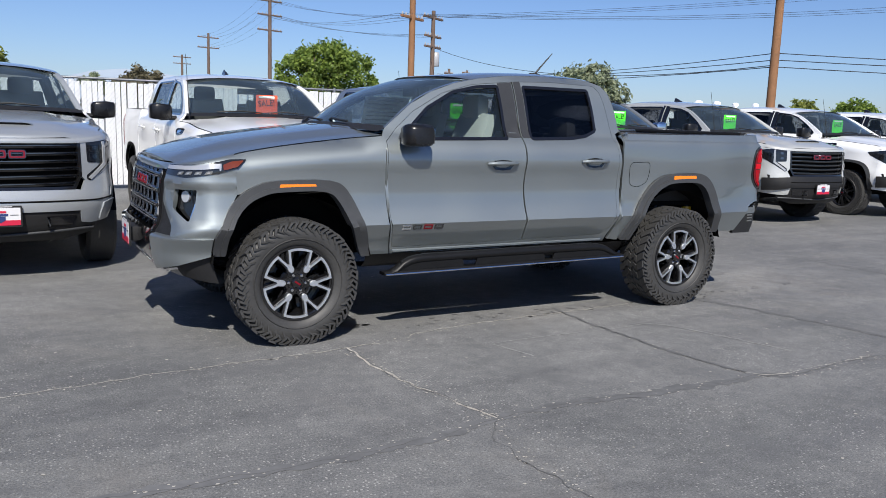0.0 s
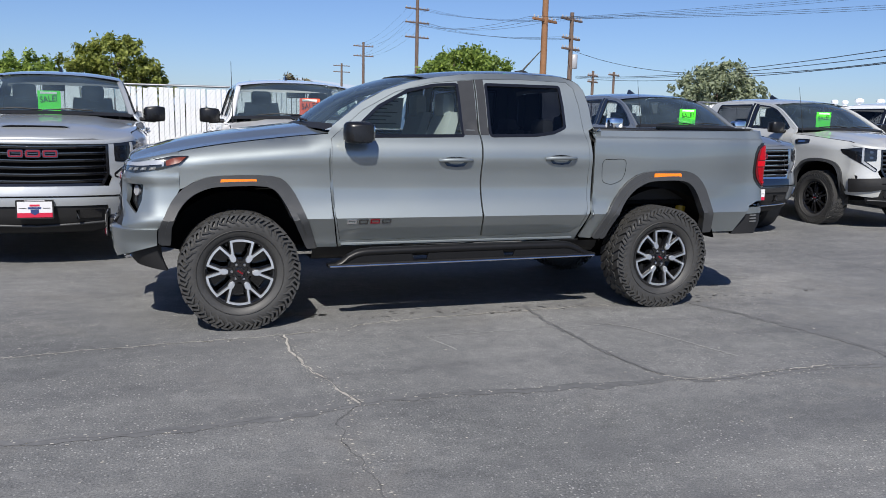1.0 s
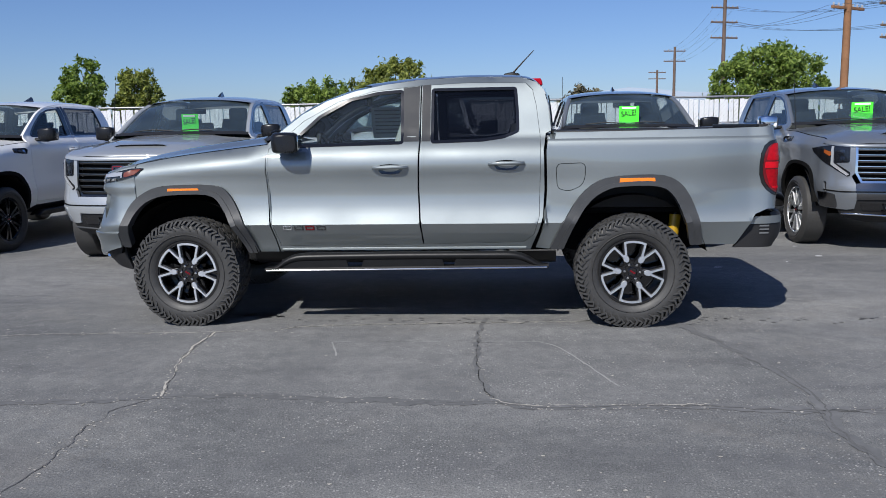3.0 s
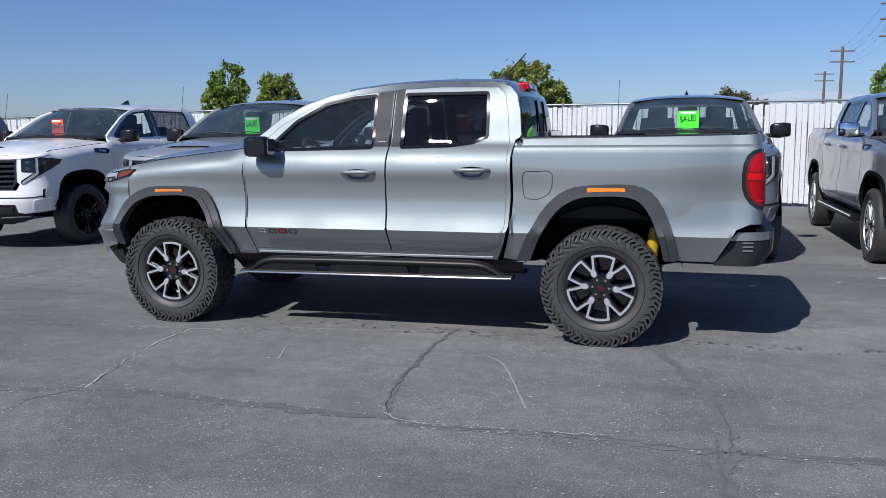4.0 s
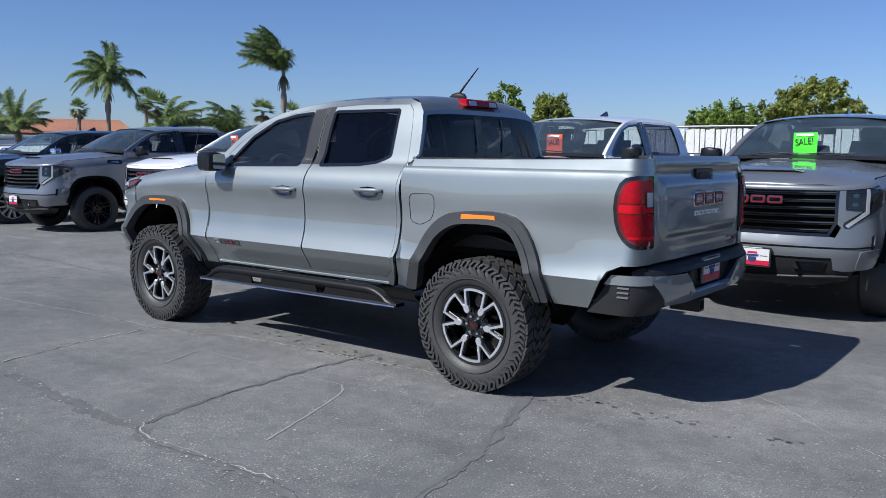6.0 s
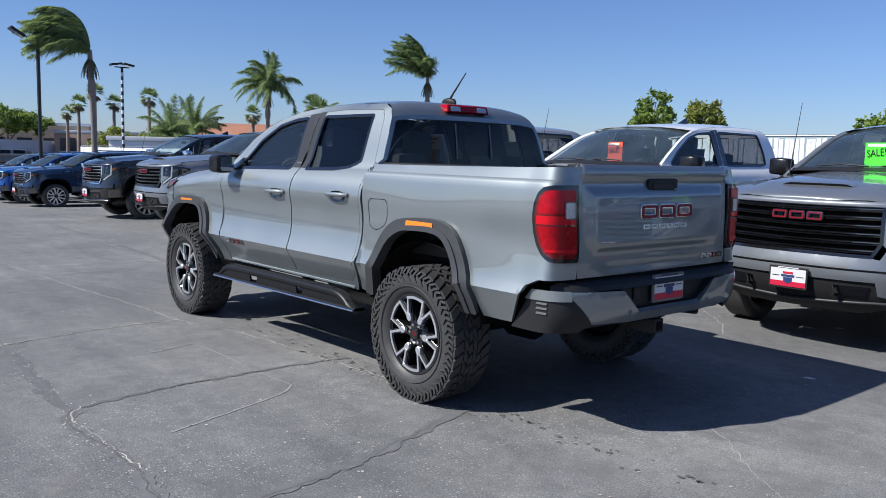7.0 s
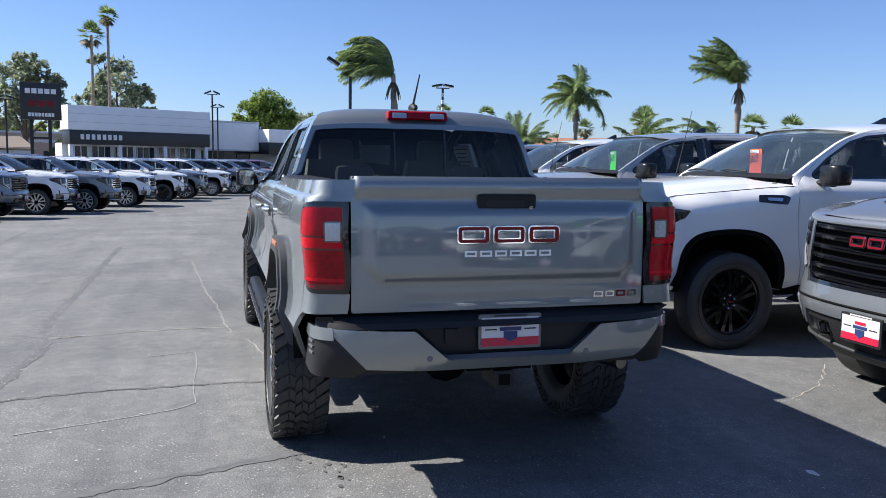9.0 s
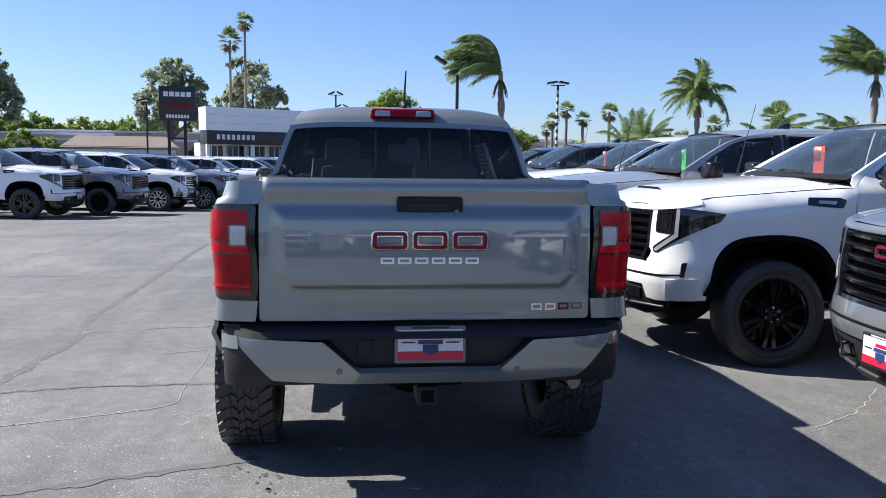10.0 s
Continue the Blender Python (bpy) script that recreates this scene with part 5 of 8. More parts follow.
    # flank
    for s in (-1, 1):
        pl, fp = (R.left, False) if s < 0 else (R.right, True)
        for x0, x1, z0, z1 in ((-1.79, -1.545, 1.024, 1.052), (1.565, 1.82, 1.062, 1.094)):
            skin("side_marker", [rounded([(x0, z0), (x1, z0), (x1 - 0.004, z1), (x0 + 0.004, z1)], 0.006, 2)], pl(0.038), AMBER, car, step=0.06, lip=0.008, flip=fp)
        fd = rounded([(1.125, 1.02), (1.21, 1.0), (1.30, 1.04), (1.325, 1.10), (1.325, 1.185), (1.30, 1.205), (1.135, 1.20), (1.115, 1.17)], 0.035, 4)
        skin("fuel_door_gap", [offset_loop(fd, -0.002), offset_loop(fd, 0.002)], pl(0.0012), DARK, car, step=0.05, lip=0.0, flip=fp)
        base = lambda a, b, d: (a, s * (p["side"](a, b) + d), b)
        dash_word(car, lambda a, b, d: base(-0.755 + (a if s < 0 else -a), 0.745 + b, d), 0.34, 0.034, 4, [CHROME, DKCHROME, REDB, DKCHROME], rim=0.009)
        # bright sill line, rocker and step
        st = [[(x, s * (p["side"](x, 0.575) + o), 0.570 + 0.004 * x + dz) for o, dz in ((0.0, 0.02), (0.010, 0.012), (0.010, 0.0), (0.0, -0.006))] for x in np.linspace(-0.95, 0.90, 12)]
        loft("sill_strip", st, SILVER, car)
        rk = [[(x, s * y, z) for y, z in ((0.89, 0.56), (0.86, 0.50), (0.80, 0.46), (0.60, 0.46))] for x in np.linspace(-1.16, 1.12, 8)]
        loft("rocker", rk, STEPB, car)
        top = pchip([(-1.06, 0.436), (-0.99, 0.458), (-0.88, 0.532), (-0.78, 0.553), (0.78, 0.565), (0.87, 0.550), (1.00, 0.482), (1.06, 0.466)])
        rows, low = [], []
        for x in np.linspace(-1.06, 1.06, 44):
            z0 = 0.436 + 0.0115 * x
            t1 = max(top(x), z0 + 0.014)
            t0 = max(z0 + 0.002, t1 - 0.056)
            rows.append([(x, s * y, t0 + (t1 - t0) * k) for y, k in ((0.915, 0.0), (0.972, 0.0), (0.986, 0.22), (0.990, 0.5), (0.984, 0.8), (0.966, 1.0), (0.935, 1.0), (0.915, 0.85))])
            low.append([(x, s * y, z0 + 0.022 * k) for y, k in ((0.905, 0.0), (0.985, 0.0), (0.994, 0.5), (0.985, 1.0), (0.905, 1.0))])
        sb = loft("side_step", rows, STEPB, car, close=True, caps=True, sharp=40, flip=s > 0)
        loft("step_rail", low, STEPB, sb, close=True, caps=True, sharp=40, flip=s > 0)
        for x0, x1 in ((-0.95, -0.42), (-0.33, 0.30), (0.36, 0.97)):
            prism("step_web", [(x0, 0.448 + 0.0115 * x0), (x1, 0.448 + 0.0115 * x1), (x1 - 0.02, 0.512), (x0 + 0.02, 0.512)], lambda a, b, d: (a, s * (0.976 - d), b), 0.016, STEPB, sb, 0.003)
        prism("step_tread", [(-0.76, 0.5515), (0.76, 0.5625), (0.76, 0.568), (-0.76, 0.557)], lambda a, b, d: (a, s * (0.966 - d), b), 0.032, STEPB, sb, 0.002)
        tube("step_trim", [(-1.05, s * 0.993, 0.430), (0.0, s * 0.995, 0.440), (1.05, s * 0.993, 0.452)], 0.006, CHROME, sb, 6)
        for x in (-0.6, 0.1, 0.75):
            tube("step_bracket", [(x, s * 0.90, 0.50), (x, s * 0.60, 0.55)], 0.025, PLASTIC, sb, 6)
        # door mirror
        rows = []
        for k, (y, sx, sz, ox, oz) in enumerate(((0.915, 0.034, 0.030, 0.0, -0.022), (0.935, 0.062, 0.050, -0.004, -0.010), (0.960, 0.094, 0.070, -0.006, 0.0), (1.020, 0.104, 0.078, -0.004, 0.004), (1.066, 0.098, 0.073, 0.004, 0.004), (1.094, 0.076, 0.058, 0.014, 0.002))):
            ring = []
            for j in range(16):
                a = 2 * math.pi * j / 16
                cx, cz = math.cos(a), math.sin(a)
                ring.append((-0.852 + ox + sx * math.copysign(abs(cx) ** 0.42, cx), s * y, 1.376 + oz + sz * math.copysign(abs(cz) ** 0.42, cz)))
            rows.append(ring)
        mir = loft("door_mirror", rows, MIRB, car, close=True, caps=True, sharp=50, label="gloss black door mirror")
        prism("mirror_pane", rounded([(0.955, 1.318), (1.070, 1.325), (1.070, 1.435), (0.955, 1.438)], 0.02, 3), lambda a, b, d: (-0.746 - d, s * a, b), 0.01, MIRROR, mir)
        prism("mirror_base", rounded([(-0.93, 1.345), (-0.80, 1.335), (-0.79, 1.40), (-0.84, 1.44)], 0.02, 3), lambda a, b, d: (a, s * (p["side"](a, b) + 0.03 - d), b), 0.04, GLOSSB, mir, 0.006)
        # rear damper and mud side
        da = tube("damper", [(1.985, s * 0.70, 0.52), (2.02, s * 0.68, 0.80)], 0.042, YELLOW, car, 12)
        tube("damper_rod", [(2.02, s * 0.68, 0.80), (2.03, s * 0.66, 0.96)], 0.020, PLASTIC, da, 10)
    # papers inside the cab: the price sheet in the far window, a leaflet on the dashboard
    st = skin("window_sticker", [[(-0.50, 1.385), (-0.07, 1.385), (-0.07, 1.665), (-0.50, 1.665)]], R.right(-0.035), PAPER, car, step=0.1, lip=0.0, flip=True, label="white price sheet in the side window")
    for k in range(7):
        zz = 1.63 - k * 0.034
        skin("text_bar", [[(-0.47, zz), (-0.12 - 0.05 * (k % 3), zz), (-0.12 - 0.05 * (k % 3), zz + 0.010), (-0.47, zz + 0.010)]], R.right(-0.038), SATIN, st, step=0.1, lip=0.0, flip=True)
    box("leaflet", (-1.10, 0.02, 1.325), (-0.90, 0.26, 1.329), PAPER, car, 0.0)
    tube("exhaust", [(1.2, 0.5, 0.52), (2.2, 0.62, 0.52), (2.55, 0.70, 0.53)], 0.035, DKCHROME, car, 10)
    box("spare_wheel_cover", (2.05, -0.34, 0.57), (2.5, 0.34, 0.70), DARK, car, 0.06)
    box("leaf_spring", (1.3, -0.60, 0.46), (2.0, -0.53, 0.51), DARK, car, 0.01)
    box("leaf_spring", (1.3, 0.53, 0.46), (2.0, 0.60, 0.51), DARK, car, 0.01)
    return car


simple_amber = simple("amber_dark_lens", (0.30, 0.075, 0.015), 0.2, coat=0.8)
midsize_pickup()

# ---- full-size pickups and wagons of the lot ----
KIT_BLK = WheelKit(0.412, 0.275, 0.272, False, "black")
KIT_BRT = WheelKit(0.412, 0.275, 0.282, False, "bright")
KIT_OFF = WheelKit(0.420, 0.285, 0.245, True, "black")


def fullsize_spec(wagon=False):
    he = pchip([(-4.2, 1.212), (-2.9, 1.218), (-2.6, 1.240), (-2.3, 1.285), (-1.9, 1.322), (-1.22, 1.372)])
    cab = pchip([(0.40, 0.90), (0.52, 0.955), (0.62, 0.99), (0.74, 1.005), (0.80, 1.0), (0.92, 0.982), (1.08, 0.98), (1.22, 0.99), (1.30, 0.985), (1.36, 0.958), (1.40, 0.915), (1.43, 0.882), (1.50, 0.852), (1.66, 0.800), (1.80, 0.748), (1.87, 0.708), (1.905, 0.66), (1.925, 0.60), (1.945, 0.50)])
    bed = pchip([(0.40, 0.90), (0.52, 0.955), (0.62, 0.985), (0.76, 0.995), (0.95, 0.98), (1.25, 0.985), (1.34, 0.975), (1.39, 0.955), (1.42, 0.94), (1.50, 0.93)])

    def side(x, z):
        v = cab(z) if x < 1.31 or wagon or (z > 1.43 and x < 1.32) else bed(z)
        for hx in (-1.87, 1.87):
            v += 0.022 * math.exp(-(((x - hx) / 0.6) ** 2) - ((z - 0.95) / 0.24) ** 2)
        if x < -1.2:
            k = max(0.0, min(1.0, (z - (he(x) - 0.14)) / 0.14)) * min(1, (-1.2 - x) / 0.2)
            v -= 0.085 * k * k
        if x < -1.9:
            v -= 0.065 * ((-1.9 - x) / 0.42) ** 2
        if x > 2.4:
            v -= 0.05 * ((x - 2.4) / 0.5) ** 2
        return v

    def arch(hx, k):
        a = spline([(-0.46, 0.50), (-0.455, 0.68), (-0.42, 0.84), (-0.31, 0.965), (-0.12, 1.01), (0.14, 1.01), (0.35, 0.955), (0.47, 0.83), (0.53, 0.66), (0.55, 0.50)], 3)
        return [(hx + x * k, 0.41 + (z - 0.41) * (0.3 + 0.7 * k)) for x, z in a]
    dfront = [(-1.14, 1.43), (-1.205, 1.385), (-1.215, 1.20), (-1.195, 0.84)]
    head = [(0.02, 1.865), (-0.38, 1.835), (-0.62, 1.765), (-0.90, 1.615)]
    xe = 1.16
    tailr = [(xe - 0.18, 0.60), (xe - 0.08, 0.68), (xe - 0.02, 0.88), (xe, 1.2), (xe, 1.45), (xe - 0.03, 1.66), (xe - 0.08, 1.82), (xe - 0.13, 1.87), (0.5, 1.882)]
    front_door = [(-1.16, 0.575), (0.04, 0.58), (0.022, 0.82), (0.012, 1.1), (0.018, 1.42), *head, *dfront]
    rear_door = [(0.048, 0.58), *tailr, (0.028, 1.866), (0.026, 1.42), (0.020, 1.1), (0.030, 0.82)]
    hole = [(-1.16, 0.575), (0.04, 0.58), *tailr, *head, *dfront]
    wf = rounded([(-1.0, 1.435), (-0.075, 1.445), (-0.085, 1.83), (-0.36, 1.806), (-0.56, 1.752), (-0.82, 1.61), (-1.01, 1.47)], 0.025, 3)
    wr = rounded([(0.10, 1.446), (0.88, 1.452), (1.02, 1.475), (1.03, 1.60), (0.98, 1.835), (0.10, 1.840)], 0.03, 3)
    if wagon:
        back = [(2.88, 1.50), (2.78, 1.72), (2.70, 1.84), (2.58, 1.895)]
        c_p = [(2.90, 1.45), (2.80, 1.70), (2.70, 1.845)]
        rail = [(-0.42, 1.838), (-0.2, 1.872), (0.2, 1.905), (0.9, 1.92), (1.8, 1.915), (2.4, 1.895), (2.58, 1.88), (2.70, 1.845)]
        cab_out = [(-1.165, 0.53), (1.04, 0.54), (1.21, 0.75), (1.23, 1.0), (1.30, 1.1), (2.40, 1.10), (2.60, 0.62), (2.90, 0.62), (2.92, 1.0), (2.91, 1.40), *back]
    else:
        c_p = [(1.315, 1.44), (1.285, 1.66), (1.235, 1.815)]
        rail = [(-0.42, 1.838), (-0.2, 1.872), (0.2, 1.905), (0.7, 1.915), (1.02, 1.905), (1.17, 1.87), (1.235, 1.815)]
        cab_out = [(-1.165, 0.53), (1.12, 0.54), (1.20, 0.70), (1.25, 0.90), (1.262, 1.2), (1.262, 1.44), (1.315, 1.46), (1.285, 1.66), (1.24, 1.80)]
    cab_out = cab_out + [(x, z) for x, z in rail[::-1] if z > 1.85] + [(-0.42, 1.838), (-0.66, 1.755), (-0.92, 1.615), (-1.20, 1.45), (-1.228, 1.41), (-1.224, 1.20), (-1.203, 0.84)]
    return dict(
        side=side, xc=-2.32, nf=2.45, xr=2.8, nr=5.0, w=0.97,
        front=pchip([(0.32, -2.66), (0.42, -2.78), (0.55, -2.82), (0.66, -2.825), (0.76, -2.815), (0.80, -2.80), (1.0, -2.785), (1.2, -2.755), (1.3, -2.70)]),
        rear=pchip([(0.5, 3.0), (0.8, 3.0), (1.2, 2.99), (1.5, 2.97)]) if not wagon else pchip([(0.5, 2.95), (0.9, 2.97), (1.4, 2.93), (1.9, 2.6)]),
        paint=STEEL, hood_edge=he, cowl=-1.22, fender_tip=-2.40, hood_crown=0.048, bulge=0.02, hood_slot=(-2.46, 0.30), bulge_w=0.58, bow=0.24, fender_cut=-2.37,
        door_front_line=[(-1.234, 1.20), (-1.213, 0.84), (-1.175, 0.53)], arch_f=arch(-1.87, 1.0), arch_f_in=arch(-1.87, 0.90), arch_r=arch(1.87, 1.0), arch_r_in=arch(1.87, 0.90),
        fender_front_line=[(-2.42, 0.90), (-2.44, 1.10)], cab_outline=cab_out, doors_hole=hole,
        doors=[("front_door", front_door, wf), ("rear_door", rear_door, wr)], glass_of={"front_door": GLASS, "rear_door": TINT},
        handles={"front_door": (-0.18, 1.235), "rear_door": (0.86, 1.245)}, handle_mat=STEEL, cup_mat=GLOSSB,
        b_pillar=[[(-0.065, 1.45), (0.012, 1.45), (0.014, 1.86), (-0.075, 1.852)], [(0.034, 1.45), (0.09, 1.45), (0.09, 1.868), (0.034, 1.866)]], pillar_mat=GLOSSB,
        lining=[(-1.22, 0.56), (1.26, 0.58), (1.26, 1.38), (-1.22, 1.36)],
        header=(-0.42, 1.838), a_pillar=[(-1.20, 1.45), (-0.92, 1.615), (-0.66, 1.755), (-0.42, 1.838)],
        rail=rail, c_pillar=c_p, roof_crown=0.05, back_bow=0.03, rear_glass=TINTC,
        floor=0.72, seat_x=-0.42, dash_x=-1.08, belt=1.43, cab_w=0.86, cab_end=1.24, mirror_in=(-0.60, 1.70), seat_mat=SEAT, bench=0.82,
        hub=(-1.83, 1.87), hub_y=0.868, R=0.412, kit=KIT_BLK, turns=(5, 17), flares=False, flare_mat=DARK, flare_out=0.02, belly=0.42,
        bed=not wagon, bed_in=(1.33, 2.95, 1.475, 0.90), bed_w=0.80, rail_out=lambda x: side(x, 1.47) - 0.004,
    )


def fullsize(name, m, label, paint_mat, kit, grille="dark", wagon=False, trim="black", flares=False, category="pickup truck", group="row of parked vehicles"):
    p = fullsize_spec(wagon)
    p["paint"], p["kit"], p["handle_mat"] = paint_mat, kit, paint_mat
    if flares:
        p["flares"], p["flare_mat"] = True, FLARE
    R = Ring(p["side"], p["xc"], p["front"], p["nf"], p["xr"], p["rear"], p["nr"], p["w"])
    if not wagon:
        ur = R.uy(0.80, "r")
        p["bed_outline"] = [(1.19, 0.55), (1.262, 0.72), (1.28, 0.95), (1.276, 1.40), (1.30, 1.475), (2.2, 1.48), (ur, 1.485), (ur, 0.86), (2.86, 0.70), (2.5, 0.56), *[a for a in p["arch_r"][::-1] if a[1] > 0.52]]
    car, R = pickup(p, name, m, label, category, group)
    uy, q = R.uy, R.q
    bright = CHROME if trim == "chrome" else GLOSSB
    nl = lambda pts, st=0.09: [(q(y), z) for y, z in resample(pts, st)]
    # nose: painted frame round lamps and grille, bumper, black valance
    ug = uy(0.655)
    um = uy(0.87)
    # a box for the projectors and a bent strip that hooks inwards under it
    lamp = [(-2.23, 1.166), (-2.27, 1.105), (-2.46, 1.022), (uy(0.885), 0.958), (uy(0.738), 0.853), (uy(0.712), 0.868), (uy(0.716), 0.902), (uy(0.852), 1.004), (uy(0.728), 1.012), (uy(0.722), 1.185), (-2.62, 1.205), (-2.50, 1.198)]
    fascia = [(-2.402, 1.215), (-2.425, 1.10), (-2.41, 0.90), (-2.365, 0.72), (-2.335, 0.505), (-2.55, 0.492), (uy(0.78), 0.482), (uy(0.70), 0.495), (ug, 0.60), (ug, 0.775), (uy(0.70), 0.86), (uy(0.665), 0.90), (uy(0.665), 1.19), (uy(0.75), 1.195), (-2.60, 1.205)]

    def cheek(pl):
        def f(u, z):
            x, y, zz = pl(u, z)
            k = math.exp(-(((z - 0.655) / 0.06) ** 2)) * 0.012
            return (x - k, y, zz)
        return f
    vent = rounded([(-2.50, 0.80), (-2.545, 0.79), (-2.535, 0.655), (-2.505, 0.665)], 0.012, 3)
    for pl, fp in ((R.left, False), (R.right, True)):
        fa = skin("front_fascia", [fascia, vent], cheek(pl(0.0)), paint_mat, car, step=0.05, lip=0.03, flip=fp)
        tube("bumper_seam", [cheek(pl(0.002))(u, 0.688 + 0.02 * max(0.0, (u - uy(0.80)) / 0.25)) for u in np.linspace(ug, -2.50, 12)], 0.007, DARK, fa, 6)
        skin("air_slot", [offset_loop(vent, -0.006)], pl(-0.02), PLASTIC, fa, step=0.08, lip=0, flip=fp)
        if flares:
            bl = [(-2.425, 0.745), (-2.405, 0.545), (-2.55, 0.555), (uy(0.78), 0.57), (uy(0.655), 0.60), (uy(0.655), 0.770)]
            skin("black_bumper", [rounded(resample(bl, 0.07), 0.01, 2)], cheek(pl(0.022)), PLASTIC, fa, step=0.05, lip=0.03, flip=fp)
        hl = skin("headlamp", [rounded(lamp, 0.012, 2)], pl(0.004), GLOSSB, car, step=0.04, lip=0.035, flip=fp, label="black headlamp with a bright bent light strip")
        # bent light strip: down beside the projector and back under it
        strip = [(um, 1.192), (um + 0.028, 1.192), (um + 0.030, 0.988), (uy(0.745), 0.864), (uy(0.722), 0.880), (um, 1.006)]
        skin("light_strip", [rounded(strip, 0.004, 2)], pl(0.012), STRIPG, hl, step=0.04, lip=0.01, flip=fp)
        for z in (1.028, 1.105):
            cell = rounded([(uy(0.845), z), (uy(0.745), z - 0.004), (uy(0.742), z + 0.062), (uy(0.845), z + 0.066)], 0.010, 2)
            pj = skin("projector", [cell, offset_loop(cell, 0.007)], pl(0.010), LAMPBK, hl, step=0.04, lip=0.006, flip=fp)
            skin("projector_lens", [rounded([(uy(0.815), z + 0.016), (uy(0.772), z + 0.014), (uy(0.770), z + 0.048), (uy(0.815), z + 0.050)], 0.012, 3)], pl(0.008), DKCHROME, pj, step=0.03, lip=0.004, flip=fp)
        if not flares:
            bk = [(-2.408, 0.678), (-2.402, 0.512), (-2.52, 0.502), (-2.62, 0.498), (-2.64, 0.56), (-2.63, 0.655), (-2.53, 0.675)]
            skin("bumper_block", [rounded(resample(bk, 0.06), 0.012, 2)], cheek(pl(0.012)), paint_mat if trim != "chrome" else DKCHROME, fa, step=0.04, lip=0.03, flip=fp)
        skin("side_reflector", [rounded([(-2.475, 1.12), (-2.56, 1.08), (-2.60, 1.12), (-2.49, 1.155)], 0.008, 2)], pl(0.010), simple_amber if trim == "chrome" else DKCHROME, hl, step=0.04, lip=0.006, flip=fp)
    gl = [(-0.665, 0.90), (-0.60, 0.79), (0.60, 0.79), (0.665, 0.90), (0.665, 1.20), (-0.665, 1.20)]
    gr = skin("grille", [nl(gl)], R.nose(-0.055), DARK, car, step=0.09, lip=0, flip=True)
    barm = DKCHROME if grille == "chrome" else GLOSSB
    for k in range(6):
        z = 0.835 + k * 0.064
        wy = 0.655 if z > 0.88 else 0.62
        rows = []
        for y in np.linspace(-wy, wy, 27):
            pts = []
            for dz, o in ((-0.022, -0.03), (-0.016, 0.0), (0.006, 0.006), (0.014, -0.006), (0.010, -0.035)):
                pts.append(R.nose(o - 0.008)(q(y), z + dz - 0.010 * (1 - abs(y) / wy)))
            rows.append(pts)
        loft("grille_bar", rows, barm, gr, sharp=40)
        loft("bar_edge", [[(r[2][0] - 0.003, r[2][1], r[2][2] + 0.004), (r[2][0] - 0.0035, r[2][1], r[2][2] - 0.004), (r[2][0] + 0.004, r[2][1], r[2][2] - 0.007)] for r in rows], DKCHROME if grille != "chrome" else CHROME, gr, sharp=40)
    fr = [offset_loop(gl, -0.006), offset_loop(gl, 0.018)]
    skin("grille_frame", [nl(l) for l in fr], R.nose(0.004), bright, gr, step=0.06, lip=0.05, flip=True)
    red_badge(gr, lambda a, b, d: (R.nose(0.0)(q(a), 1.085 + b)[0] - d - 0.004, -a, 1.085 + b), 0.42, 0.075, mat_rim=DKCHROME)
    # painted chin under the grille and the bumper's black lower half
    chin = skin("chin_panel", [nl([(-0.66, 0.775), (-0.66, 0.60), (0.66, 0.60), (0.66, 0.775), (0.60, 0.785), (-0.60, 0.785)])], cheek(R.nose(0.0)), DKCHROME if trim == "chrome" else PLASTIC if flares else paint_mat, car, step=0.05, lip=0.03, flip=True)
    tube("chin_seam", [cheek(R.nose(0.001))(q(y), 0.688) for y in np.linspace(-0.66, 0.66, 25)], 0.008, DARK, chin, 6)
    val = skin("valance", [nl([(-0.88, 0.575), (-0.86, 0.40), (-0.55, 0.335), (0.55, 0.335), (0.86, 0.40), (0.88, 0.575), (0.66, 0.60), (-0.66, 0.60)])], R.nose(-0.012), PLASTIC, car, step=0.07, lip=0.04, flip=True)
    for s in (-1, 1):
        skin("fog_box", [nl([(s * 0.63, 0.560), (s * 0.62, 0.480), (s * 0.42, 0.480), (s * 0.40, 0.560)][::-s])], R.nose(-0.002), GLOSSB, val, step=0.08, lip=0.02, flip=True)
        tube("tow_hook", [(p["front"](0.5) + 0.05, s * 0.36, 0.55), (p["front"](0.5) - 0.035, s * 0.36, 0.555), (p["front"](0.5) - 0.035, s * 0.36, 0.485), (p["front"](0.5) + 0.05, s * 0.36, 0.48)], 0.013, DKCHROME, val, 8)
    tube("valance_lip", [R.nose(-0.004)(q(y), 0.435 - 0.03 * (1 - min(1, abs(y) / 0.7))) for y in np.linspace(-0.84, 0.84, 25)], 0.011, FLARE if trim != "chrome" else CHROME, val, 8)
    plate(val, lambda a, b, d: (R.nose(0.03)(q(0.0), 0.56)[0] - d, -a + 0.0, 0.575 + b))
    for s in (-1, 1):
        pl, fp = (R.left, False) if s < 0 else (R.right, True)
        # badge slot on the fender
        bl = skin("fender_vent", [rounded([(-1.62, 1.24), (-1.34, 1.215), (-1.31, 1.275), (-1.36, 1.295), (-1.60, 1.295)], 0.012, 3)], pl(0.006), GLOSSB, car, step=0.06, lip=0.008, flip=fp)
        skin("vent_bar", [rounded([(-1.54, 1.252), (-1.40, 1.243), (-1.385, 1.27), (-1.53, 1.275)], 0.01, 2)], pl(0.011), CHROME, bl, step=0.06, lip=0.004, flip=fp)
        rk = [[(x, s * y, z) for y, z in ((0.96, 0.54), (0.93, 0.48), (0.86, 0.43), (0.60, 0.43))] for x in np.linspace(-1.33, 1.32, 8)]
        loft("rocker", rk, STEPB, car)
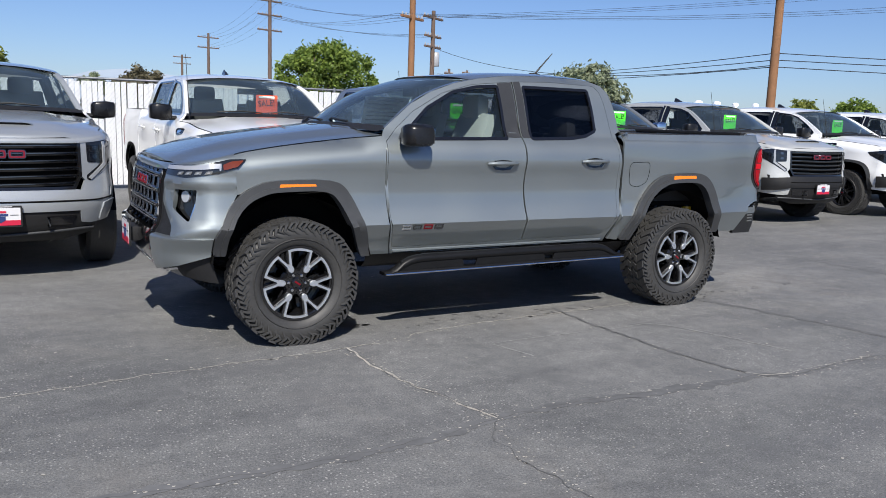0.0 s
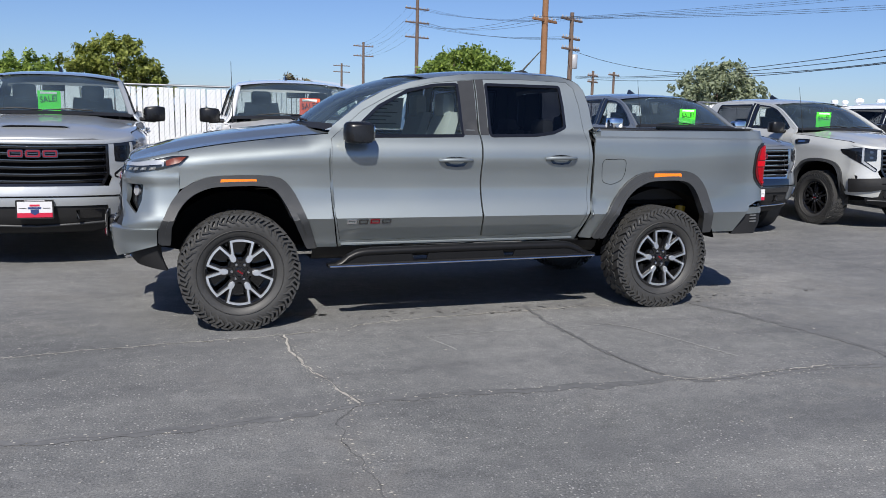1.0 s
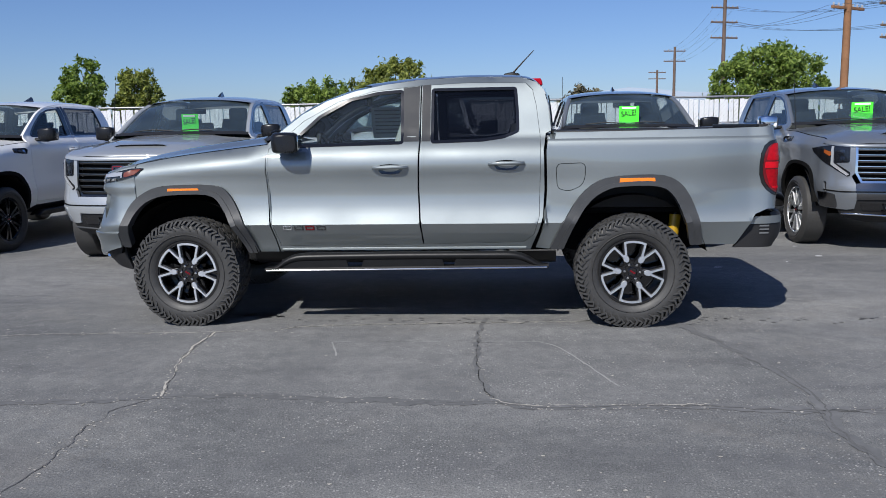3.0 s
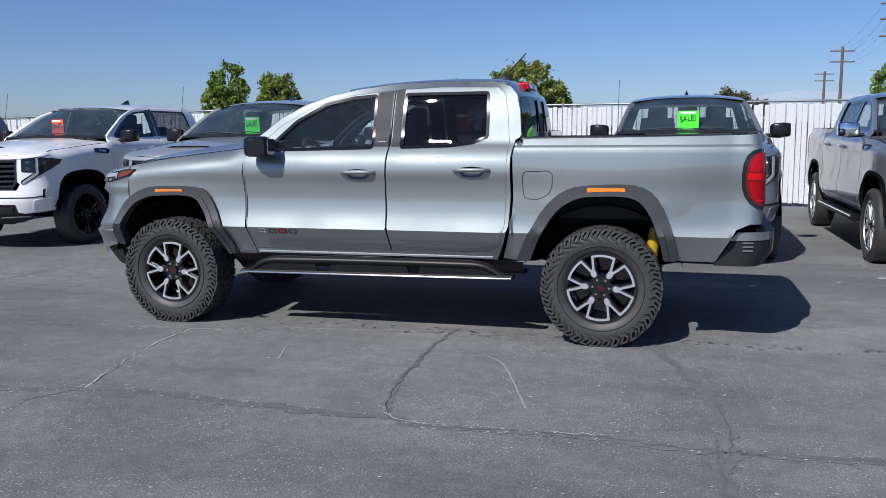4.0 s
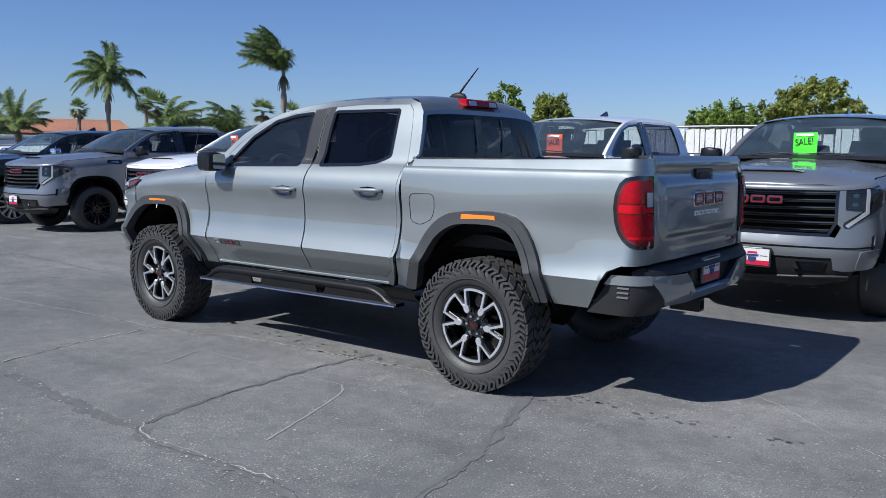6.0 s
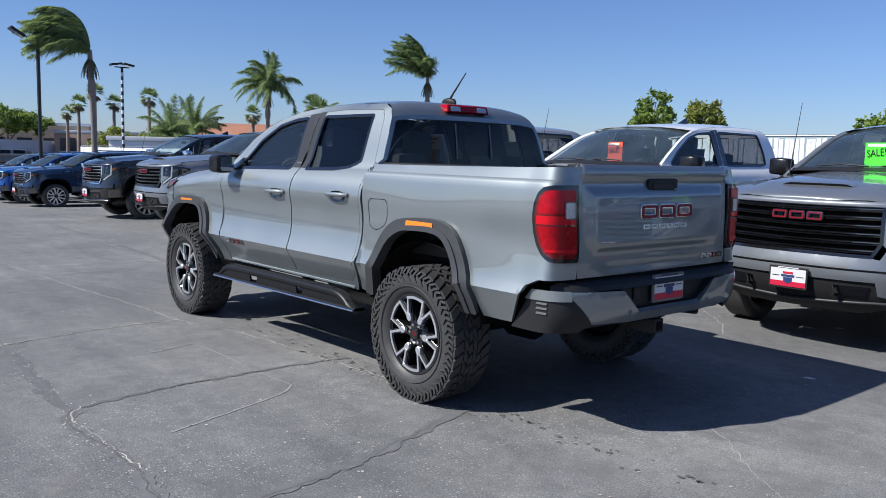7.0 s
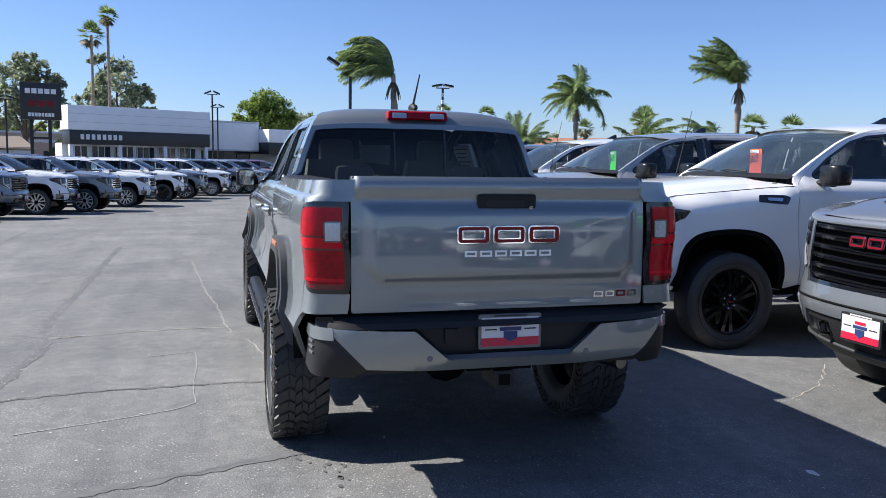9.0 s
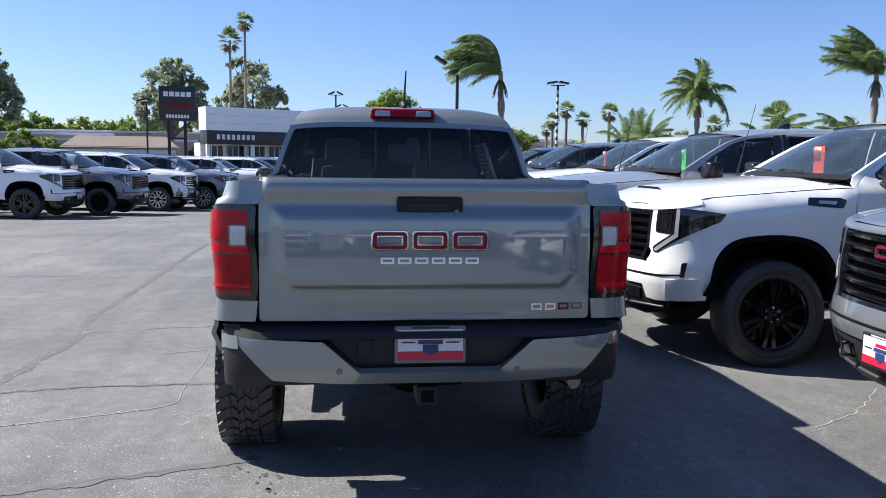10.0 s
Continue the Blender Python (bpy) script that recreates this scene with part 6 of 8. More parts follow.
        stp = rounded([(-1.25, 0.40), (-1.12, 0.455), (1.05, 0.455), (1.18, 0.40), (1.10, 0.385), (-1.18, 0.385)], 0.01, 2)
        sb = prism("side_step", stp, lambda a, b, d: (a, s * (1.04 - d), b), 0.14, STEPB, car, 0.01)
        if trim == "chrome":
            tube("step_trim", [(-1.15, s * 1.042, 0.44), (1.08, s * 1.042, 0.44)], 0.012, CHROME, sb, 6)
        rows = []
        for y, sx, sz, ox in ((0.97, 0.03, 0.045, 0.0), (0.985, 0.06, 0.070, 0.0), (1.01, 0.075, 0.080, 0.0), (1.12, 0.085, 0.090, 0.010), (1.19, 0.075, 0.082, 0.018), (1.205, 0.055, 0.068, 0.024)):
            rows.append([(-0.98 + ox + sx * math.copysign(abs(math.cos(a)) ** 0.32, math.cos(a)), s * y, 1.465 + sz * math.copysign(abs(math.sin(a)) ** 0.32, math.sin(a))) for a in np.linspace(0, 2 * math.pi, 17)[:-1]])
        mir = loft("door_mirror", rows, CHROME if trim == "chrome" else MIRB, car, close=True, caps=True, sharp=50)
        prism("mirror_pane", rounded([(1.03, 1.395), (1.17, 1.40), (1.17, 1.525), (1.03, 1.535)], 0.02, 3), lambda a, b, d: (-0.886 - d, s * a, b), 0.01, MIRROR, mir)
        tube("mirror_arm", [(-0.98, s * 0.92, 1.40), (-0.98, s * 1.10, 1.39)], 0.035, PLASTIC, mir, 8, squash=0.7)
        # rear lamps
        ul = R.uy(0.80, "r")
        z0, z1 = (0.93, 1.40) if not wagon else (0.95, 1.45)
        skin("tail_lamp", [rounded([(2.76, z0 + 0.05), (2.80, z0), (ul, z0), (ul, z1), (2.80, z1), (2.75, z1 - 0.08)], 0.02, 3)], pl(0.006), REDD, car, step=0.05, lip=0.02, flip=fp)
    if not wagon:
        skin("tailgate", [[(R.q(-0.79, "r"), 0.86), (R.q(0.79, "r"), 0.86), (R.q(0.79, "r"), 1.485), (R.q(-0.79, "r"), 1.485)]], R.tail(-0.004), paint_mat, car, step=0.1, lip=0.05)
    else:
        skin("liftgate", [[(R.q(-0.86, "r"), 0.62), (R.q(0.86, "r"), 0.62), (R.q(0.86, "r"), 1.42), (R.q(-0.86, "r"), 1.42)]], R.tail(-0.004), paint_mat, car, step=0.1, lip=0.05)
        wq = rounded([(1.30, 1.47), (2.30, 1.49), (2.42, 1.55), (2.36, 1.82), (1.30, 1.855)], 0.03, 3)
        both("quarter_window", [wq], R, TINT, car, out=0.004, step=0.1, lip=0.008)
        both("rear_quarter", [[(1.24, 0.56), (1.33, 0.56), *[a for a in p["arch_r"] if a[1] > 0.52], (2.45, 0.56), (2.62, 0.60), (2.45, 1.12), (1.28, 1.12), (1.24, 1.0)]], R, paint_mat, car, step=0.07, lip=0.02)
        for s in (-1, 1):
            tube("roof_rack", [(-0.1, s * 0.62, 1.93), (0.1, s * 0.62, 1.98), (2.2, s * 0.60, 1.98), (2.4, s * 0.60, 1.93)], 0.02, bright, car, 6)
    box("rear_bumper", (2.90, -0.93, 0.55), (3.08, 0.93, 0.80), CHROME if trim == "chrome" else paint_mat, car, 0.05)
    tube("aerial", [(-1.30, 0.84, 1.36), (-1.22, 0.84, 1.72), (-1.13, 0.84, 2.10)], [0.008, 0.004, 0.003], PLASTIC, car, 5)
    # shark fin on the roof
    fx = p["rail"][3][0] - 0.25 if not wagon else 2.0
    zr = 1.965
    v = [(fx - 0.10, -0.028, zr - 0.014), (fx + 0.10, -0.035, zr - 0.02), (fx + 0.10, 0.035, zr - 0.02), (fx - 0.10, 0.028, zr - 0.014), (fx + 0.07, 0.0, zr + 0.07), (fx + 0.11, 0.0, zr + 0.065)]
    part("roof_fin", as_mesh("roof_fin", v, [(0, 1, 5, 4), (3, 4, 5, 2), (0, 4, 3), (1, 2, 5)], BLACKP, 50), None, car)
    return car


def repaint(car, swap):
    """Gives a copied vehicle other materials, part by part."""
    for o in car.children_recursive:
        if o.type == "MESH":
            for s in o.material_slots:
                if s.material in swap:
                    to = swap[s.material]
                    s.link = "OBJECT"
                    s.material = to
    return car

# ---- the row of parked pickups ----
def row_pose(x, y_front, turn=0.0):
    """A vehicle whose front bumper faces -y at y_front."""
    return pose(x, y_front + 2.87, gz(x), 0, 0, 90 + turn)


def sign_card(x, y, z, mat, label, turn=0.0):
    """A paper sale sign behind a windscreen."""
    t = thing("sale_sign", pose(x, y, z, 0, 0, turn), label, "sign", "sale signs in windscreens")
    rows = [[(-0.125 + 0.25 * i / 4, -0.004 - 0.012 * math.sin(math.pi * i / 4) - 0.010 * (zz - 0.5) ** 2, zz * 0.245 - 0.122) for i in range(5)] for zz in (0, 0.5, 1)]
    rows2 = [[(a, b + 0.003, c) for a, b, c in r] for r in rows]
    v, f = [p for r in rows + rows2 for p in r], []
    for i in range(2):
        for j in range(4):
            a = i * 5 + j
            f += [(a, a + 1, a + 6, a + 5), (a + 15, a + 20, a + 21, a + 16)]
    part("card", as_mesh("card", v, f, mat, 60), None, t)
    cu = bpy.data.curves.new("lettering", "FONT")
    cu.body, cu.size, cu.align_x, cu.extrude = "SALE!", 0.088, "CENTER", 0.0008
    tmp = bpy.data.objects.new("lettering", cu)
    scene.collection.objects.link(tmp)
    me = bpy.data.meshes.new_from_object(tmp.evaluated_get(bpy.context.evaluated_depsgraph_get()))
    bpy.data.objects.remove(tmp)
    me.materials.clear()
    me.materials.append(INK)
    o = part("lettering", me, None, t)
    o.matrix_basis = pose(0, -0.021, 0.0, 90, -6, 0) @ Matrix.Diagonal((0.92, 1.1, 1, 1))
    box("header_strip", (-0.09, -0.0215, 0.088), (0.09, -0.0195, 0.112), PAPER, t, 0)
    return t


steel = fullsize("pickup_truck", row_pose(-3.41, 1.60, 1.8), "pale steel-grey full-size pickup with a black grille and black mirrors", STEEL, KIT_BLK)
white = copy_thing(steel, row_pose(-0.58, 1.81))
repaint(white, {STEEL: WHITE})
tagged(white, "white full-size pickup with a black grille and black wheels")
grey = copy_thing(steel, row_pose(2.31, 2.38))
repaint(grey, {STEEL: GREYD})
tagged(grey, "mid-grey full-size pickup with a black grille, parked facing the lane")
chrome_truck = fullsize("pickup_truck", row_pose(5.25, 2.38), "grey full-size pickup with chrome grille, mirrors and bumper", GREYD, KIT_BRT, "chrome", trim="chrome")
pale = fullsize("pickup_truck", row_pose(8.3, 2.55), "pale grey off-road pickup with black flares and knobbly tyres", MOON, KIT_OFF, flares=True)
white_far = copy_thing(pale, row_pose(11.3, 2.6))
repaint(white_far, {MOON: WHITE})
tagged(white_far, "white off-road pickup with black flares and knobbly tyres")
white_last = copy_thing(steel, row_pose(14.5, 2.8))
repaint(white_last, {STEEL: WHITE})
tagged(white_last, "white full-size pickup with a black grille and black wheels")
white_two = copy_thing(steel, row_pose(-6.56, 1.93))
repaint(white_two, {STEEL: WHITE})
tagged(white_two, "white full-size pickup with a black grille and black wheels")
dark_one = copy_thing(steel, row_pose(-10.4, 1.82))
repaint(dark_one, {STEEL: GREYD})
tagged(dark_one, "mid-grey full-size pickup with a black grille and black wheels")
black_one = copy_thing(chrome_truck, row_pose(-13.5, 1.75))
repaint(black_one, {GREYD: BLACKP})
tagged(black_one, "black full-size pickup with chrome grille and bumper")

for x, y, z, mt, lb in ((-3.42, 3.70, 1.575, SIGNG, "bright green paper sale sign behind a windscreen"), (-0.47, 3.66, 1.57, SIGNR, "orange paper sale sign behind a windscreen"), (2.31, 3.93, 1.58, SIGNG, "bright green paper sale sign behind a windscreen"), (5.25, 4.05, 1.58, SIGNG, "bright green paper sale sign behind a windscreen"), (8.07, 4.38, 1.60, SIGNG, "bright green paper sale sign behind a windscreen"), (11.25, 4.55, 1.60, SIGNG, "bright green paper sale sign behind a windscreen"), (-6.61, 3.73, 1.58, SIGNR, "orange paper sale sign behind a windscreen")):
    sign_card(x, y, z, mt, lb, -12)

# ---- the second row, seen beyond the lane ----
UNSEEN = {"seat", "axle", "differential", "chassis", "front_chassis", "frame_rail", "steering_wheel", "wiper", "tow_hook", "mirror_inside", "cabin_floor", "bed_floor", "hub_cap"}


def far_copy(src, m):
    """A copy for the far rows, without the small parts that lie hidden in or under it."""
    car = copy_thing(src, m)
    for o in list(car.children):
        if o.name.split(".")[0] in UNSEEN:
            for c in list(o.children_recursive):
                bpy.data.objects.remove(c)
            bpy.data.objects.remove(o)
    for o in list(car.children_recursive):
        if o.name.split(".")[0] in ("cap_badge", "lug_nut", "hub_cap", "text_bar", "plate_bar", "frame_bar"):
            bpy.data.objects.remove(o)
    return car


wagon = fullsize("suv", pose(-18.0, -5.4, 0), "white full-size wagon with bright wheels in a parked row", WHITE, KIT_BRT, "chrome", wagon=True, trim="chrome", category="suv", group="second row of parked vehicles")


def far_pose(wx, wy, yaw=-97):
    """A place in the second row, by where the right front wheel stands."""
    off = pose(0, 0, 0, 0, 0, yaw) @ Vector((-1.87, 0.95, 0))
    return pose(wx - off.x, wy - off.y, gz(wx - 0.5), 0, 0, yaw)


wagon.matrix_world = far_pose(-22.4, -6.65)
ROW = [
    (-16.55, -8.75, steel, {STEEL: WHITE}, "white full-size pickup with black wheels in a parked row"),
    (-18.75, -7.5, steel, {STEEL: GREYD}, "mid-grey full-size pickup with black wheels in a parked row"),
    (-24.5, -5.52, wagon, {WHITE: GREYD}, "grey full-size wagon with bright wheels in a parked row"),
    (-28.9, -4.6, wagon, {}, ""),
    (-33.7, -3.45, wagon, {ALLOY: GLOSSB}, "white full-size wagon with black wheels in a parked row"),
    (-36.3, -2.55, wagon, {WHITE: GREYD}, "grey full-size wagon with bright wheels in a parked row"),
    (-39.8, -1.3, wagon, {}, ""),
    (-42.7, 0.0, wagon, {WHITE: GRAPH}, "dark grey full-size wagon in a parked row"),
    (-44.6, 0.9, wagon, {WHITE: STEEL}, "steel-grey full-size wagon with bright wheels in a parked row"),
    (-47.0, 2.1, wagon, {WHITE: GREYD}, "grey full-size wagon with bright wheels in a parked row"),
    (-52.5, 3.6, wagon, {WHITE: MAROON}, "dark red wagon at the end of a parked row"),
]
for wx, wy, src, swap, lb in ROW:
    c = far_copy(src, far_pose(wx, wy))
    repaint(c, swap)
    tagged(c, lb, group="second row of parked vehicles")
# a further row behind it, of which the roofs show
for wx, wy, swap, lb in ((-26.0, -15.0, {WHITE: GREYD}, "grey full-size wagon in the row behind"), (-30.5, -13.6, {}, "white full-size wagon in the row behind"), (-35.0, -12.4, {WHITE: GRAPH}, "dark grey full-size wagon in the row behind"), (-40.0, -11.0, {}, "white full-size wagon in the row behind"), (-45.0, -9.6, {WHITE: STEEL}, "steel-grey full-size wagon in the row behind")):
    c = far_copy(wagon, far_pose(wx, wy, 80))
    repaint(c, swap)
    tagged(c, lb, group="third row of parked vehicles")

# a row across the lane, mirrored in the tailgate
for y, src, swap, lb in ((-6.3, steel, {STEEL: GRAPH}, "dark grey full-size pickup facing the lane"), (-3.1, steel, {STEEL: WHITE}, "white full-size pickup facing the lane"), (0.1, wagon, {}, "white full-size wagon facing the lane"), (3.2, steel, {STEEL: GREYD}, "mid-grey full-size pickup facing the lane"), (6.3, wagon, {WHITE: BLACKP}, "black full-size wagon facing the lane")):
    c = far_copy(src, pose(22.5, y, 0))
    repaint(c, swap)
    tagged(c, lb, group="parked vehicles across the lane")

# blue wagons at the end of the first row
for x, y, mt, lb in ((-20.3, 1.48, NAVY, "dark blue wagon with bright wheels beside a black pickup"), (-23.4, 1.45, BLUE, "bright blue wagon in a parked row"), (-26.4, 1.35, NAVY, "dark blue wagon in a parked row")):
    c = far_copy(wagon, row_pose(x, y))
    c.scale = (0.86, 0.93, 0.83)
    repaint(c, {WHITE: mt})
    tagged(c, lb, group="row of parked vehicles")

# ---- fence ----
FENCE_Y, FENCE_H = 10.3, 2.0
SLAT = simple("white_slat", (0.72, 0.73, 0.74), 0.55, grain=0.06, scale=6)
GALV = simple("galvanised_steel", (0.34, 0.35, 0.36), 0.45, metal=0.8, grain=0.1)


def build_fence():
    t = thing("fence", pose(0, FENCE_Y, 0), "chain-link fence filled with white upright slats", "fence")
    slat = bm_lists(box_mesh((-0.043, -0.006, 0.06), (0.043, 0.006, FENCE_H - 0.06), 0.004, 1))
    me = as_mesh("slat", *slat, SLAT, 30)
    far = []
    i = 0
    x = -42.0
    rnd = random.Random(4)
    while x < 48:
        if -13.5 < x < 14.5:
            o = part("slat", me, None, t)
            o.matrix_basis = pose(x, 0, gz(x) + rnd.uniform(-0.012, 0.012), 0, rnd.uniform(-0.5, 0.5), rnd.uniform(-4, 4))
        else:
            m = pose(x, 0, gz(x) + rnd.uniform(-0.012, 0.012), 0, rnd.uniform(-0.5, 0.5), rnd.uniform(-4, 4))
            far.append(([m @ v for v in slat[0]], slat[1]))
        x += 0.098
    tagged(part("far_slats", as_mesh("far_slats", *join(*far), SLAT, 30), None, t), kind="stuff")
    for x in np.arange(-42, 48.1, 3.0):
        tube("post", [(x, 0.05, gz(x)), (x, 0.05, gz(x) + FENCE_H + 0.04)], 0.03, GALV, t, 8)
    tube("top_rail", [(x, 0.05, FENCE_H + gz(x)) for x in (-42, -36, -30, -24, -18, -12, -8, 48)], 0.021, GALV, t, 8)
    # the woven wire before the slats
    wires = []
    for s in (-1, 1):
        for x in np.arange(-16, 16, 0.075):
            a, b = Vector((x, -0.012 * s - 0.006, 0.03)), Vector((x + s * FENCE_H * 0.8, -0.012 * s - 0.006, FENCE_H))
            d = Vector((0.0022, 0, 0))
            e = Vector((0, -0.003, 0.0))
            wires.append(([a - d, a + d, a + e, b - d, b + d, b + e], [(0, 3, 5, 2), (2, 5, 4, 1), (0, 1, 4, 3)]))
    tagged(part("woven_wire", as_mesh("woven_wire", *join(*wires), GALV, 0), None, t), kind="stuff")


build_fence()

# ---- poles, wires and lamps ----
WOODP = simple("pole_wood", (0.23, 0.115, 0.055), 0.85, grain=0.35, scale=25, bump=0.4)
WOODG = simple("pole_wood_grey", (0.13, 0.09, 0.07), 0.9, grain=0.3, scale=25)
CABLE = simple("cable", (0.02, 0.02, 0.022), 0.6)
PORC = simple("insulator", (0.35, 0.36, 0.38), 0.3)
POLEP = simple("lamp_post_paint", (0.012, 0.012, 0.013), 0.45)
STRIPE = simple("post_white_band", (0.7, 0.7, 0.7), 0.5)


def utility_pole(x, y, h, arms, r=0.17, yaw=0.0, mat=None, tank=None, label="brown wooden utility pole with cross-arms"):
    t = thing("utility_pole", pose(x, y, 0, 0, 0, yaw), label, "utility pole", "utility poles along the street")
    tube("shaft", [(0, 0, -0.5), (0, 0, h * 0.5), (0, 0, h)], [r, r * 0.88, r * 0.72], mat or WOODP, t, 10)
    for z, w in arms:
        a = box("cross_arm", (-w / 2, -0.07, z - 0.06), (w / 2, 0.07, z + 0.06), mat or WOODP, t, 0.01)
        for k in (-0.46, -0.3, -0.15, 0.15, 0.3, 0.46):
            tube("insulator", [(w * k, 0, z + 0.06), (w * k, 0, z + 0.12), (w * k, 0, z + 0.2)], [0.03, 0.055, 0.03], PORC, a, 6)
    if tank:
        tube("transformer", [(0.28, -0.1, tank - 0.45), (0.28, -0.1, tank - 0.4), (0.28, -0.1, tank + 0.4), (0.28, -0.1, tank + 0.45)], [0.2, 0.24, 0.24, 0.18], PORC, t, 12)
    return t


def wire(a, b, sag, r=0.012, label="black overhead cable sagging between poles"):
    pts = []
    for i in range(17):
        k = i / 16
        p = Vector(a).lerp(Vector(b), k)
        p.z -= sag * 4 * k * (1 - k)
        pts.append(p)
    t = tube("overhead_cable", pts, r, CABLE, None, 4)
    return tagged(t, label, "cable", "overhead cables")


POLE_A, POLE_C, POLE_P = (16.2, 33.2), (21.9, 41.6), (19.0, 66.8)
utility_pole(*POLE_A, 10.5, [(6.55, 2.3)], 0.19, 35)
utility_pole(*POLE_C, 8.2, [(7.75, 2.6), (6.6, 2.2), (5.95, 2.2)], 0.17, 35, WOODG, 5.2)
utility_pole(*POLE_P, 12.2, [(11.1, 2.6), (9.9, 2.6), (8.6, 2.6)], 0.2, 20, WOODG)
utility_pole(20.7, 97, 10.6, [(10.1, 2.8), (8.9, 2.8)], 0.2, 15, WOODG)
utility_pole(24.5, 131, 10.0, [(9.6, 3.0), (8.6, 3.0)], 0.22, 15, WOODG)
utility_pole(31.1, 55.8, 5.6, [(5.2, 2.0), (4.7, 2.0)], 0.15, 40, WOODG)
utility_pole(37.5, 63.7, 6.1, [(5.8, 2.6)], 0.15, 40, WOODG)
utility_pole(17.4, 11.3, 9.5, [(8.6, 2.2), (5.45, 0.9)], 0.145, 20)
for k in (-0.9, 0.0, 0.9):
    for z0, z1 in ((11.2, 7.85), (9.95, 6.65)):
        wire((19.0 + k, 66.8, z0), (21.9 + k * 0.9, 41.6 + k * 0.5, z1), 0.5, 0.008)
        wire((19.0 + k, 66.8, z0), (20.7 + k, 97, z0 - 1), 0.6, 0.008)
    wire((21.9 + k * 0.9, 41.6, 7.85), (60 + k, 6, 12.5), 0.9, 0.008)
    wire((16.2 + k, 33.2, 6.7), (50 + k, 12, 9.5), 0.8, 0.008)
    wire((16.2 + k, 33.2, 6.7), (19.0 + k, 66.8, 9.9), 0.6, 0.008)
for z, s in ((3.75, 0.35), (3.55, 0.3), (3.35, 0.35)):
    wire((17.35, 11.25, z), (22.5, 42, 3.2 + z * 0.3), s, 0.012)
    wire((17.35, 11.25, z), (46, -6.0, z + 0.4), s, 0.012)
wire((21.5, 41, 5.9), (17.35, 11.25, 3.4), 0.9, 0.012)


def lamp_post(x, y, h, heads, stripes=False, label="black parking-lot lamp post with angled floodlights"):
    t = thing("lamp_post", pose(x, y, 0, 0, 0, 90), label, "lamp post", "lamp posts of the lot")
    tube("post", [(0, 0, gz(x)), (0, 0, h)], 0.06, POLEP, t, 10)
    tube("base", [(0, 0, gz(x)), (0, 0, gz(x) + 0.5)], 0.22, STRIPE if stripes else POLEP, t, 12)
    if stripes:
        for z in np.arange(0.6, h - 0.1, 0.36):
            tube("band", [(0, 0, z), (0, 0, z + 0.18)], 0.066, STRIPE, t, 10)
    tube("yoke", [(-0.35, 0, h), (0.35, 0, h)], 0.03, POLEP, t, 6)
    for dx, tilt in heads:
        hd = box("floodlight", (-0.25, -0.20, -0.05), (0.25, 0.20, 0.05), POLEP, t, 0.02)
        hd.matrix_basis = pose(dx, 0, h + 0.13, 0, tilt, 0)
        box("glass", (-0.22, -0.17, -0.056), (0.22, 0.17, -0.05), CLEARL, hd, 0)
    return t


lamp_post(-24.2, 3.65, 5.0, [(-0.62, 32), (0.28, -6), (0.12, 8)])
lamp_post(-35.4, 10.3, 5.35, [(-0.3, -10), (0.3, 10)], True, "lamp post wound with black and white bands")
lamp_post(-53.9, -1.2, 6.0, [(-0.3, -25), (0.3, 25)])
lamp_post(-62.0, -0.8, 5.6, [(-0.3, -25), (0.3, 25)])
lamp_post(-50.0, -13.4, 5.0, [(-0.3, -15), (0.3, 15)])

# ---- the dealership, its sign and the buildings behind ----
WALLW = simple("white_panel", (0.84, 0.85, 0.86), 0.55, grain=0.04, scale=1.5)
WALLG = simple("grey_render", (0.52, 0.55, 0.60), 0.8, grain=0.08, scale=2)
BAND = simple("black_panel", (0.016, 0.017, 0.02), 0.35, grain=0.1)
SIGNB = simple("sign_black", (0.02, 0.02, 0.022), 0.4)
PINK = simple("pink_render", (0.42, 0.30, 0.24), 0.9, grain=0.15, scale=1)
TAN = simple("tan_render", (0.40, 0.33, 0.25), 0.9, grain=0.15, scale=1)
TILE = simple("roof_tiles", (0.33, 0.15, 0.09), 0.9, grain=0.3, scale=4)
ROOFG = simple("grey_brown_roof", (0.20, 0.165, 0.14), 0.9, grain=0.25, scale=4)
LETTER = simple("sign_letters", (0.75, 0.75, 0.76), 0.4)
DARKGL = simple("dark_glass_front", (0.03, 0.035, 0.045), 0.1)


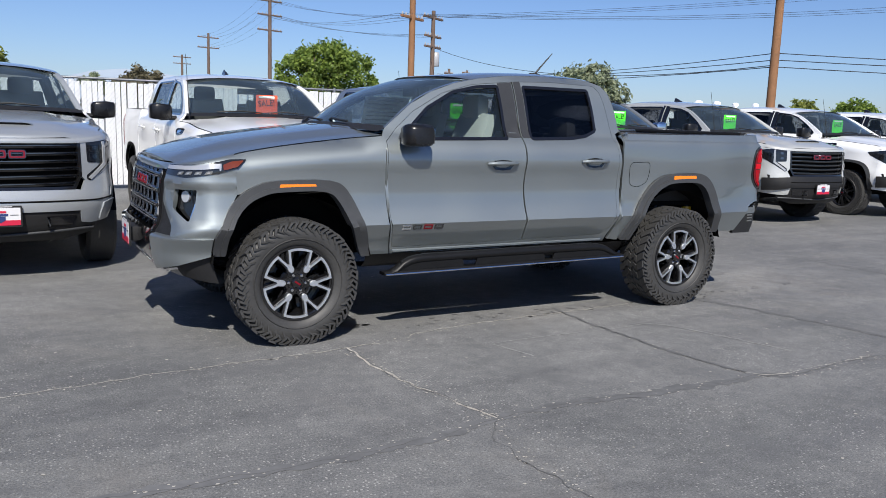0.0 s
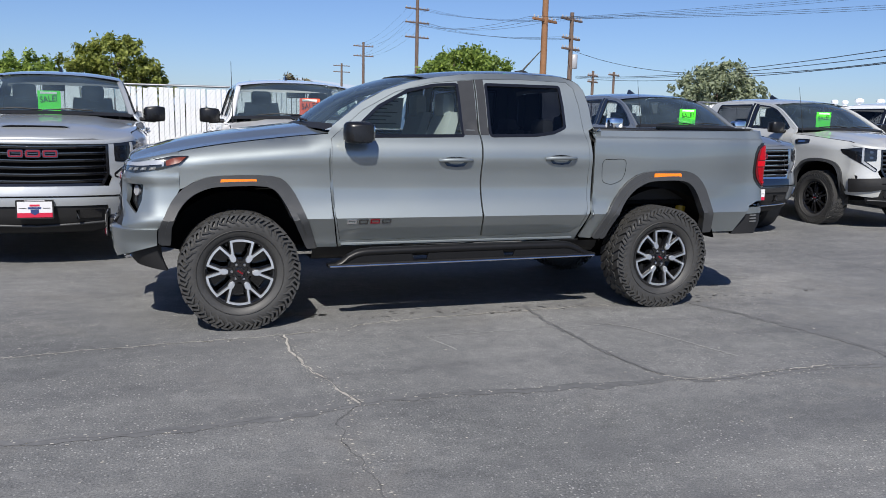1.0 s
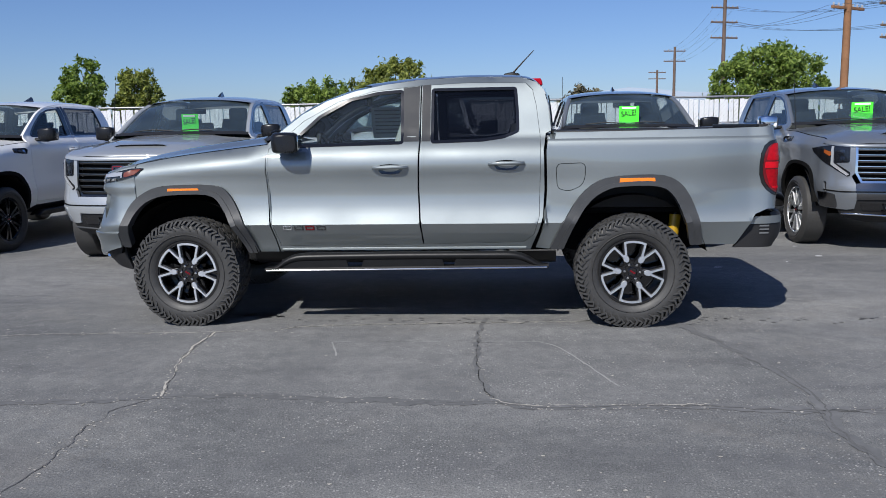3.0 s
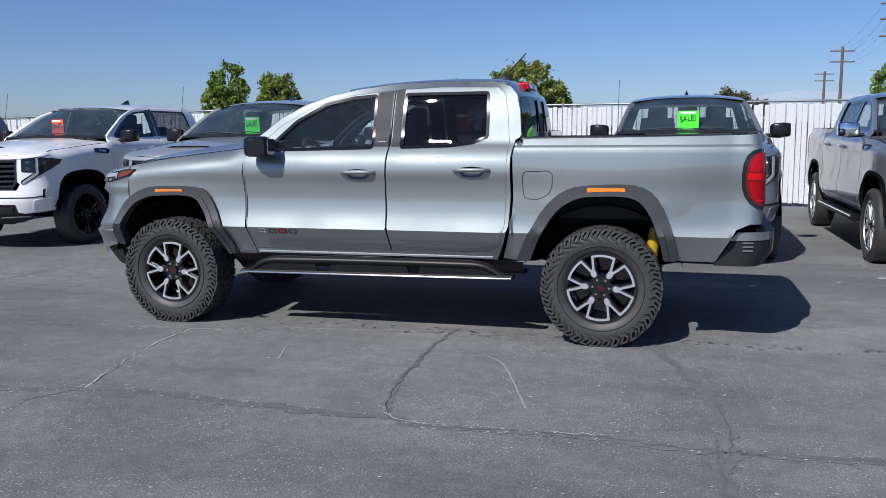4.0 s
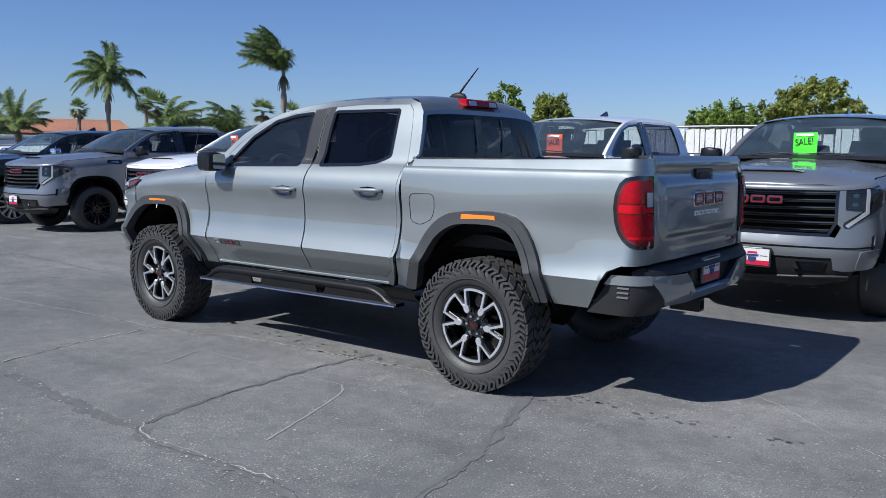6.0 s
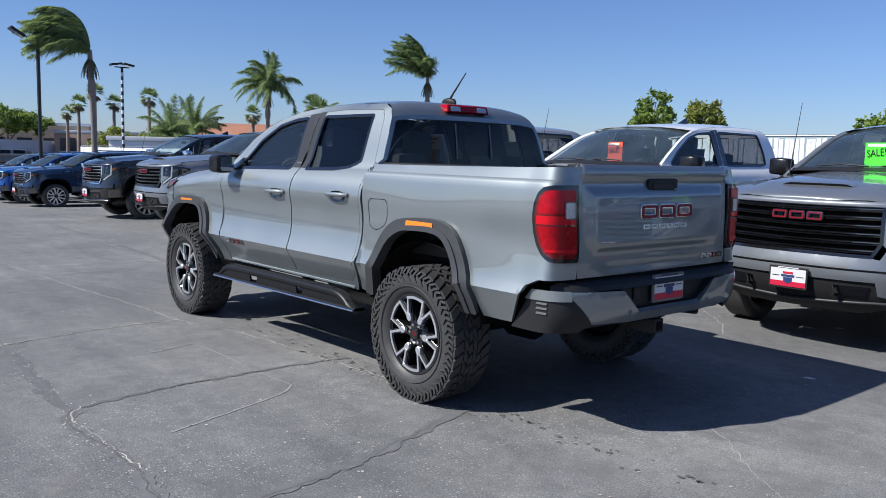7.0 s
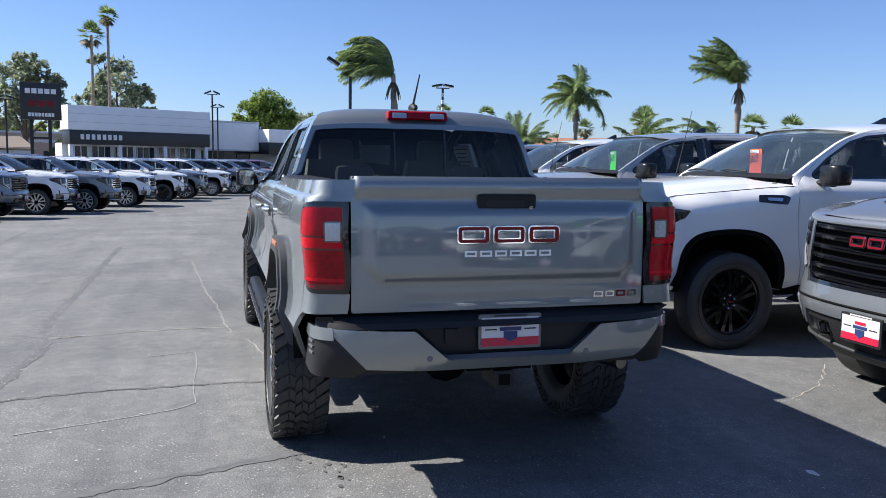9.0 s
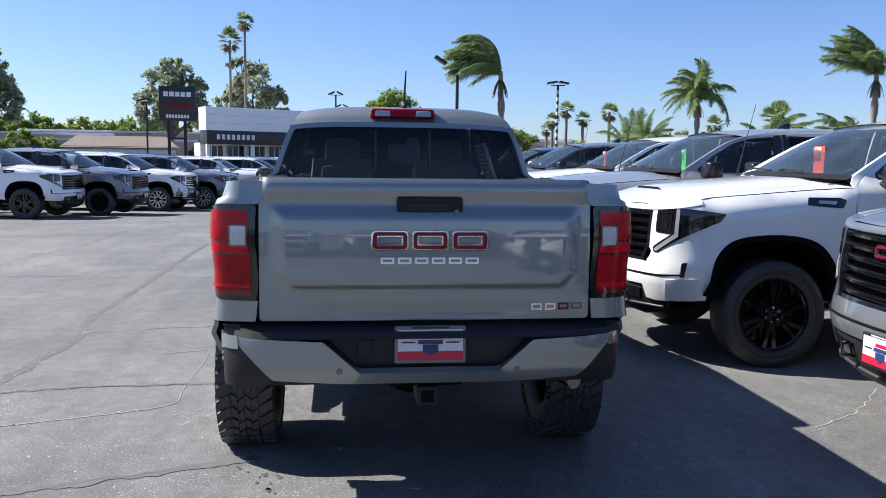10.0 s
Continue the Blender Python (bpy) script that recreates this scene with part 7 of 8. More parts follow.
def dealership():
    # the front runs along local y and looks along +x; 0 is the end of the name fascia
    t = thing("dealership_building", pose(-75.8, -1.5, -0.45, 0, 0, 28.9), "low white dealership building with a black fascia band and glazed front", "building")
    box("wall", (-3.2, -13.0, 0), (-1.6, 0.0, 3.2), WALLW, t, 0.03)
    fas = box("white_fascia", (-1.6, -13.1, 4.30), (0.25, 0.0, 6.37), WALLW, t, 0.03)
    box("black_band", (-1.55, -13.0, 3.10), (0.20, -0.04, 4.296), BAND, t, 0.02)
    for z in (4.95, 5.65):
        box("panel_joint", (0.252, -13.05, z), (0.256, -0.05, z + 0.03), WALLG, fas, 0)
    box("roof", (-14, -6.0, 3.2), (-1.65, 0.0, 6.0), WALLW, t, 0.05)
    for y in np.arange(-12.6, -1.9, 2.05):
        w = box("shop_window", (-1.59, y, 0.5), (-1.54, y + 1.72, 3.0), DARKGL, t, 0.0)
        for dy in (0.0, 0.56, 1.12, 1.68):
            box("window_frame", (-1.535, y + dy, 0.5), (-1.48, y + dy + 0.06, 3.0), WALLW, w, 0)
        for z in (0.5, 1.75, 2.95):
            box("window_frame", (-1.534, y, z), (-1.482, y + 1.74, z + 0.06), WALLW, w, 0)
    for y in (-12.8, -8.6, -4.4, -0.3):
        box("column", (-0.3, y - 0.16, 0), (0.02, y + 0.16, 3.096), WALLW, t, 0.02)
    # name on the band, as plain bars
    for i in range(8):
        box("name_bar", (0.202, -12.1 + i * 0.47, 3.50), (0.232, -11.80 + i * 0.47, 3.95), LETTER, t, 0.01)
    # recessed middle with the entrance
    box("middle_wall", (-14, 0.02, 2.95), (-0.9, 6.0, 5.55), WALLW, t, 0.03)
    box("middle_cap", (-14, 0.02, 5.55), (-0.8, 6.0, 5.72), WALLG, t, 0.02)
    box("middle_soffit", (-2.4, 0.02, 2.80), (-0.95, 6.0, 2.946), WALLG, t, 0.01)
    ent = box("entrance_glass", (-2.5, 0.05, 0.0), (-2.42, 5.9, 2.8), DARKGL, t, 0)
    for y in (0.1, 1.5, 2.9, 4.3, 5.8):
        box("door_frame", (-2.41, y, 0), (-2.36, y + 0.07, 2.8), POLEP, ent, 0)
    # service canopy with its own band
    box("canopy_fascia", (-6.0, 6.05, 3.72), (0.9, 12.4, 5.02), WALLW, t, 0.03)
    box("canopy_band", (-5.9, 6.05, 2.58), (0.86, 12.4, 3.716), BAND, t, 0.02)
    box("canopy_wall", (-7.0, 6.05, 0), (-4.2, 13.0, 2.576), WALLW, t, 0.02)
    for y in (10.9, 12.1):
        box("canopy_post", (0.3, y - 0.12, 0), (0.54, y + 0.12, 2.576), WALLW, t, 0.01)
    # service hall with a pitched white roof
    box("long_wall", (-10, 12.9, 0), (-0.6, 19.5, 3.0), WALLG, t, 0.03)
    v = [(-0.3, 11.5, 3.05), (-0.3, 19.8, 3.05), (-4.5, 18.0, 5.25), (-4.5, 11.5, 5.25), (-10, 11.5, 3.05), (-10, 19.8, 3.05)]
    part("pitched_roof", as_mesh("pitched_roof", v, [(0, 1, 2, 3), (3, 2, 5, 4), (1, 5, 2), (0, 3, 4)], WALLW, 20), None, t)
    box("yard_wall", (-2.0, 19.6, 0), (-1.7, 30.0, 2.5), WALLG, t, 0.02)


dealership()


def pylon_sign():
    t = thing("pylon_sign", pose(-48.8, -11.2, 0, 0, 0, 10), "tall black dealer sign on two steel posts", "sign")
    b = box("sign_box", (-0.25, -1.12, 3.75), (0.25, 1.12, 5.95), SIGNB, t, 0.03)
    for y in (-0.55, 0.45):
        box("post", (-0.1, y - 0.1, -0.42), (0.1, y + 0.1, 3.76), POLEP, t, 0.01)
    box("brace", (-0.06, -0.45, 2.6), (0.06, 0.35, 2.72), POLEP, t, 0)
    for z, n, w, h, mt in ((5.45, 5, 1.75, 0.30, LETTER), (4.72, 3, 1.55, 0.36, REDB), (4.05, 8, 1.45, 0.22, LETTER)):
        for i in range(n):
            c = (i + 0.5) / n * w - w / 2
            box("sign_bar", (0.252, c - w / n * 0.4, z - h / 2), (0.275, c + w / n * 0.4, z + h / 2), mt, b, 0.01)


pylon_sign()


def low_building(x, y, w, d, h, mat, yaw, label, roof=None, windows=3):
    t = thing("low_building", pose(x, y, 0, 0, 0, yaw), label, "building", "buildings across the street")
    box("wall", (-d / 2, -w / 2, -0.45), (d / 2, w / 2, h), mat, t, 0.05)
    box("parapet", (-d / 2 - 0.15, -w / 2 - 0.15, h), (d / 2 + 0.15, w / 2 + 0.15, h + 0.35), WALLG if roof is None else roof, t, 0.05)
    if roof is not None:
        v = [(-d / 2 - 0.4, -w / 2 - 0.4, h + 0.2), (d / 2 + 0.4, -w / 2 - 0.4, h + 0.2), (d / 2 + 0.4, w / 2 + 0.4, h + 0.2), (-d / 2 - 0.4, w / 2 + 0.4, h + 0.2), (0, -w / 2 + 1, h + 1.6), (0, w / 2 - 1, h + 1.6)]
        part("roof", as_mesh("roof", v, [(1, 2, 5, 4), (3, 0, 4, 5), (0, 1, 4), (2, 3, 5)], roof, 20), None, t)
    for i in range(windows):
        yy = -w / 2 + (i + 0.5) * w / windows
        wn = box("window", (d / 2 + 0.005, yy - 0.8, 1.0), (d / 2 + 0.05, yy + 0.8, min(h - 0.5, 2.4)), DARKGL, t, 0)
        box("sill", (d / 2 + 0.005, yy - 0.9, 0.9), (d / 2 + 0.12, yy + 0.9, 1.0), WALLG, wn, 0)


low_building(-135, -52, 26, 14, 4.6, PINK, 15, "long pinkish shop building with a flat roof", windows=6)
low_building(-130, -34, 22, 10, 3.6, PINK, 12, "long pinkish shop building with a flat roof", windows=5)
low_building(-150, -42, 30, 14, 5.4, TAN, 12, "long tan block with a flat roof", windows=6)
low_building(-96, -27, 12, 8, 2.2, WALLG, 12, "small pale building with a grey-brown roof", ROOFG, 3)
low_building(-92, 29.0, 11, 9, 2.9, PINK, -25, "long pinkish building with a flat roof", None, 4)
low_building(-70, 25.6, 4, 4, 1.0, PINK, -30, "small building with a red tiled roof", TILE, 0)
low_building(-104, 23, 14, 9, 3.9, TAN, -20, "tan building with a flat roof", None, 5)
low_building(-72, 35, 12, 8, 2.6, PINK, -30, "low building with a red tiled roof", TILE, 4)
low_building(-58, 22.5, 9, 7, 2.0, WALLW, -30, "low white building with a flat roof", None, 3)
low_building(39.5, 33.8, 9, 6, 2.35, WALLW, 47, "low white building seen over the parked pickups", None, 3)
for i, (vx, vy, k) in enumerate(((35.2, 33.2, 0.8), (35.6, 32.8, 0.75), (36.15, 32.25, 1.0), (36.9, 31.4, 0.95), (37.7, 30.6, 0.8), (38.6, 29.8, 0.8))):
    t = thing("roof_vent", pose(vx + 0.9, vy + 1.0, 2.68), "white round roof ventilator on a low building", "roof vent", "roof ventilators")
    tube("pipe", [(0, 0, 0), (0, 0, 0.25 * k)], 0.12, WALLW, t, 10)
    tube("cowl", [(0, 0, 0.22 * k), (0, 0, 0.3 * k), (0, 0, 0.45 * k), (0, 0, 0.52 * k)], [0.16, 0.26 * k, 0.24 * k, 0.08], WALLW, t, 12)

# small cars far off by the dealership
far_suv = far_copy(wagon, pose(-75.5, 13.6, gz(-58), 0, 0, 70))
far_suv.scale = (0.85, 0.92, 0.82)
repaint(far_suv, {WHITE: GRAPH})
tagged(far_suv, "dark grey wagon parked by the white wall", group="cars by the dealership")
for x, y, a, mt, lb in ((-76.5, 9.6, 208, WHITE, "white wagon parked under the canopy"), (-55, 14.6, 170, GRAPH, "dark wagon parked by the white wall"), (-52, 19.5, 165, NAVY, "dark blue wagon parked by the white wall")):
    c = far_copy(wagon, pose(x, y, gz(x), 0, 0, a))
    c.scale = (0.85, 0.92, 0.82)
    repaint(c, {WHITE: mt})
    tagged(c, lb, group="cars by the dealership")

# ---- trees and palms ----
def leaf_material(name, lo, hi, rough=0.55):
    m, nt, b = material(name)
    g = nt.nodes.new("ShaderNodeNewGeometry")
    col = ramp(nt, g.outputs["Random Per Island"], [(0.0, lo), (0.6, [(a + c) / 2 for a, c in zip(lo, hi)]), (1.0, hi)])
    nt.links.new(col, b.inputs["Base Color"])
    b.inputs["Roughness"].default_value = rough
    tr = nt.nodes.new("ShaderNodeBsdfTranslucent")
    nt.links.new(col, tr.inputs["Color"])
    mx = nt.nodes.new("ShaderNodeMixShader")
    mx.inputs[0].default_value = 0.5
    nt.links.new(b.outputs[0], mx.inputs[1])
    nt.links.new(tr.outputs[0], mx.inputs[2])
    nt.links.new(mx.outputs[0], nt.nodes["Material Output"].inputs["Surface"])
    return m


LEAF = leaf_material("leaf_green", (0.085, 0.150, 0.028), (0.33, 0.43, 0.085))
LEAFY = leaf_material("leaf_yellow_green", (0.11, 0.15, 0.03), (0.40, 0.43, 0.10))
LEAFO = leaf_material("leaf_olive", (0.17, 0.205, 0.125), (0.44, 0.49, 0.32))
LEAFD = leaf_material("leaf_dry", (0.10, 0.09, 0.05), (0.28, 0.25, 0.16))
FROND = leaf_material("palm_frond", (0.08, 0.14, 0.05), (0.37, 0.47, 0.19))
FRONDD = leaf_material("dead_frond", (0.12, 0.11, 0.06), (0.26, 0.23, 0.14))
BARK = simple("bark", (0.14, 0.105, 0.08), 0.9, grain=0.3, scale=15, bump=0.5)
PTRUNK = simple("palm_trunk", (0.22, 0.18, 0.145), 0.9, grain=0.3, scale=12, bump=0.5)


def tree(x, y, clumps, leaf, seed, trunk_h=1.8, n=9000, size=0.16, label="", lean=(0, 0), name="tree", bulk=1.0):
    """A tree whose crown fills several ellipsoid clumps (dx, dy, z, rx, rz) with small leaves, leaving gaps."""
    rnd = np.random.RandomState(seed)
    t = thing(name, pose(x, y, 0), label, "tree", "trees behind the lot")
    r0 = 0.05 * max(c[2] for c in clumps) * 0.6 * bulk
    chunks = [tube_mesh([(0, 0, -0.5), (lean[0] * 0.4, lean[1] * 0.4, trunk_h * 0.6), (lean[0], lean[1], trunk_h)], [r0 * 1.25, r0, r0 * 0.85], 8)]
    for dx, dy, z, rx, rz in clumps:
        top = Vector((dx, dy, z + rz * 0.4))
        base = Vector((lean[0], lean[1], trunk_h * 0.9))
        mid = base.lerp(top, 0.5) + Vector((rnd.uniform(-0.2, 0.2), rnd.uniform(-0.2, 0.2), 0.1))
        chunks.append(tube_mesh([base, mid, top], [r0 * 0.6, r0 * 0.35, r0 * 0.1], 6))
        for k in range(5):
            d = Vector(rnd.normal(size=3))
            d.normalize()
            e = Vector((dx + d.x * rx * 0.8, dy + d.y * rx * 0.8, z + d.z * rz * 0.8))
            chunks.append(tube_mesh([mid.lerp(top, rnd.uniform(0, 0.8)), e], [r0 * 0.22, r0 * 0.05], 5))
    part("trunk", as_mesh("trunk", *join(*chunks), BARK, 50), None, t)
    # twigs: small sub-clumps on the shell of each clump, leaves round each of them
    vol = np.array([c[3] ** 2 * c[4] for c in clumps]) ** 0.67
    cnt = (n * vol / vol.sum()).astype(int)
    V, F = [], []
    for (dx, dy, z, rx, rz), k in zip(clumps, cnt):
        m = max(8, k // 45)
        d = rnd.normal(size=(m, 3))
        d /= np.linalg.norm(d, axis=1, keepdims=True)
        rad = rnd.uniform(0.35, 1.0, (m, 1)) ** 0.5 * rnd.uniform(0.82, 1.12, (m, 1))
        C = np.array([dx, dy, z]) + d * rad * [rx, rx, rz]
        idx = rnd.randint(0, m, k)
        P = C[idx] + rnd.normal(size=(k, 3)) * rx * 0.09
        N = rnd.normal(size=(k, 3)) + d[idx] * 0.8 + [0, 0, 0.4]
        N /= np.linalg.norm(N, axis=1, keepdims=True)
        A = np.cross(N, rnd.normal(size=(k, 3)))
        A /= np.linalg.norm(A, axis=1, keepdims=True)
        B = np.cross(N, A)
        s = size * rnd.uniform(0.6, 1.3, (k, 1))
        o = len(V)
        Q = np.stack([P - A * s, P + B * s * 0.45, P + A * s, P - B * s * 0.45], 1).reshape(-1, 3)
        V += Q.tolist()
        F += [(o + 4 * i, o + 4 * i + 1, o + 4 * i + 2, o + 4 * i + 3) for i in range(k)]
    me = bpy.data.meshes.new("crown")
    me.from_pydata(V, [], F)
    me.materials.append(leaf)
    tagged(part("crown", me, None, t), kind="stuff")
    return t


tree(16.9, 48.1, [(0, 0, 4.3, 2.6, 2.0), (-1.9, 0, 3.9, 1.7, 1.6), (2.2, 0.5, 4.2, 2.0, 1.7), (0.8, 0, 5.0, 1.9, 1.4), (-0.8, -0.5, 5.1, 1.5, 1.2), (3.4, 0, 3.2, 1.1, 1.1)], LEAF, 1, 2.0, 14000, 0.15, "dense round green tree behind the white fence")
tree(18.4, 21.6, [(0, 0, 2.9, 1.3, 1.1), (-1.0, 0, 2.5, 0.9, 0.8), (1.2, 0, 2.7, 1.0, 0.9), (0.2, 0, 3.5, 0.8, 0.6), (1.9, 0, 2.2, 0.6, 0.6)], LEAFO, 2, 1.6, 9000, 0.10, "olive-green tree behind the white fence")
tree(-4.6, 32.2, [(0, 0, 3.6, 1.4, 1.0), (-1.2, 0, 3.2, 1.0, 1.0), (1.3, 0, 2.9, 1.0, 0.9), (0.4, 0, 4.2, 0.8, 0.55), (2.0, 0, 2.4, 0.6, 0.7)], LEAFY, 3, 2.0, 9000, 0.11, "yellow-green tree behind the white fence")
tree(-7.9, 31.9, [(0, 0, 3.0, 1.2, 0.7), (-1.2, 0, 2.8, 0.9, 0.6), (1.0, 0, 2.7, 0.8, 0.6)], LEAF, 4, 1.8, 6000, 0.11, "low round green tree behind the white fence")
tree(-19.0, 30.5, [(0, 0, 3.7, 1.0, 1.2), (-0.5, 0, 3.0, 0.9, 1.0), (0.5, 0, 2.5, 0.8, 0.8)], LEAF, 5, 1.7, 7000, 0.11, "upright green tree behind the white fence")
tree(-17.0, 31.5, [(0, 0, 3.5, 1.0, 1.0), (0.6, 0, 2.8, 0.8, 0.9), (-0.5, 0, 2.6, 0.7, 0.8)], LEAFY, 6, 1.7, 7000, 0.11, "yellow-green tree behind the white fence")
tree(6.2, 53.2, [(0, 0, 3.1, 1.6, 0.9), (-1.3, 0, 2.8, 1.0, 0.7), (1.4, 0, 2.8, 1.0, 0.7)], LEAFD, 7, 1.8, 5000, 0.15, "sparse dry tree behind the white fence")
tree(44, 30.8, [(0, 0, 2.7, 1.1, 0.8), (1.0, 0, 2.3, 0.7, 0.6)], LEAFY, 8, 1.7, 4000, 0.13, "small green tree beyond the parked pickups")
tree(37.6, 22.7, [(0, 0, 2.4, 1.2, 0.8), (1.0, 0, 2.2, 0.8, 0.6)], LEAF, 9, 1.5, 4000, 0.13, "small green tree beyond the parked pickups")
tree(-10.5, 44, [(0, 0, 2.6, 2.0, 0.6), (3.0, 0, 2.4, 1.6, 0.5), (-3, 0, 2.3, 1.6, 0.5)], LEAFO, 10, 1.4, 4000, 0.16, "low olive bushes behind the white fence")
tree(2.5, 50, [(0, 0, 2.9, 0.8, 0.5), (1.2, 0, 2.6, 0.7, 0.4)], LEAFO, 18, 1.4, 2500, 0.13, "small olive tree behind the white fence")
tree(-101.5, -22.5, [(0, 0, 9.5, 3.2, 3.8), (-0.8, -2.2, 7.5, 2.4, 2.8), (0, 2.8, 9.0, 2.2, 3.2), (0.5, 0.3, 12.0, 1.8, 1.8), (0, 4.0, 6.5, 1.8, 2.0)], LEAFO, 11, 4.0, 8500, 0.30, "tall grey-green eucalyptus behind the dealership")
tree(-93.3, -11.5, [(0, 0, 9.0, 3.0, 3.2), (0, -2.2, 7.0, 2.2, 2.8), (0, 2.6, 7.2, 2.0, 2.6), (0, -1.2, 11.5, 1.7, 2.0), (0, 3.6, 5.6, 1.6, 1.8)], LEAFO, 12, 4.0, 8500, 0.28, "tall grey-green eucalyptus behind the dealership")
tree(-60, -27.4, [(0, 0, 6.6, 1.9, 2.0), (0, 1.2, 5.2, 1.4, 1.6), (0, -1.5, 5.6, 1.6, 1.8), (0, 0.4, 8.3, 1.2, 1.2)], LEAFO, 13, 3.0, 9000, 0.20, "tall grey-green tree at the lot's edge")
tree(-99, 5.2, [(0, 0, 8.3, 2.2, 2.0), (0, 1.9, 7.2, 1.9, 1.9), (0, -1.9, 7.4, 1.9, 1.8), (0, 3.0, 5.9, 1.3, 1.4), (0, -2.9, 6.0, 1.3, 1.4), (0.6, 0.2, 6.5, 2.2, 1.8)], LEAF, 14, 4.0, 15000, 0.19, "round green tree behind the dealership")
tree(-104, 11.0, [(0, 0, 6.0, 2.4, 1.7), (0, 3.2, 5.2, 2.0, 1.2), (0, 6.6, 4.4, 2.0, 0.9), (0, -2.6, 5.2, 1.8, 1.2)], LEAFO, 15, 3.0, 9000, 0.26, "olive-green tree behind the white building")
tree(-64, 20, [(0, 0, 2.0, 1.6, 1.2), (0, 2.4, 1.8, 1.5, 1.0), (1, -2.0, 1.5, 1.2, 0.8)], LEAFY, 16, 0.8, 6000, 0.15, "yellow-green bushes at the lot's edge", name="bush")
tree(-118, -43, [(0, 0, 2.4, 2.0, 1.5), (0, -3.4, 3.0, 2.2, 2.0), (0, -7.5, 2.6, 2.2, 1.7)], LEAF, 17, 1.0, 6000, 0.25, "dark green bushes before the shops", name="bush")
for k, (yy, zz) in enumerate(((-78, 6.0), (-66, 7.2), (-55, 6.4), (-43, 7.0), (-31, 6.2), (-20, 5.6))):
    tree(-172 + 3 * (k % 2), yy, [(0, 0, zz, 4.2, 2.6), (0, -5, zz - 1.2, 3.6, 2.2), (0, 5, zz - 0.8, 3.6, 2.4)], LEAF if k % 2 else LEAFY, 60 + k, 3.0, 5000, 0.45, "broad green tree behind the shops")
tree(-100, -18, [(0, 0, 2.2, 1.5, 1.3), (0, 2, 2.0, 1.4, 1.2)], LEAFY, 21, 1.0, 3000, 0.2, "light green bush by the dealership", name="bush")
tree(-70, 25.5, [(0, 0, 1.9, 1.5, 1.0), (0.8, 2.4, 2.2, 1.5, 1.2), (-0.6, -2.2, 1.7, 1.3, 0.9)], LEAFY, 71, 0.8, 5000, 0.15, "yellow-green bushes beside the white wall", name="bush")
tree(-90, 17.5, [(0, 0, 4.2, 2.0, 1.4), (0, 2.6, 3.8, 1.7, 1.2), (0, -2.4, 3.6, 1.6, 1.1)], LEAF, 72, 2.0, 6000, 0.2, "green trees behind the white wall")
tree(-82, 34, [(0, 0, 3.0, 2.4, 1.6), (-1, 3.2, 3.4, 2.0, 1.6), (1, -3.4, 2.6, 2.2, 1.4)], LEAFO, 22, 1.5, 6000, 0.22, "olive-green trees at the lot's edge")
tree(-45, 36, [(0, 0, 2.3, 2.2, 1.0), (2.4, 1.8, 2.5, 2.0, 1.0), (-2.6, -2.0, 2.3, 2.0, 0.9)], LEAF, 23, 1.2, 6000, 0.17, "green bushes at the lot's edge", name="bush")


def frond_lists(rnd, L, az, el, wind, drop, wid=0.55):
    """One feather frond: a bent rib with leaflets on both sides, blown by the wind."""
    pts = []
    d = Vector((math.cos(az) * math.cos(el), math.sin(az) * math.cos(el), math.sin(el)))
    p = Vector((0, 0, 0))
    n = 12
    W = Vector(wind)
    for i in range(n + 1):
        pts.append(p.copy())
        k = i / n
        d = (d + W * 0.34 * (0.25 + k) + Vector((0, 0, -drop * (0.3 + k)))).normalized()
        p = p + d * (L / n)
    v, f = tube_mesh(pts, [0.03 * (1 - 0.85 * i / n) for i in range(n + 1)], 4)
    V, F = [tuple(q) for q in v], list(f)
    for i in range(2, n * 13):
        k = i / (n * 13)
        a = k * n
        j = min(int(a), n - 1)
        q = pts[j].lerp(pts[j + 1], a - j)
        t = (pts[j + 1] - pts[j]).normalized()
        s = t.cross(Vector((0, 0, 1)))
        if s.length < 0.05:
            s = Vector((1, 0, 0))
        s.normalize()
        ln = wid * math.sin(math.pi * min(1, 0.12 + 0.86 * k)) ** 0.6 * rnd.uniform(0.55, 1.15)
        for side in (-1, 1):
            tip = q + (s * side * rnd.uniform(0.3, 0.9) + t * rnd.uniform(0.4, 0.9) + W * 0.5 + Vector((0, 0, -0.55 + rnd.uniform(-0.7, 0.6)))).normalized() * ln
            w = t * 0.014
            o = len(V)
            mid = q.lerp(tip, 0.5) + Vector((0, 0, 0.03))
            V += [tuple(q - w), tuple(q + w), tuple(mid + w), tuple(tip), tuple(mid - w)]
            F.append((o, o + 1, o + 2, o + 3, o + 4))
    return V, F


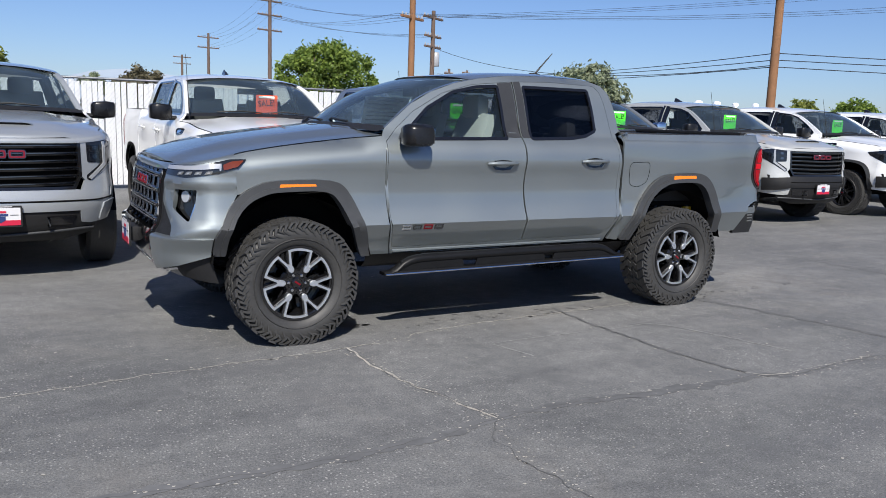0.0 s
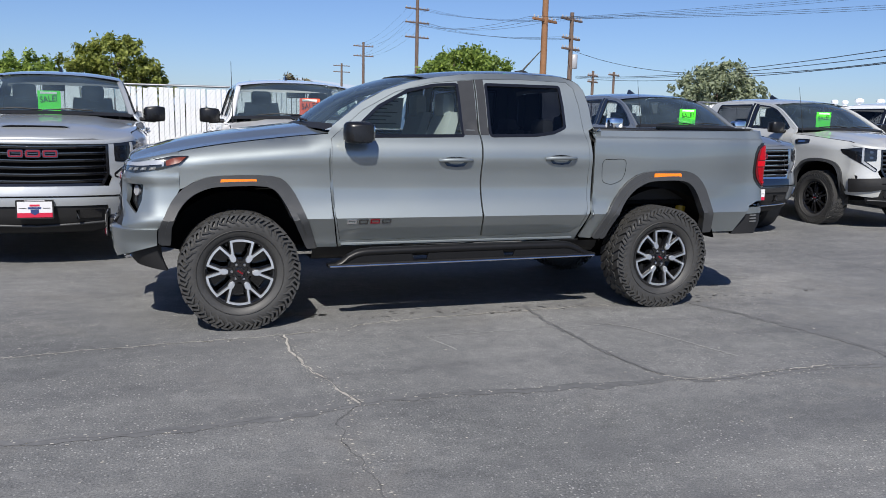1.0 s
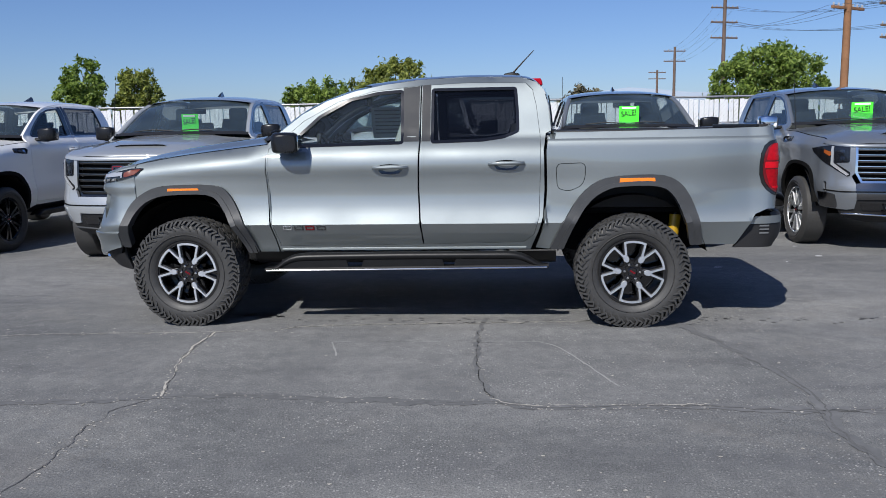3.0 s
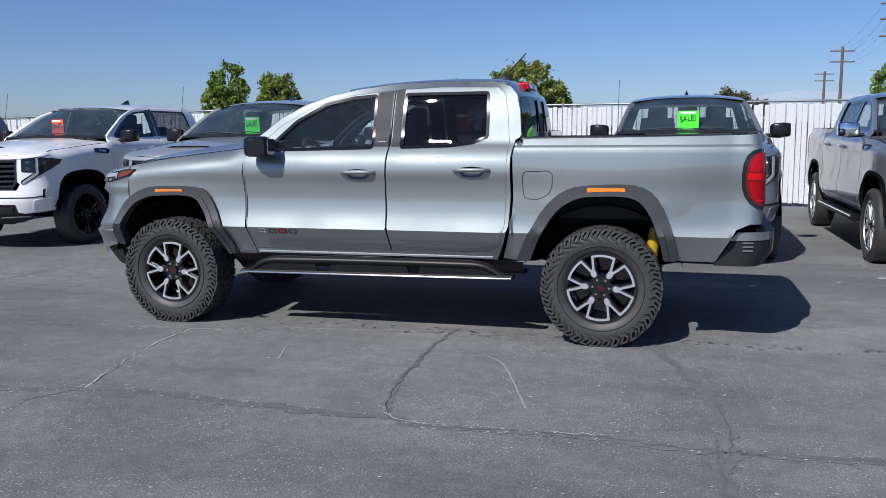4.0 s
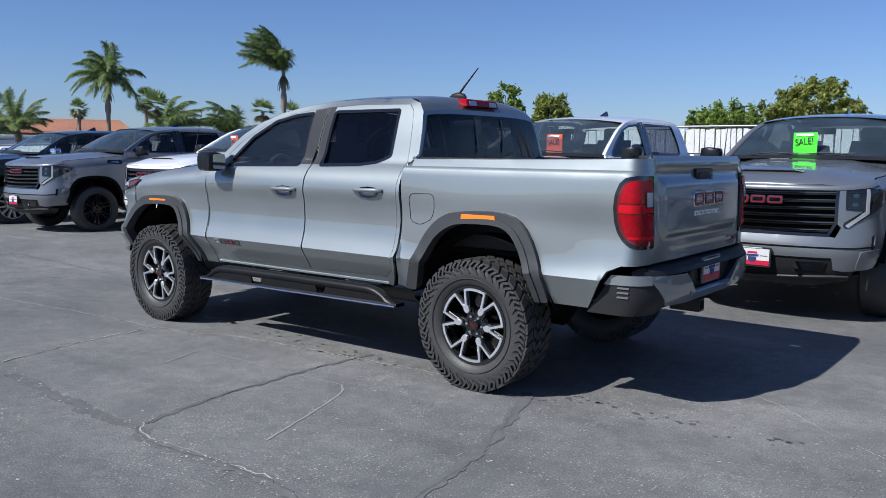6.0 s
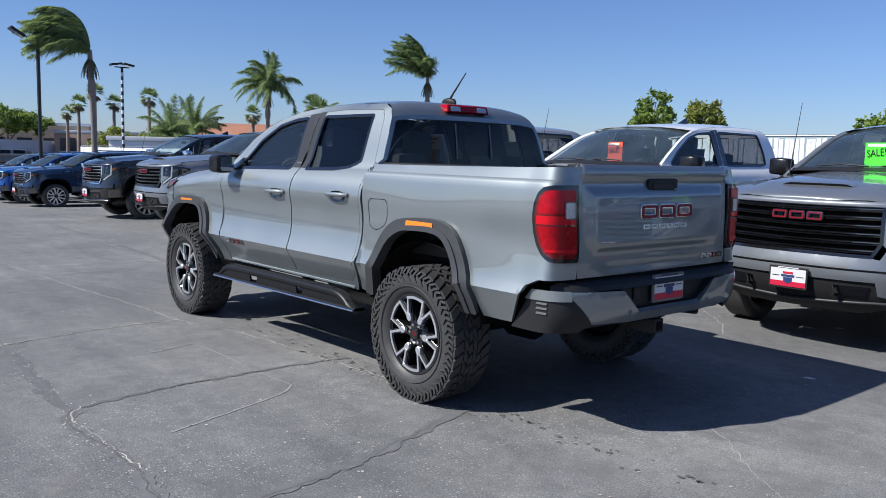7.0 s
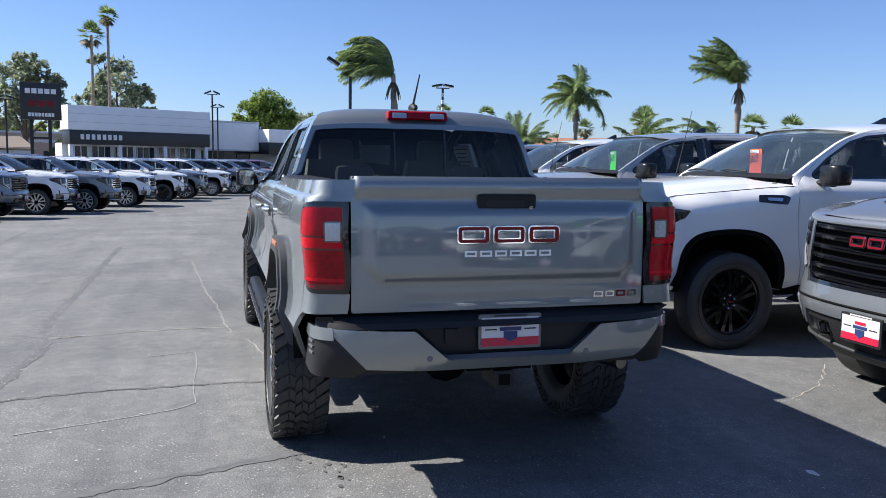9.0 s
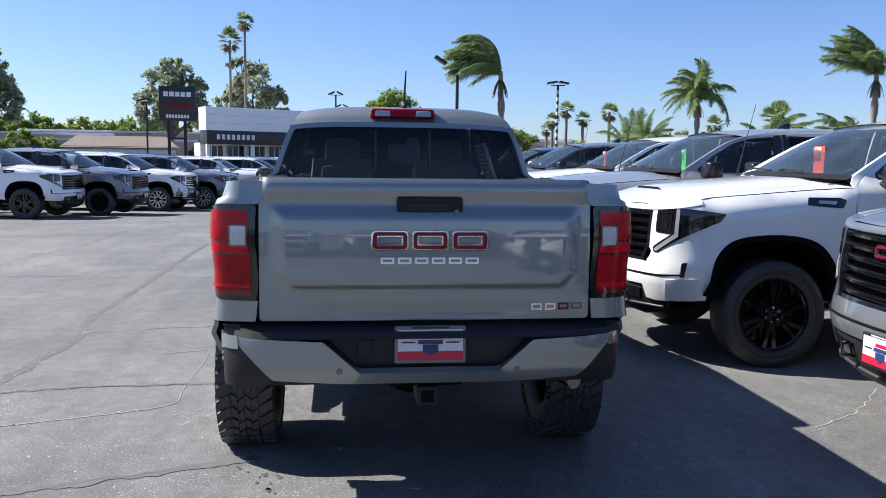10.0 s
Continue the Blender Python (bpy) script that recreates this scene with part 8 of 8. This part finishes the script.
def feather_palm(x, y, h, L, seed, n=22, wind=(-0.3, -0.95, 0), lean=(0, 0), label="tall queen palm with fronds blown by the wind", spear=0.0, r=0.105, sweep=math.pi, drop=(0.07, 0.20), low=14):
    rnd = random.Random(seed)
    t = thing("palm_tree", pose(x, y, 0), label, "palm tree", "palms along the street")
    pts = [(lean[0] * k * k, lean[1] * k * k, h * k if k else -0.45) for k in (0, 0.25, 0.5, 0.66, 0.70, 0.76, 0.80, 1.0)]
    rr = [r * 1.2, r, r * 0.95, r * 0.9, r * 1.28, r * 1.30, r * 0.95, r * 0.75]
    part("trunk", as_mesh("trunk", *tube_mesh(pts, rr, 10), PTRUNK, 50), None, t)
    top = Vector(pts[-1])
    for i in range(n):
        turn = (i * 0.382) % 1.0 * 2 - 1
        az = math.atan2(wind[1], wind[0] + 1e-6) + sweep * turn + rnd.uniform(-0.2, 0.2)
        el = math.radians(84 - (84 - low) * (i / n) ** 0.9 + rnd.uniform(-12, 12))
        V, F = frond_lists(rnd, L * rnd.uniform(0.8, 1.1), az, el, wind, rnd.uniform(*drop), L * rnd.uniform(0.17, 0.24))
        me = as_mesh("frond", V, F, FROND, 0)
        o = part("frond", me, None, t)
        o.location = top
    if spear:
        V, F = frond_lists(rnd, spear, 0, math.radians(88), (0, 0, 0), 0.01, 0.25)
        part("spear_frond", as_mesh("spear_frond", V, F, FROND, 0), None, t).location = top
    for i in range(6):
        V, F = frond_lists(rnd, L * 0.35, i * 1.05, math.radians(-50), (0, 0, 0), 0.2, 0.12)
        part("dry_frond", as_mesh("dry_frond", V, F, FRONDD, 0), None, t).location = top - Vector((0, 0, h * 0.05))


def fan_palm(x, y, h, seed, r=0.9, label="tall fan palm with a small round head", n=34):
    rnd = random.Random(seed)
    t = thing("palm_tree", pose(x, y, 0), label, "palm tree", "fan palms in the distance")
    part("trunk", as_mesh("trunk", *tube_mesh([(0, 0, -0.45), (0.1, 0, h * 0.5), (0.15, 0, h)], [0.2, 0.15, 0.13], 8), PTRUNK, 50), None, t)
    for nm, mt, cnt, lo, hi in (("crown", FROND, n, -20, 85), ("skirt", FRONDD, n // 3, -70, -30)):
        V, F = [], []
        for i in range(cnt):
            az, el = rnd.uniform(0, 6.283), math.radians(rnd.uniform(lo, hi))
            d = Vector((math.cos(az) * math.cos(el), math.sin(az) * math.cos(el), math.sin(el)))
            c = Vector((0.15, 0, h)) + d * r * 0.45
            s = d.cross(Vector((0.1, 0.2, 1))).normalized()
            u = s.cross(d)
            for k in range(9):
                a = (k - 4) * 0.27
                tip = c + (d * math.cos(a) + s * math.sin(a) + Vector((0, 0, -0.22))).normalized() * r * rnd.uniform(0.5, 0.75)
                w = (s * math.cos(a) - d * math.sin(a)) * r * 0.05
                o = len(V)
                m = c.lerp(tip, 0.55)
                V += [tuple(c), tuple(m + w), tuple(tip), tuple(m - w)]
                F.append((o, o + 1, o + 2, o + 3))
        tagged(part(nm, as_mesh(nm, V, F, mt, 0), None, t), kind="stuff")


feather_palm(-23.3, 19.5, 5.0, 2.25, 31, 22, (-0.22, -0.42, 0.10), sweep=2.0, drop=(0.02, 0.20), low=26)
feather_palm(-32.0, 16.3, 4.6, 2.3, 32, 24, (-0.10, -0.28, 0.0), spear=1.9, sweep=3.1, drop=(0.12, 0.32), low=14)
feather_palm(-23.9, 5.3, 4.75, 2.3, 33, 44, (-0.25, -0.66, 0.0), lean=(0, -0.1), sweep=1.1, drop=(0.10, 0.26), low=28)
feather_palm(-37.0, 23.1, 2.5, 2.6, 34, 20, (0.1, 0.5, 0), label="low palm with arching fronds")
feather_palm(-35.2, 26.0, 2.2, 2.8, 35, 20, (-0.2, -0.5, 0), label="low palm with arching fronds")
feather_palm(-58, 22.0, 2.6, 3.0, 36, 20, (0, 0, 0), label="low palm with arching fronds")
feather_palm(-50, 20.5, 2.8, 2.6, 37, 18, (0, 0.2, 0), label="low palm with arching fronds")
for i, (x, y, h, r) in enumerate(((-70.7, 20.2, 6.3, 0.9), (-70, 21.6, 5.4, 0.85), (-72, 19.2, 5.3, 0.85), (-59.9, 20.9, 5.5, 0.85), (-80.9, 20.8, 4.8, 0.8), (-54.7, 32.7, 5.4, 1.0), (-41.6, 33.5, 4.2, 0.95), (-88.2, -11.6, 16.3, 1.2), (-88.0, -13.2, 14.2, 1.5), (-43, 26, 4.2, 1.0), (-46, 40, 4.4, 1.0), (-60, 30, 4.6, 0.9))):
    fan_palm(x, y, h, 50 + i, r)

# far woods and hills along the horizon, distance haze mixed into their colours
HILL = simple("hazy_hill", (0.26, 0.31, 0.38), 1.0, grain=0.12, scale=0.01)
WOODS = leaf_material("far_woods", (0.065, 0.080, 0.058), (0.15, 0.168, 0.12))


HILL_AT = 83.0


def hills():
    rows = []
    for i in range(181):
        a = 2 * math.pi * i / 180
        hh = 14 + 16 * (noise.noise((math.cos(a) * 2.2, math.sin(a) * 2.2, 3.1)) + 0.4) + 7 * noise.noise((math.cos(a) * 9, math.sin(a) * 9, 1.0))
        hh += 34 * math.exp(-(((math.degrees(a) - HILL_AT) / 5.0) ** 2)) + 20 * math.exp(-(((math.degrees(a) - HILL_AT + 9) / 6.0) ** 2))
        rows.append([(1400 * math.cos(a), 1400 * math.sin(a), -5), (1440 * math.cos(a), 1440 * math.sin(a), max(4, hh))])
    tagged(loft("backdrop", rows, HILL, None, sharp=0), "low hills along the horizon, coloured blue for haze", "hills", kind="structure")


def far_woods():
    rnd = np.random.RandomState(77)
    V, F = [], []
    for i in range(1500):
        a = rnd.uniform(math.radians(-40), math.radians(230))
        R0 = rnd.uniform(160, 260)
        h = rnd.uniform(2.0, 5.5) * (0.6 + 0.6 * noise.noise((math.cos(a) * 6, math.sin(a) * 6, 0)))
        c = np.array([R0 * math.cos(a), R0 * math.sin(a), max(0.8, h * 0.5)])
        for k in range(26):
            p = c + rnd.normal(size=3) * [2.2, 2.2, max(0.5, h * 0.28)]
            n1, n2 = rnd.normal(size=3), rnd.normal(size=3)
            n1, n2 = n1 / np.linalg.norm(n1) * 0.9, n2 / np.linalg.norm(n2) * 0.6
            o = len(V)
            V += [tuple(p - n1), tuple(p + n2), tuple(p + n1), tuple(p - n2)]
            F.append((o, o + 1, o + 2, o + 3))
    me = bpy.data.meshes.new("far_woods")
    me.from_pydata(V, [], F)
    me.materials.append(WOODS)
    tagged(new("far_woods", me), "far belt of trees, their green dulled for haze", "trees", kind="stuff")


hills()
far_woods()

# ---- ground ----
def ground_material():
    m, nt, b = material("asphalt")
    v = coords(nt)

    def noise_tex(scale, detail=4.0, rough=0.55, dist=0.0):
        n = nd(nt, "ShaderNodeTexNoise", Scale=scale, Detail=detail, Roughness=rough, Distortion=dist)
        nt.links.new(v, n.inputs["Vector"])
        return n.outputs["Fac"]

    def mixc(fac, a, c):
        x = nt.nodes.new("ShaderNodeMix")
        x.data_type = "RGBA"
        nt.links.new(fac, x.inputs["Factor"])
        for s, val in ((6, a), (7, c)):
            if isinstance(val, tuple):
                x.inputs[s].default_value = (*val, 1)
            else:
                nt.links.new(val, x.inputs[s])
        return x.outputs[2]

    def math2(op, a, c):
        n = nt.nodes.new("ShaderNodeMath")
        n.operation = op
        for i, val in enumerate((a, c)):
            if isinstance(val, (int, float)):
                n.inputs[i].default_value = val
            else:
                nt.links.new(val, n.inputs[i])
        return n.outputs[0]

    big = ramp(nt, noise_tex(0.45, 6.0, 0.6, 0.4), [(0.30, (0.112, 0.115, 0.117)), (0.50, (0.156, 0.158, 0.159)), (0.74, (0.208, 0.209, 0.207))])
    # brush strokes of old sealer, drawn out along the lane
    mp = nt.nodes.new("ShaderNodeMapping")
    mp.inputs["Scale"].default_value = (0.25, 2.2, 1)
    nt.links.new(v, mp.inputs["Vector"])
    st = nd(nt, "ShaderNodeTexNoise", Scale=1.6, Detail=5.0, Roughness=0.6)
    nt.links.new(mp.outputs[0], st.inputs["Vector"])
    streak = ramp(nt, st.outputs["Fac"], [(0.35, (0.86, 0.86, 0.87)), (0.65, (1.10, 1.10, 1.09))])
    mul = nt.nodes.new("ShaderNodeMix")
    mul.data_type, mul.blend_type = "RGBA", "MULTIPLY"
    mul.inputs["Factor"].default_value = 1.0
    nt.links.new(big, mul.inputs[6])
    nt.links.new(streak, mul.inputs[7])
    # fine grain and pale chips of stone
    fine = ramp(nt, noise_tex(95.0, 4.0, 0.8), [(0.30, (0.42, 0.42, 0.43)), (0.70, (1.58, 1.58, 1.56))])
    mul2 = nt.nodes.new("ShaderNodeMix")
    mul2.data_type, mul2.blend_type = "RGBA", "MULTIPLY"
    mul2.inputs["Factor"].default_value = 1.0
    mid = ramp(nt, noise_tex(9.0, 5.0, 0.65, 0.3), [(0.30, (0.82, 0.82, 0.83)), (0.50, (1.0, 1.0, 1.0)), (0.72, (1.16, 1.155, 1.14))])
    mul3 = nt.nodes.new("ShaderNodeMix")
    mul3.data_type, mul3.blend_type = "RGBA", "MULTIPLY"
    mul3.inputs["Factor"].default_value = 1.0
    nt.links.new(mul.outputs[2], mul3.inputs[6])
    nt.links.new(mid, mul3.inputs[7])
    nt.links.new(mul3.outputs[2], mul2.inputs[6])
    nt.links.new(fine, mul2.inputs[7])
    vo = nt.nodes.new("ShaderNodeTexVoronoi")
    vo.inputs["Scale"].default_value = 55
    nt.links.new(v, vo.inputs["Vector"])
    chip = math2("LESS_THAN", vo.outputs["Distance"], 0.27)
    sep = nt.nodes.new("ShaderNodeSeparateColor")
    nt.links.new(vo.outputs["Color"], sep.inputs[0])
    patchy = ramp(nt, noise_tex(1.1, 5.0, 0.75), [(0.40, (0.15, 0.15, 0.15)), (0.62, (1, 1, 1))])
    some = math2("GREATER_THAN", sep.outputs[0], 0.55)
    chips = math2("MULTIPLY", math2("MULTIPLY", chip, some), patchy)
    col = mixc(math2("MULTIPLY", chips, 0.55), mul2.outputs[2], (0.52, 0.51, 0.49))
    # darker blotches of old sealer and spills
    blot = ramp(nt, noise_tex(1.7, 7.0, 0.68, 1.2), [(0.52, (0, 0, 0)), (0.66, (0.55, 0.55, 0.55))])
    col = mixc(blot, col, (0.115, 0.117, 0.121))
    pal = ramp(nt, noise_tex(2.6, 7.0, 0.72, 1.6), [(0.58, (0, 0, 0)), (0.72, (0.45, 0.45, 0.45))])
    col = mixc(pal, col, (0.245, 0.245, 0.242))
    # tan dust
    veil = ramp(nt, noise_tex(0.8, 6.0, 0.65, 0.8), [(0.55, (0, 0, 0)), (0.78, (0.35, 0.35, 0.35))])
    col = mixc(veil, col, (0.20, 0.185, 0.165))
    nt.links.new(col, b.inputs["Base Color"])
    nt.links.new(ramp(nt, st.outputs["Fac"], [(0.3, (0.72, 0.72, 0.72)), (0.7, (0.90, 0.90, 0.90))]), b.inputs["Roughness"])
    b.inputs["Specular IOR Level"].default_value = 0.35
    bp = nd(nt, "ShaderNodeBump", Strength=0.75, Distance=0.005)
    nt.links.new(math2("ADD", noise_tex(90.0, 4.0, 0.7), math2("MULTIPLY", noise_tex(3.0, 4.0), 3.0)), bp.inputs["Height"])
    nt.links.new(bp.outputs["Normal"], b.inputs["Normal"])
    return m


_xs = [-1500, -600, -250, -120, -70, -48, *range(-40, -4), -2, 0, 4, 8, 20, 60, 200, 600, 1500]
_ys = [-1500, -600, -250, -100, -40, -20, -10, -5, 0, 5, 10, 20, 40, 100, 250, 600, 1500]
_gv = [(x, y, gz(x)) for x in _xs for y in _ys]
_gf = [(i * len(_ys) + j, (i + 1) * len(_ys) + j, (i + 1) * len(_ys) + j + 1, i * len(_ys) + j + 1) for i in range(len(_xs) - 1) for j in range(len(_ys) - 1)]
ground = part("ground", as_mesh("ground", _gv, _gf, ground_material(), 0), None, None)
tagged(ground, "grey worn asphalt of a car lot with cracks", "ground", kind="structure")

CRACKD = simple("crack_dark", (0.10, 0.10, 0.102), 0.95, grain=0.4, scale=60)
CRACKL = simple("crack_sand", (0.40, 0.38, 0.34), 0.95, grain=0.35, scale=80)
CRACKE = simple("crack_grit_pale", (0.31, 0.30, 0.275), 0.95, grain=0.35, scale=80)
SEAL = simple("old_sealer", (0.120, 0.122, 0.125), 0.85, grain=0.35, scale=14)
CHALK = simple("pale_scuff", (0.27, 0.27, 0.265), 0.9, grain=0.3, scale=40)
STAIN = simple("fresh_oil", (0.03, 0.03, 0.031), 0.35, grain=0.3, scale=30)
OIL = simple("oil_spot", (0.09, 0.09, 0.092), 0.7, grain=0.3, scale=30)


def crack(path, width, mat, seed, name="crack", label="", broken=0.0, wob=0.03, z=0.003):
    """A ragged line in the asphalt: a flat strip of uneven width, in lengths that may break off."""
    rnd = random.Random(seed)
    pts = [Vector((p[0], p[1], 0)) for p in spline(path, 10)]
    dense = []
    for a, b in zip(pts, pts[1:]):
        n = max(1, int((b - a).length / 0.025))
        dense += [a.lerp(b, i / n) for i in range(n)]
    dense.append(pts[-1])
    V, F, run = [], [], False
    on, left = True, rnd.uniform(0.2, 0.8)
    for i, p in enumerate(dense):
        d = (dense[min(i + 1, len(dense) - 1)] - dense[max(i - 1, 0)]).normalized()
        s = Vector((-d.y, d.x, 0))
        w1 = noise.noise((p.x * 9, p.y * 9, seed * 1.7)) * wob + noise.noise((p.x * 35, p.y * 35, seed * 2.3)) * wob * 0.35
        hw = width * 0.66 * (0.45 + 0.7 * abs(noise.noise((p.x * 14, p.y * 14, seed * 5.1)))) * 0.5
        left -= 0.025
        if left < 0:
            on = not on if rnd.random() < broken or not on else on
            left = rnd.uniform(0.08, 0.35) if not on else rnd.uniform(0.2, 0.7)
        if not on:
            hw = 0.0014
        c = p + s * w1
        zz = z + gz(c.x)
        V += [(c.x - s.x * hw, c.y - s.y * hw, zz), (c.x + s.x * hw * rnd.uniform(0.6, 1.2), c.y + s.y * hw, zz)]
        if run:
            o = len(V) - 4
            F.append((o, o + 2, o + 3, o + 1))
        run = True
    t = tagged(new(name, as_mesh(name, V, F, mat, 0)), label or "ragged crack in the asphalt", "crack", "cracks in the asphalt")
    return t


LONG = [(-9, -2.85), (-7, -2.82), (-5.1, -2.79), (-2.95, -2.77), (-2.1, -2.78), (-1.5, -2.72), (-1.19, -2.65), (-0.65, -2.61), (-0.08, -2.66), (0.41, -2.69), (0.72, -2.66), (0.92, -2.75), (1.4, -2.71), (1.86, -2.70), (2.3, -2.75), (3.3, -2.68), (4.6, -2.6), (6.5, -2.5)]
crack(LONG, 0.20, SEAL, 1, "sealed_joint", "long sealed joint in the asphalt, dark and worn", 0.15, 0.03, 0.0022)
crack(LONG, 0.014, CRACKD, 2, broken=0.45)
crack([(0.70, -2.66), (0.92, -2.76), (1.4, -2.71), (1.86, -2.70), (2.3, -2.75), (3.3, -2.68)], 0.022, CRACKD, 3, broken=0.3, z=0.0036)
crack([(0.66, -2.62), (0.85, -2.72), (1.3, -2.69), (1.8, -2.68)], 0.02, CRACKL, 4, broken=0.6, z=0.0034)
EDGE = [(-6.5, -1.6), (-4.6, -1.45), (-3.4, -1.36), (-2.9, -1.30), (-2.2, -1.23), (-1.77, -1.21), (-1.37, -1.16), (-0.94, -1.10), (-0.82, -1.0), (-0.5, -0.96), (0.04, -0.90), (0.61, -0.86), (1.4, -0.8)]
crack(EDGE, 0.025, CRACKE, 5, label="pale sandy crack along the pickup", broken=0.28)
crack([(-1.40, -1.18), (-1.40, -1.5), (-1.36, -1.93), (-1.28, -2.27), (-1.18, -2.64)], 0.040, CRACKL, 6, label="pale sandy crack across the lane", broken=0.2)
crack([(-1.42, -1.2), (-1.40, -1.5), (-1.36, -1.93), (-1.28, -2.27), (-1.18, -2.64)], 0.012, CRACKD, 7, broken=0.4, z=0.0042)
crack([(-1.20, -2.68), (-1.33, -2.85), (-1.36, -3.14), (-1.33, -3.4), (-1.31, -3.6), (-1.36, -4.2), (-1.28, -5.0)], 0.02, CRACKD, 8, broken=0.3)
crack([(0.68, -2.62), (0.60, -2.26), (0.56, -1.75), (0.55, -1.10), (0.60, -0.70)], 0.085, SEAL, 9, "sealed_joint", "dark sealed joint across the lane", 0.2, 0.03)
crack([(0.68, -2.62), (0.60, -2.26), (0.56, -1.75), (0.55, -1.10)], 0.012, CRACKD, 10, broken=0.5)
crack([(1.98, -0.80), (2.10, -1.1), (2.26, -1.62), (2.40, -2.17), (2.42, -2.63), (2.36, -3.04), (2.42, -3.8), (2.36, -4.8)], 0.19, SEAL, 11, "sealed_joint", "broad dark sealed joint across the lane", 0.1, 0.04)
crack([(2.36, -2.6), (2.36, -3.04), (2.42, -3.8), (2.36, -4.8)], 0.022, CRACKD, 12, broken=0.6, z=0.0038)
crack([(2.10, -1.1), (2.26, -1.62), (2.40, -2.17), (2.42, -2.63), (2.36, -3.04), (2.42, -3.8), (2.36, -4.8)], 0.03, CRACKD, 24, broken=0.6, z=0.0034)
crack([(-0.36, -1.80), (-0.46, -1.45)], 0.03, CHALK, 13, "scuff_mark", "pale curved scuff mark on grey asphalt", 0.3, 0.01)
crack([(-0.46, -1.44), (-0.04, -1.42), (0.57, -1.43), (0.98, -1.41)], 0.016, CHALK, 14, "scuff_mark", "pale curved scuff mark on grey asphalt", 0.35, 0.006)
crack([(0.98, -1.41), (1.10, -1.55), (1.24, -1.91), (1.39, -2.37)], 0.032, CHALK, 15, "scuff_mark", "pale curved scuff mark on grey asphalt", 0.25, 0.006)
crack([(1.75, 2.38), (1.6, 2.67), (1.33, 2.99), (1.0, 3.3)], 0.018, CRACKL, 16, broken=0.5)
crack([(3.1, 0.05), (3.35, -0.15), (3.57, -0.37), (4.0, -0.7)], 0.012, CRACKL, 17, broken=0.4)
crack([(-12, 0.6), (-8, 0.4), (-5, 0.2), (-3.2, 0.1)], 0.03, SEAL, 19, "sealed_joint", "dark sealed joint in the lane", 0.3, 0.05)
crack([(-14, -5.2), (-9, -4.9), (-6, -5.1), (-3, -4.8)], 0.03, SEAL, 20, "sealed_joint", "dark sealed joint in the lane", 0.3, 0.05)
crack([(-4.4, -7.0), (-4.7, -4.5), (-4.5, -2.8), (-4.6, -0.5), (-4.4, 1.4)], 0.035, SEAL, 21, "sealed_joint", "dark sealed joint across the lane", 0.25, 0.05)
crack([(-9.4, -7.0), (-9.7, -4.5), (-9.5, -2.8), (-9.6, 0.5)], 0.035, SEAL, 22, "sealed_joint", "dark sealed joint across the lane", 0.25, 0.05)
crack([(5.2, -6.0), (5.0, -4.0), (5.1, -2.6), (5.0, 0.5), (5.1, 2.0)], 0.03, SEAL, 23, "sealed_joint", "dark sealed joint across the lane", 0.3, 0.05)


def spots(name, label, mat, places, seed, r):
    rnd = random.Random(seed)
    chunks = []
    for x, y in places:
        n = 9
        rr = r * rnd.uniform(0.4, 1.2)
        chunks.append(([(x + rr * rnd.uniform(0.6, 1.2) * math.cos(2 * math.pi * i / n) * 1.4, y + rr * rnd.uniform(0.6, 1.2) * math.sin(2 * math.pi * i / n), 0.003) for i in range(n)], [tuple(range(n))]))
    tagged(new(name, as_mesh(name, *join(*chunks), mat, 0)), label, "stain", kind="stuff")


_r = random.Random(9)
spots("oil_spots", "row of small dark drips on the asphalt", OIL, [(2.1 + _r.uniform(0, 1.5), -0.74 + _r.gauss(0, 0.07)) for _ in range(34)] + [(_r.uniform(-0.9, 1.4), -0.80 + _r.gauss(0, 0.05)) for _ in range(40)], 3, 0.015)
spots("pale_chips", "pale flecks of stone and litter on the asphalt", CRACKL, [(_r.uniform(-4, 6), _r.uniform(-6.5, 2.0)) for _ in range(700)], 4, 0.007)
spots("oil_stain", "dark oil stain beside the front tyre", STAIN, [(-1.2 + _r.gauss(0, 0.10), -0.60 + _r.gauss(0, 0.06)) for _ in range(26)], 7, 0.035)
spots("litter", "white scraps lying on the asphalt", PLATEW, [(3.0 + _r.uniform(-1.4, 1.4), 4.0 + _r.uniform(-2.5, 2.0)) for _ in range(12)], 5, 0.03)


def crumbs(paths, seed):
    """Pale grit lying along the cracks."""
    rnd = random.Random(seed)
    out = []
    for path, per in paths:
        for a, b in zip(path, path[1:]):
            ln = math.hypot(b[0] - a[0], b[1] - a[1])
            for _ in range(int(ln * per)):
                k = rnd.random()
                out.append((a[0] + (b[0] - a[0]) * k + rnd.gauss(0, 0.035), a[1] + (b[1] - a[1]) * k + rnd.gauss(0, 0.035)))
    return out


_c = crumbs(((LONG[2:-1], 26), (EDGE[2:], 34), ([(-1.40, -1.2), (-1.36, -1.93), (-1.18, -2.64), (-1.36, -3.14), (-1.31, -3.6), (-1.28, -5.0)], 60), ([(0.70, -2.66), (0.92, -2.76), (1.86, -2.70)], 50), ([(0.68, -2.62), (0.56, -1.75), (0.60, -0.7)], 20)), 31)
spots("crack_grit", "pale grit along the cracks in the asphalt", CRACKL, _c, 32, 0.006)
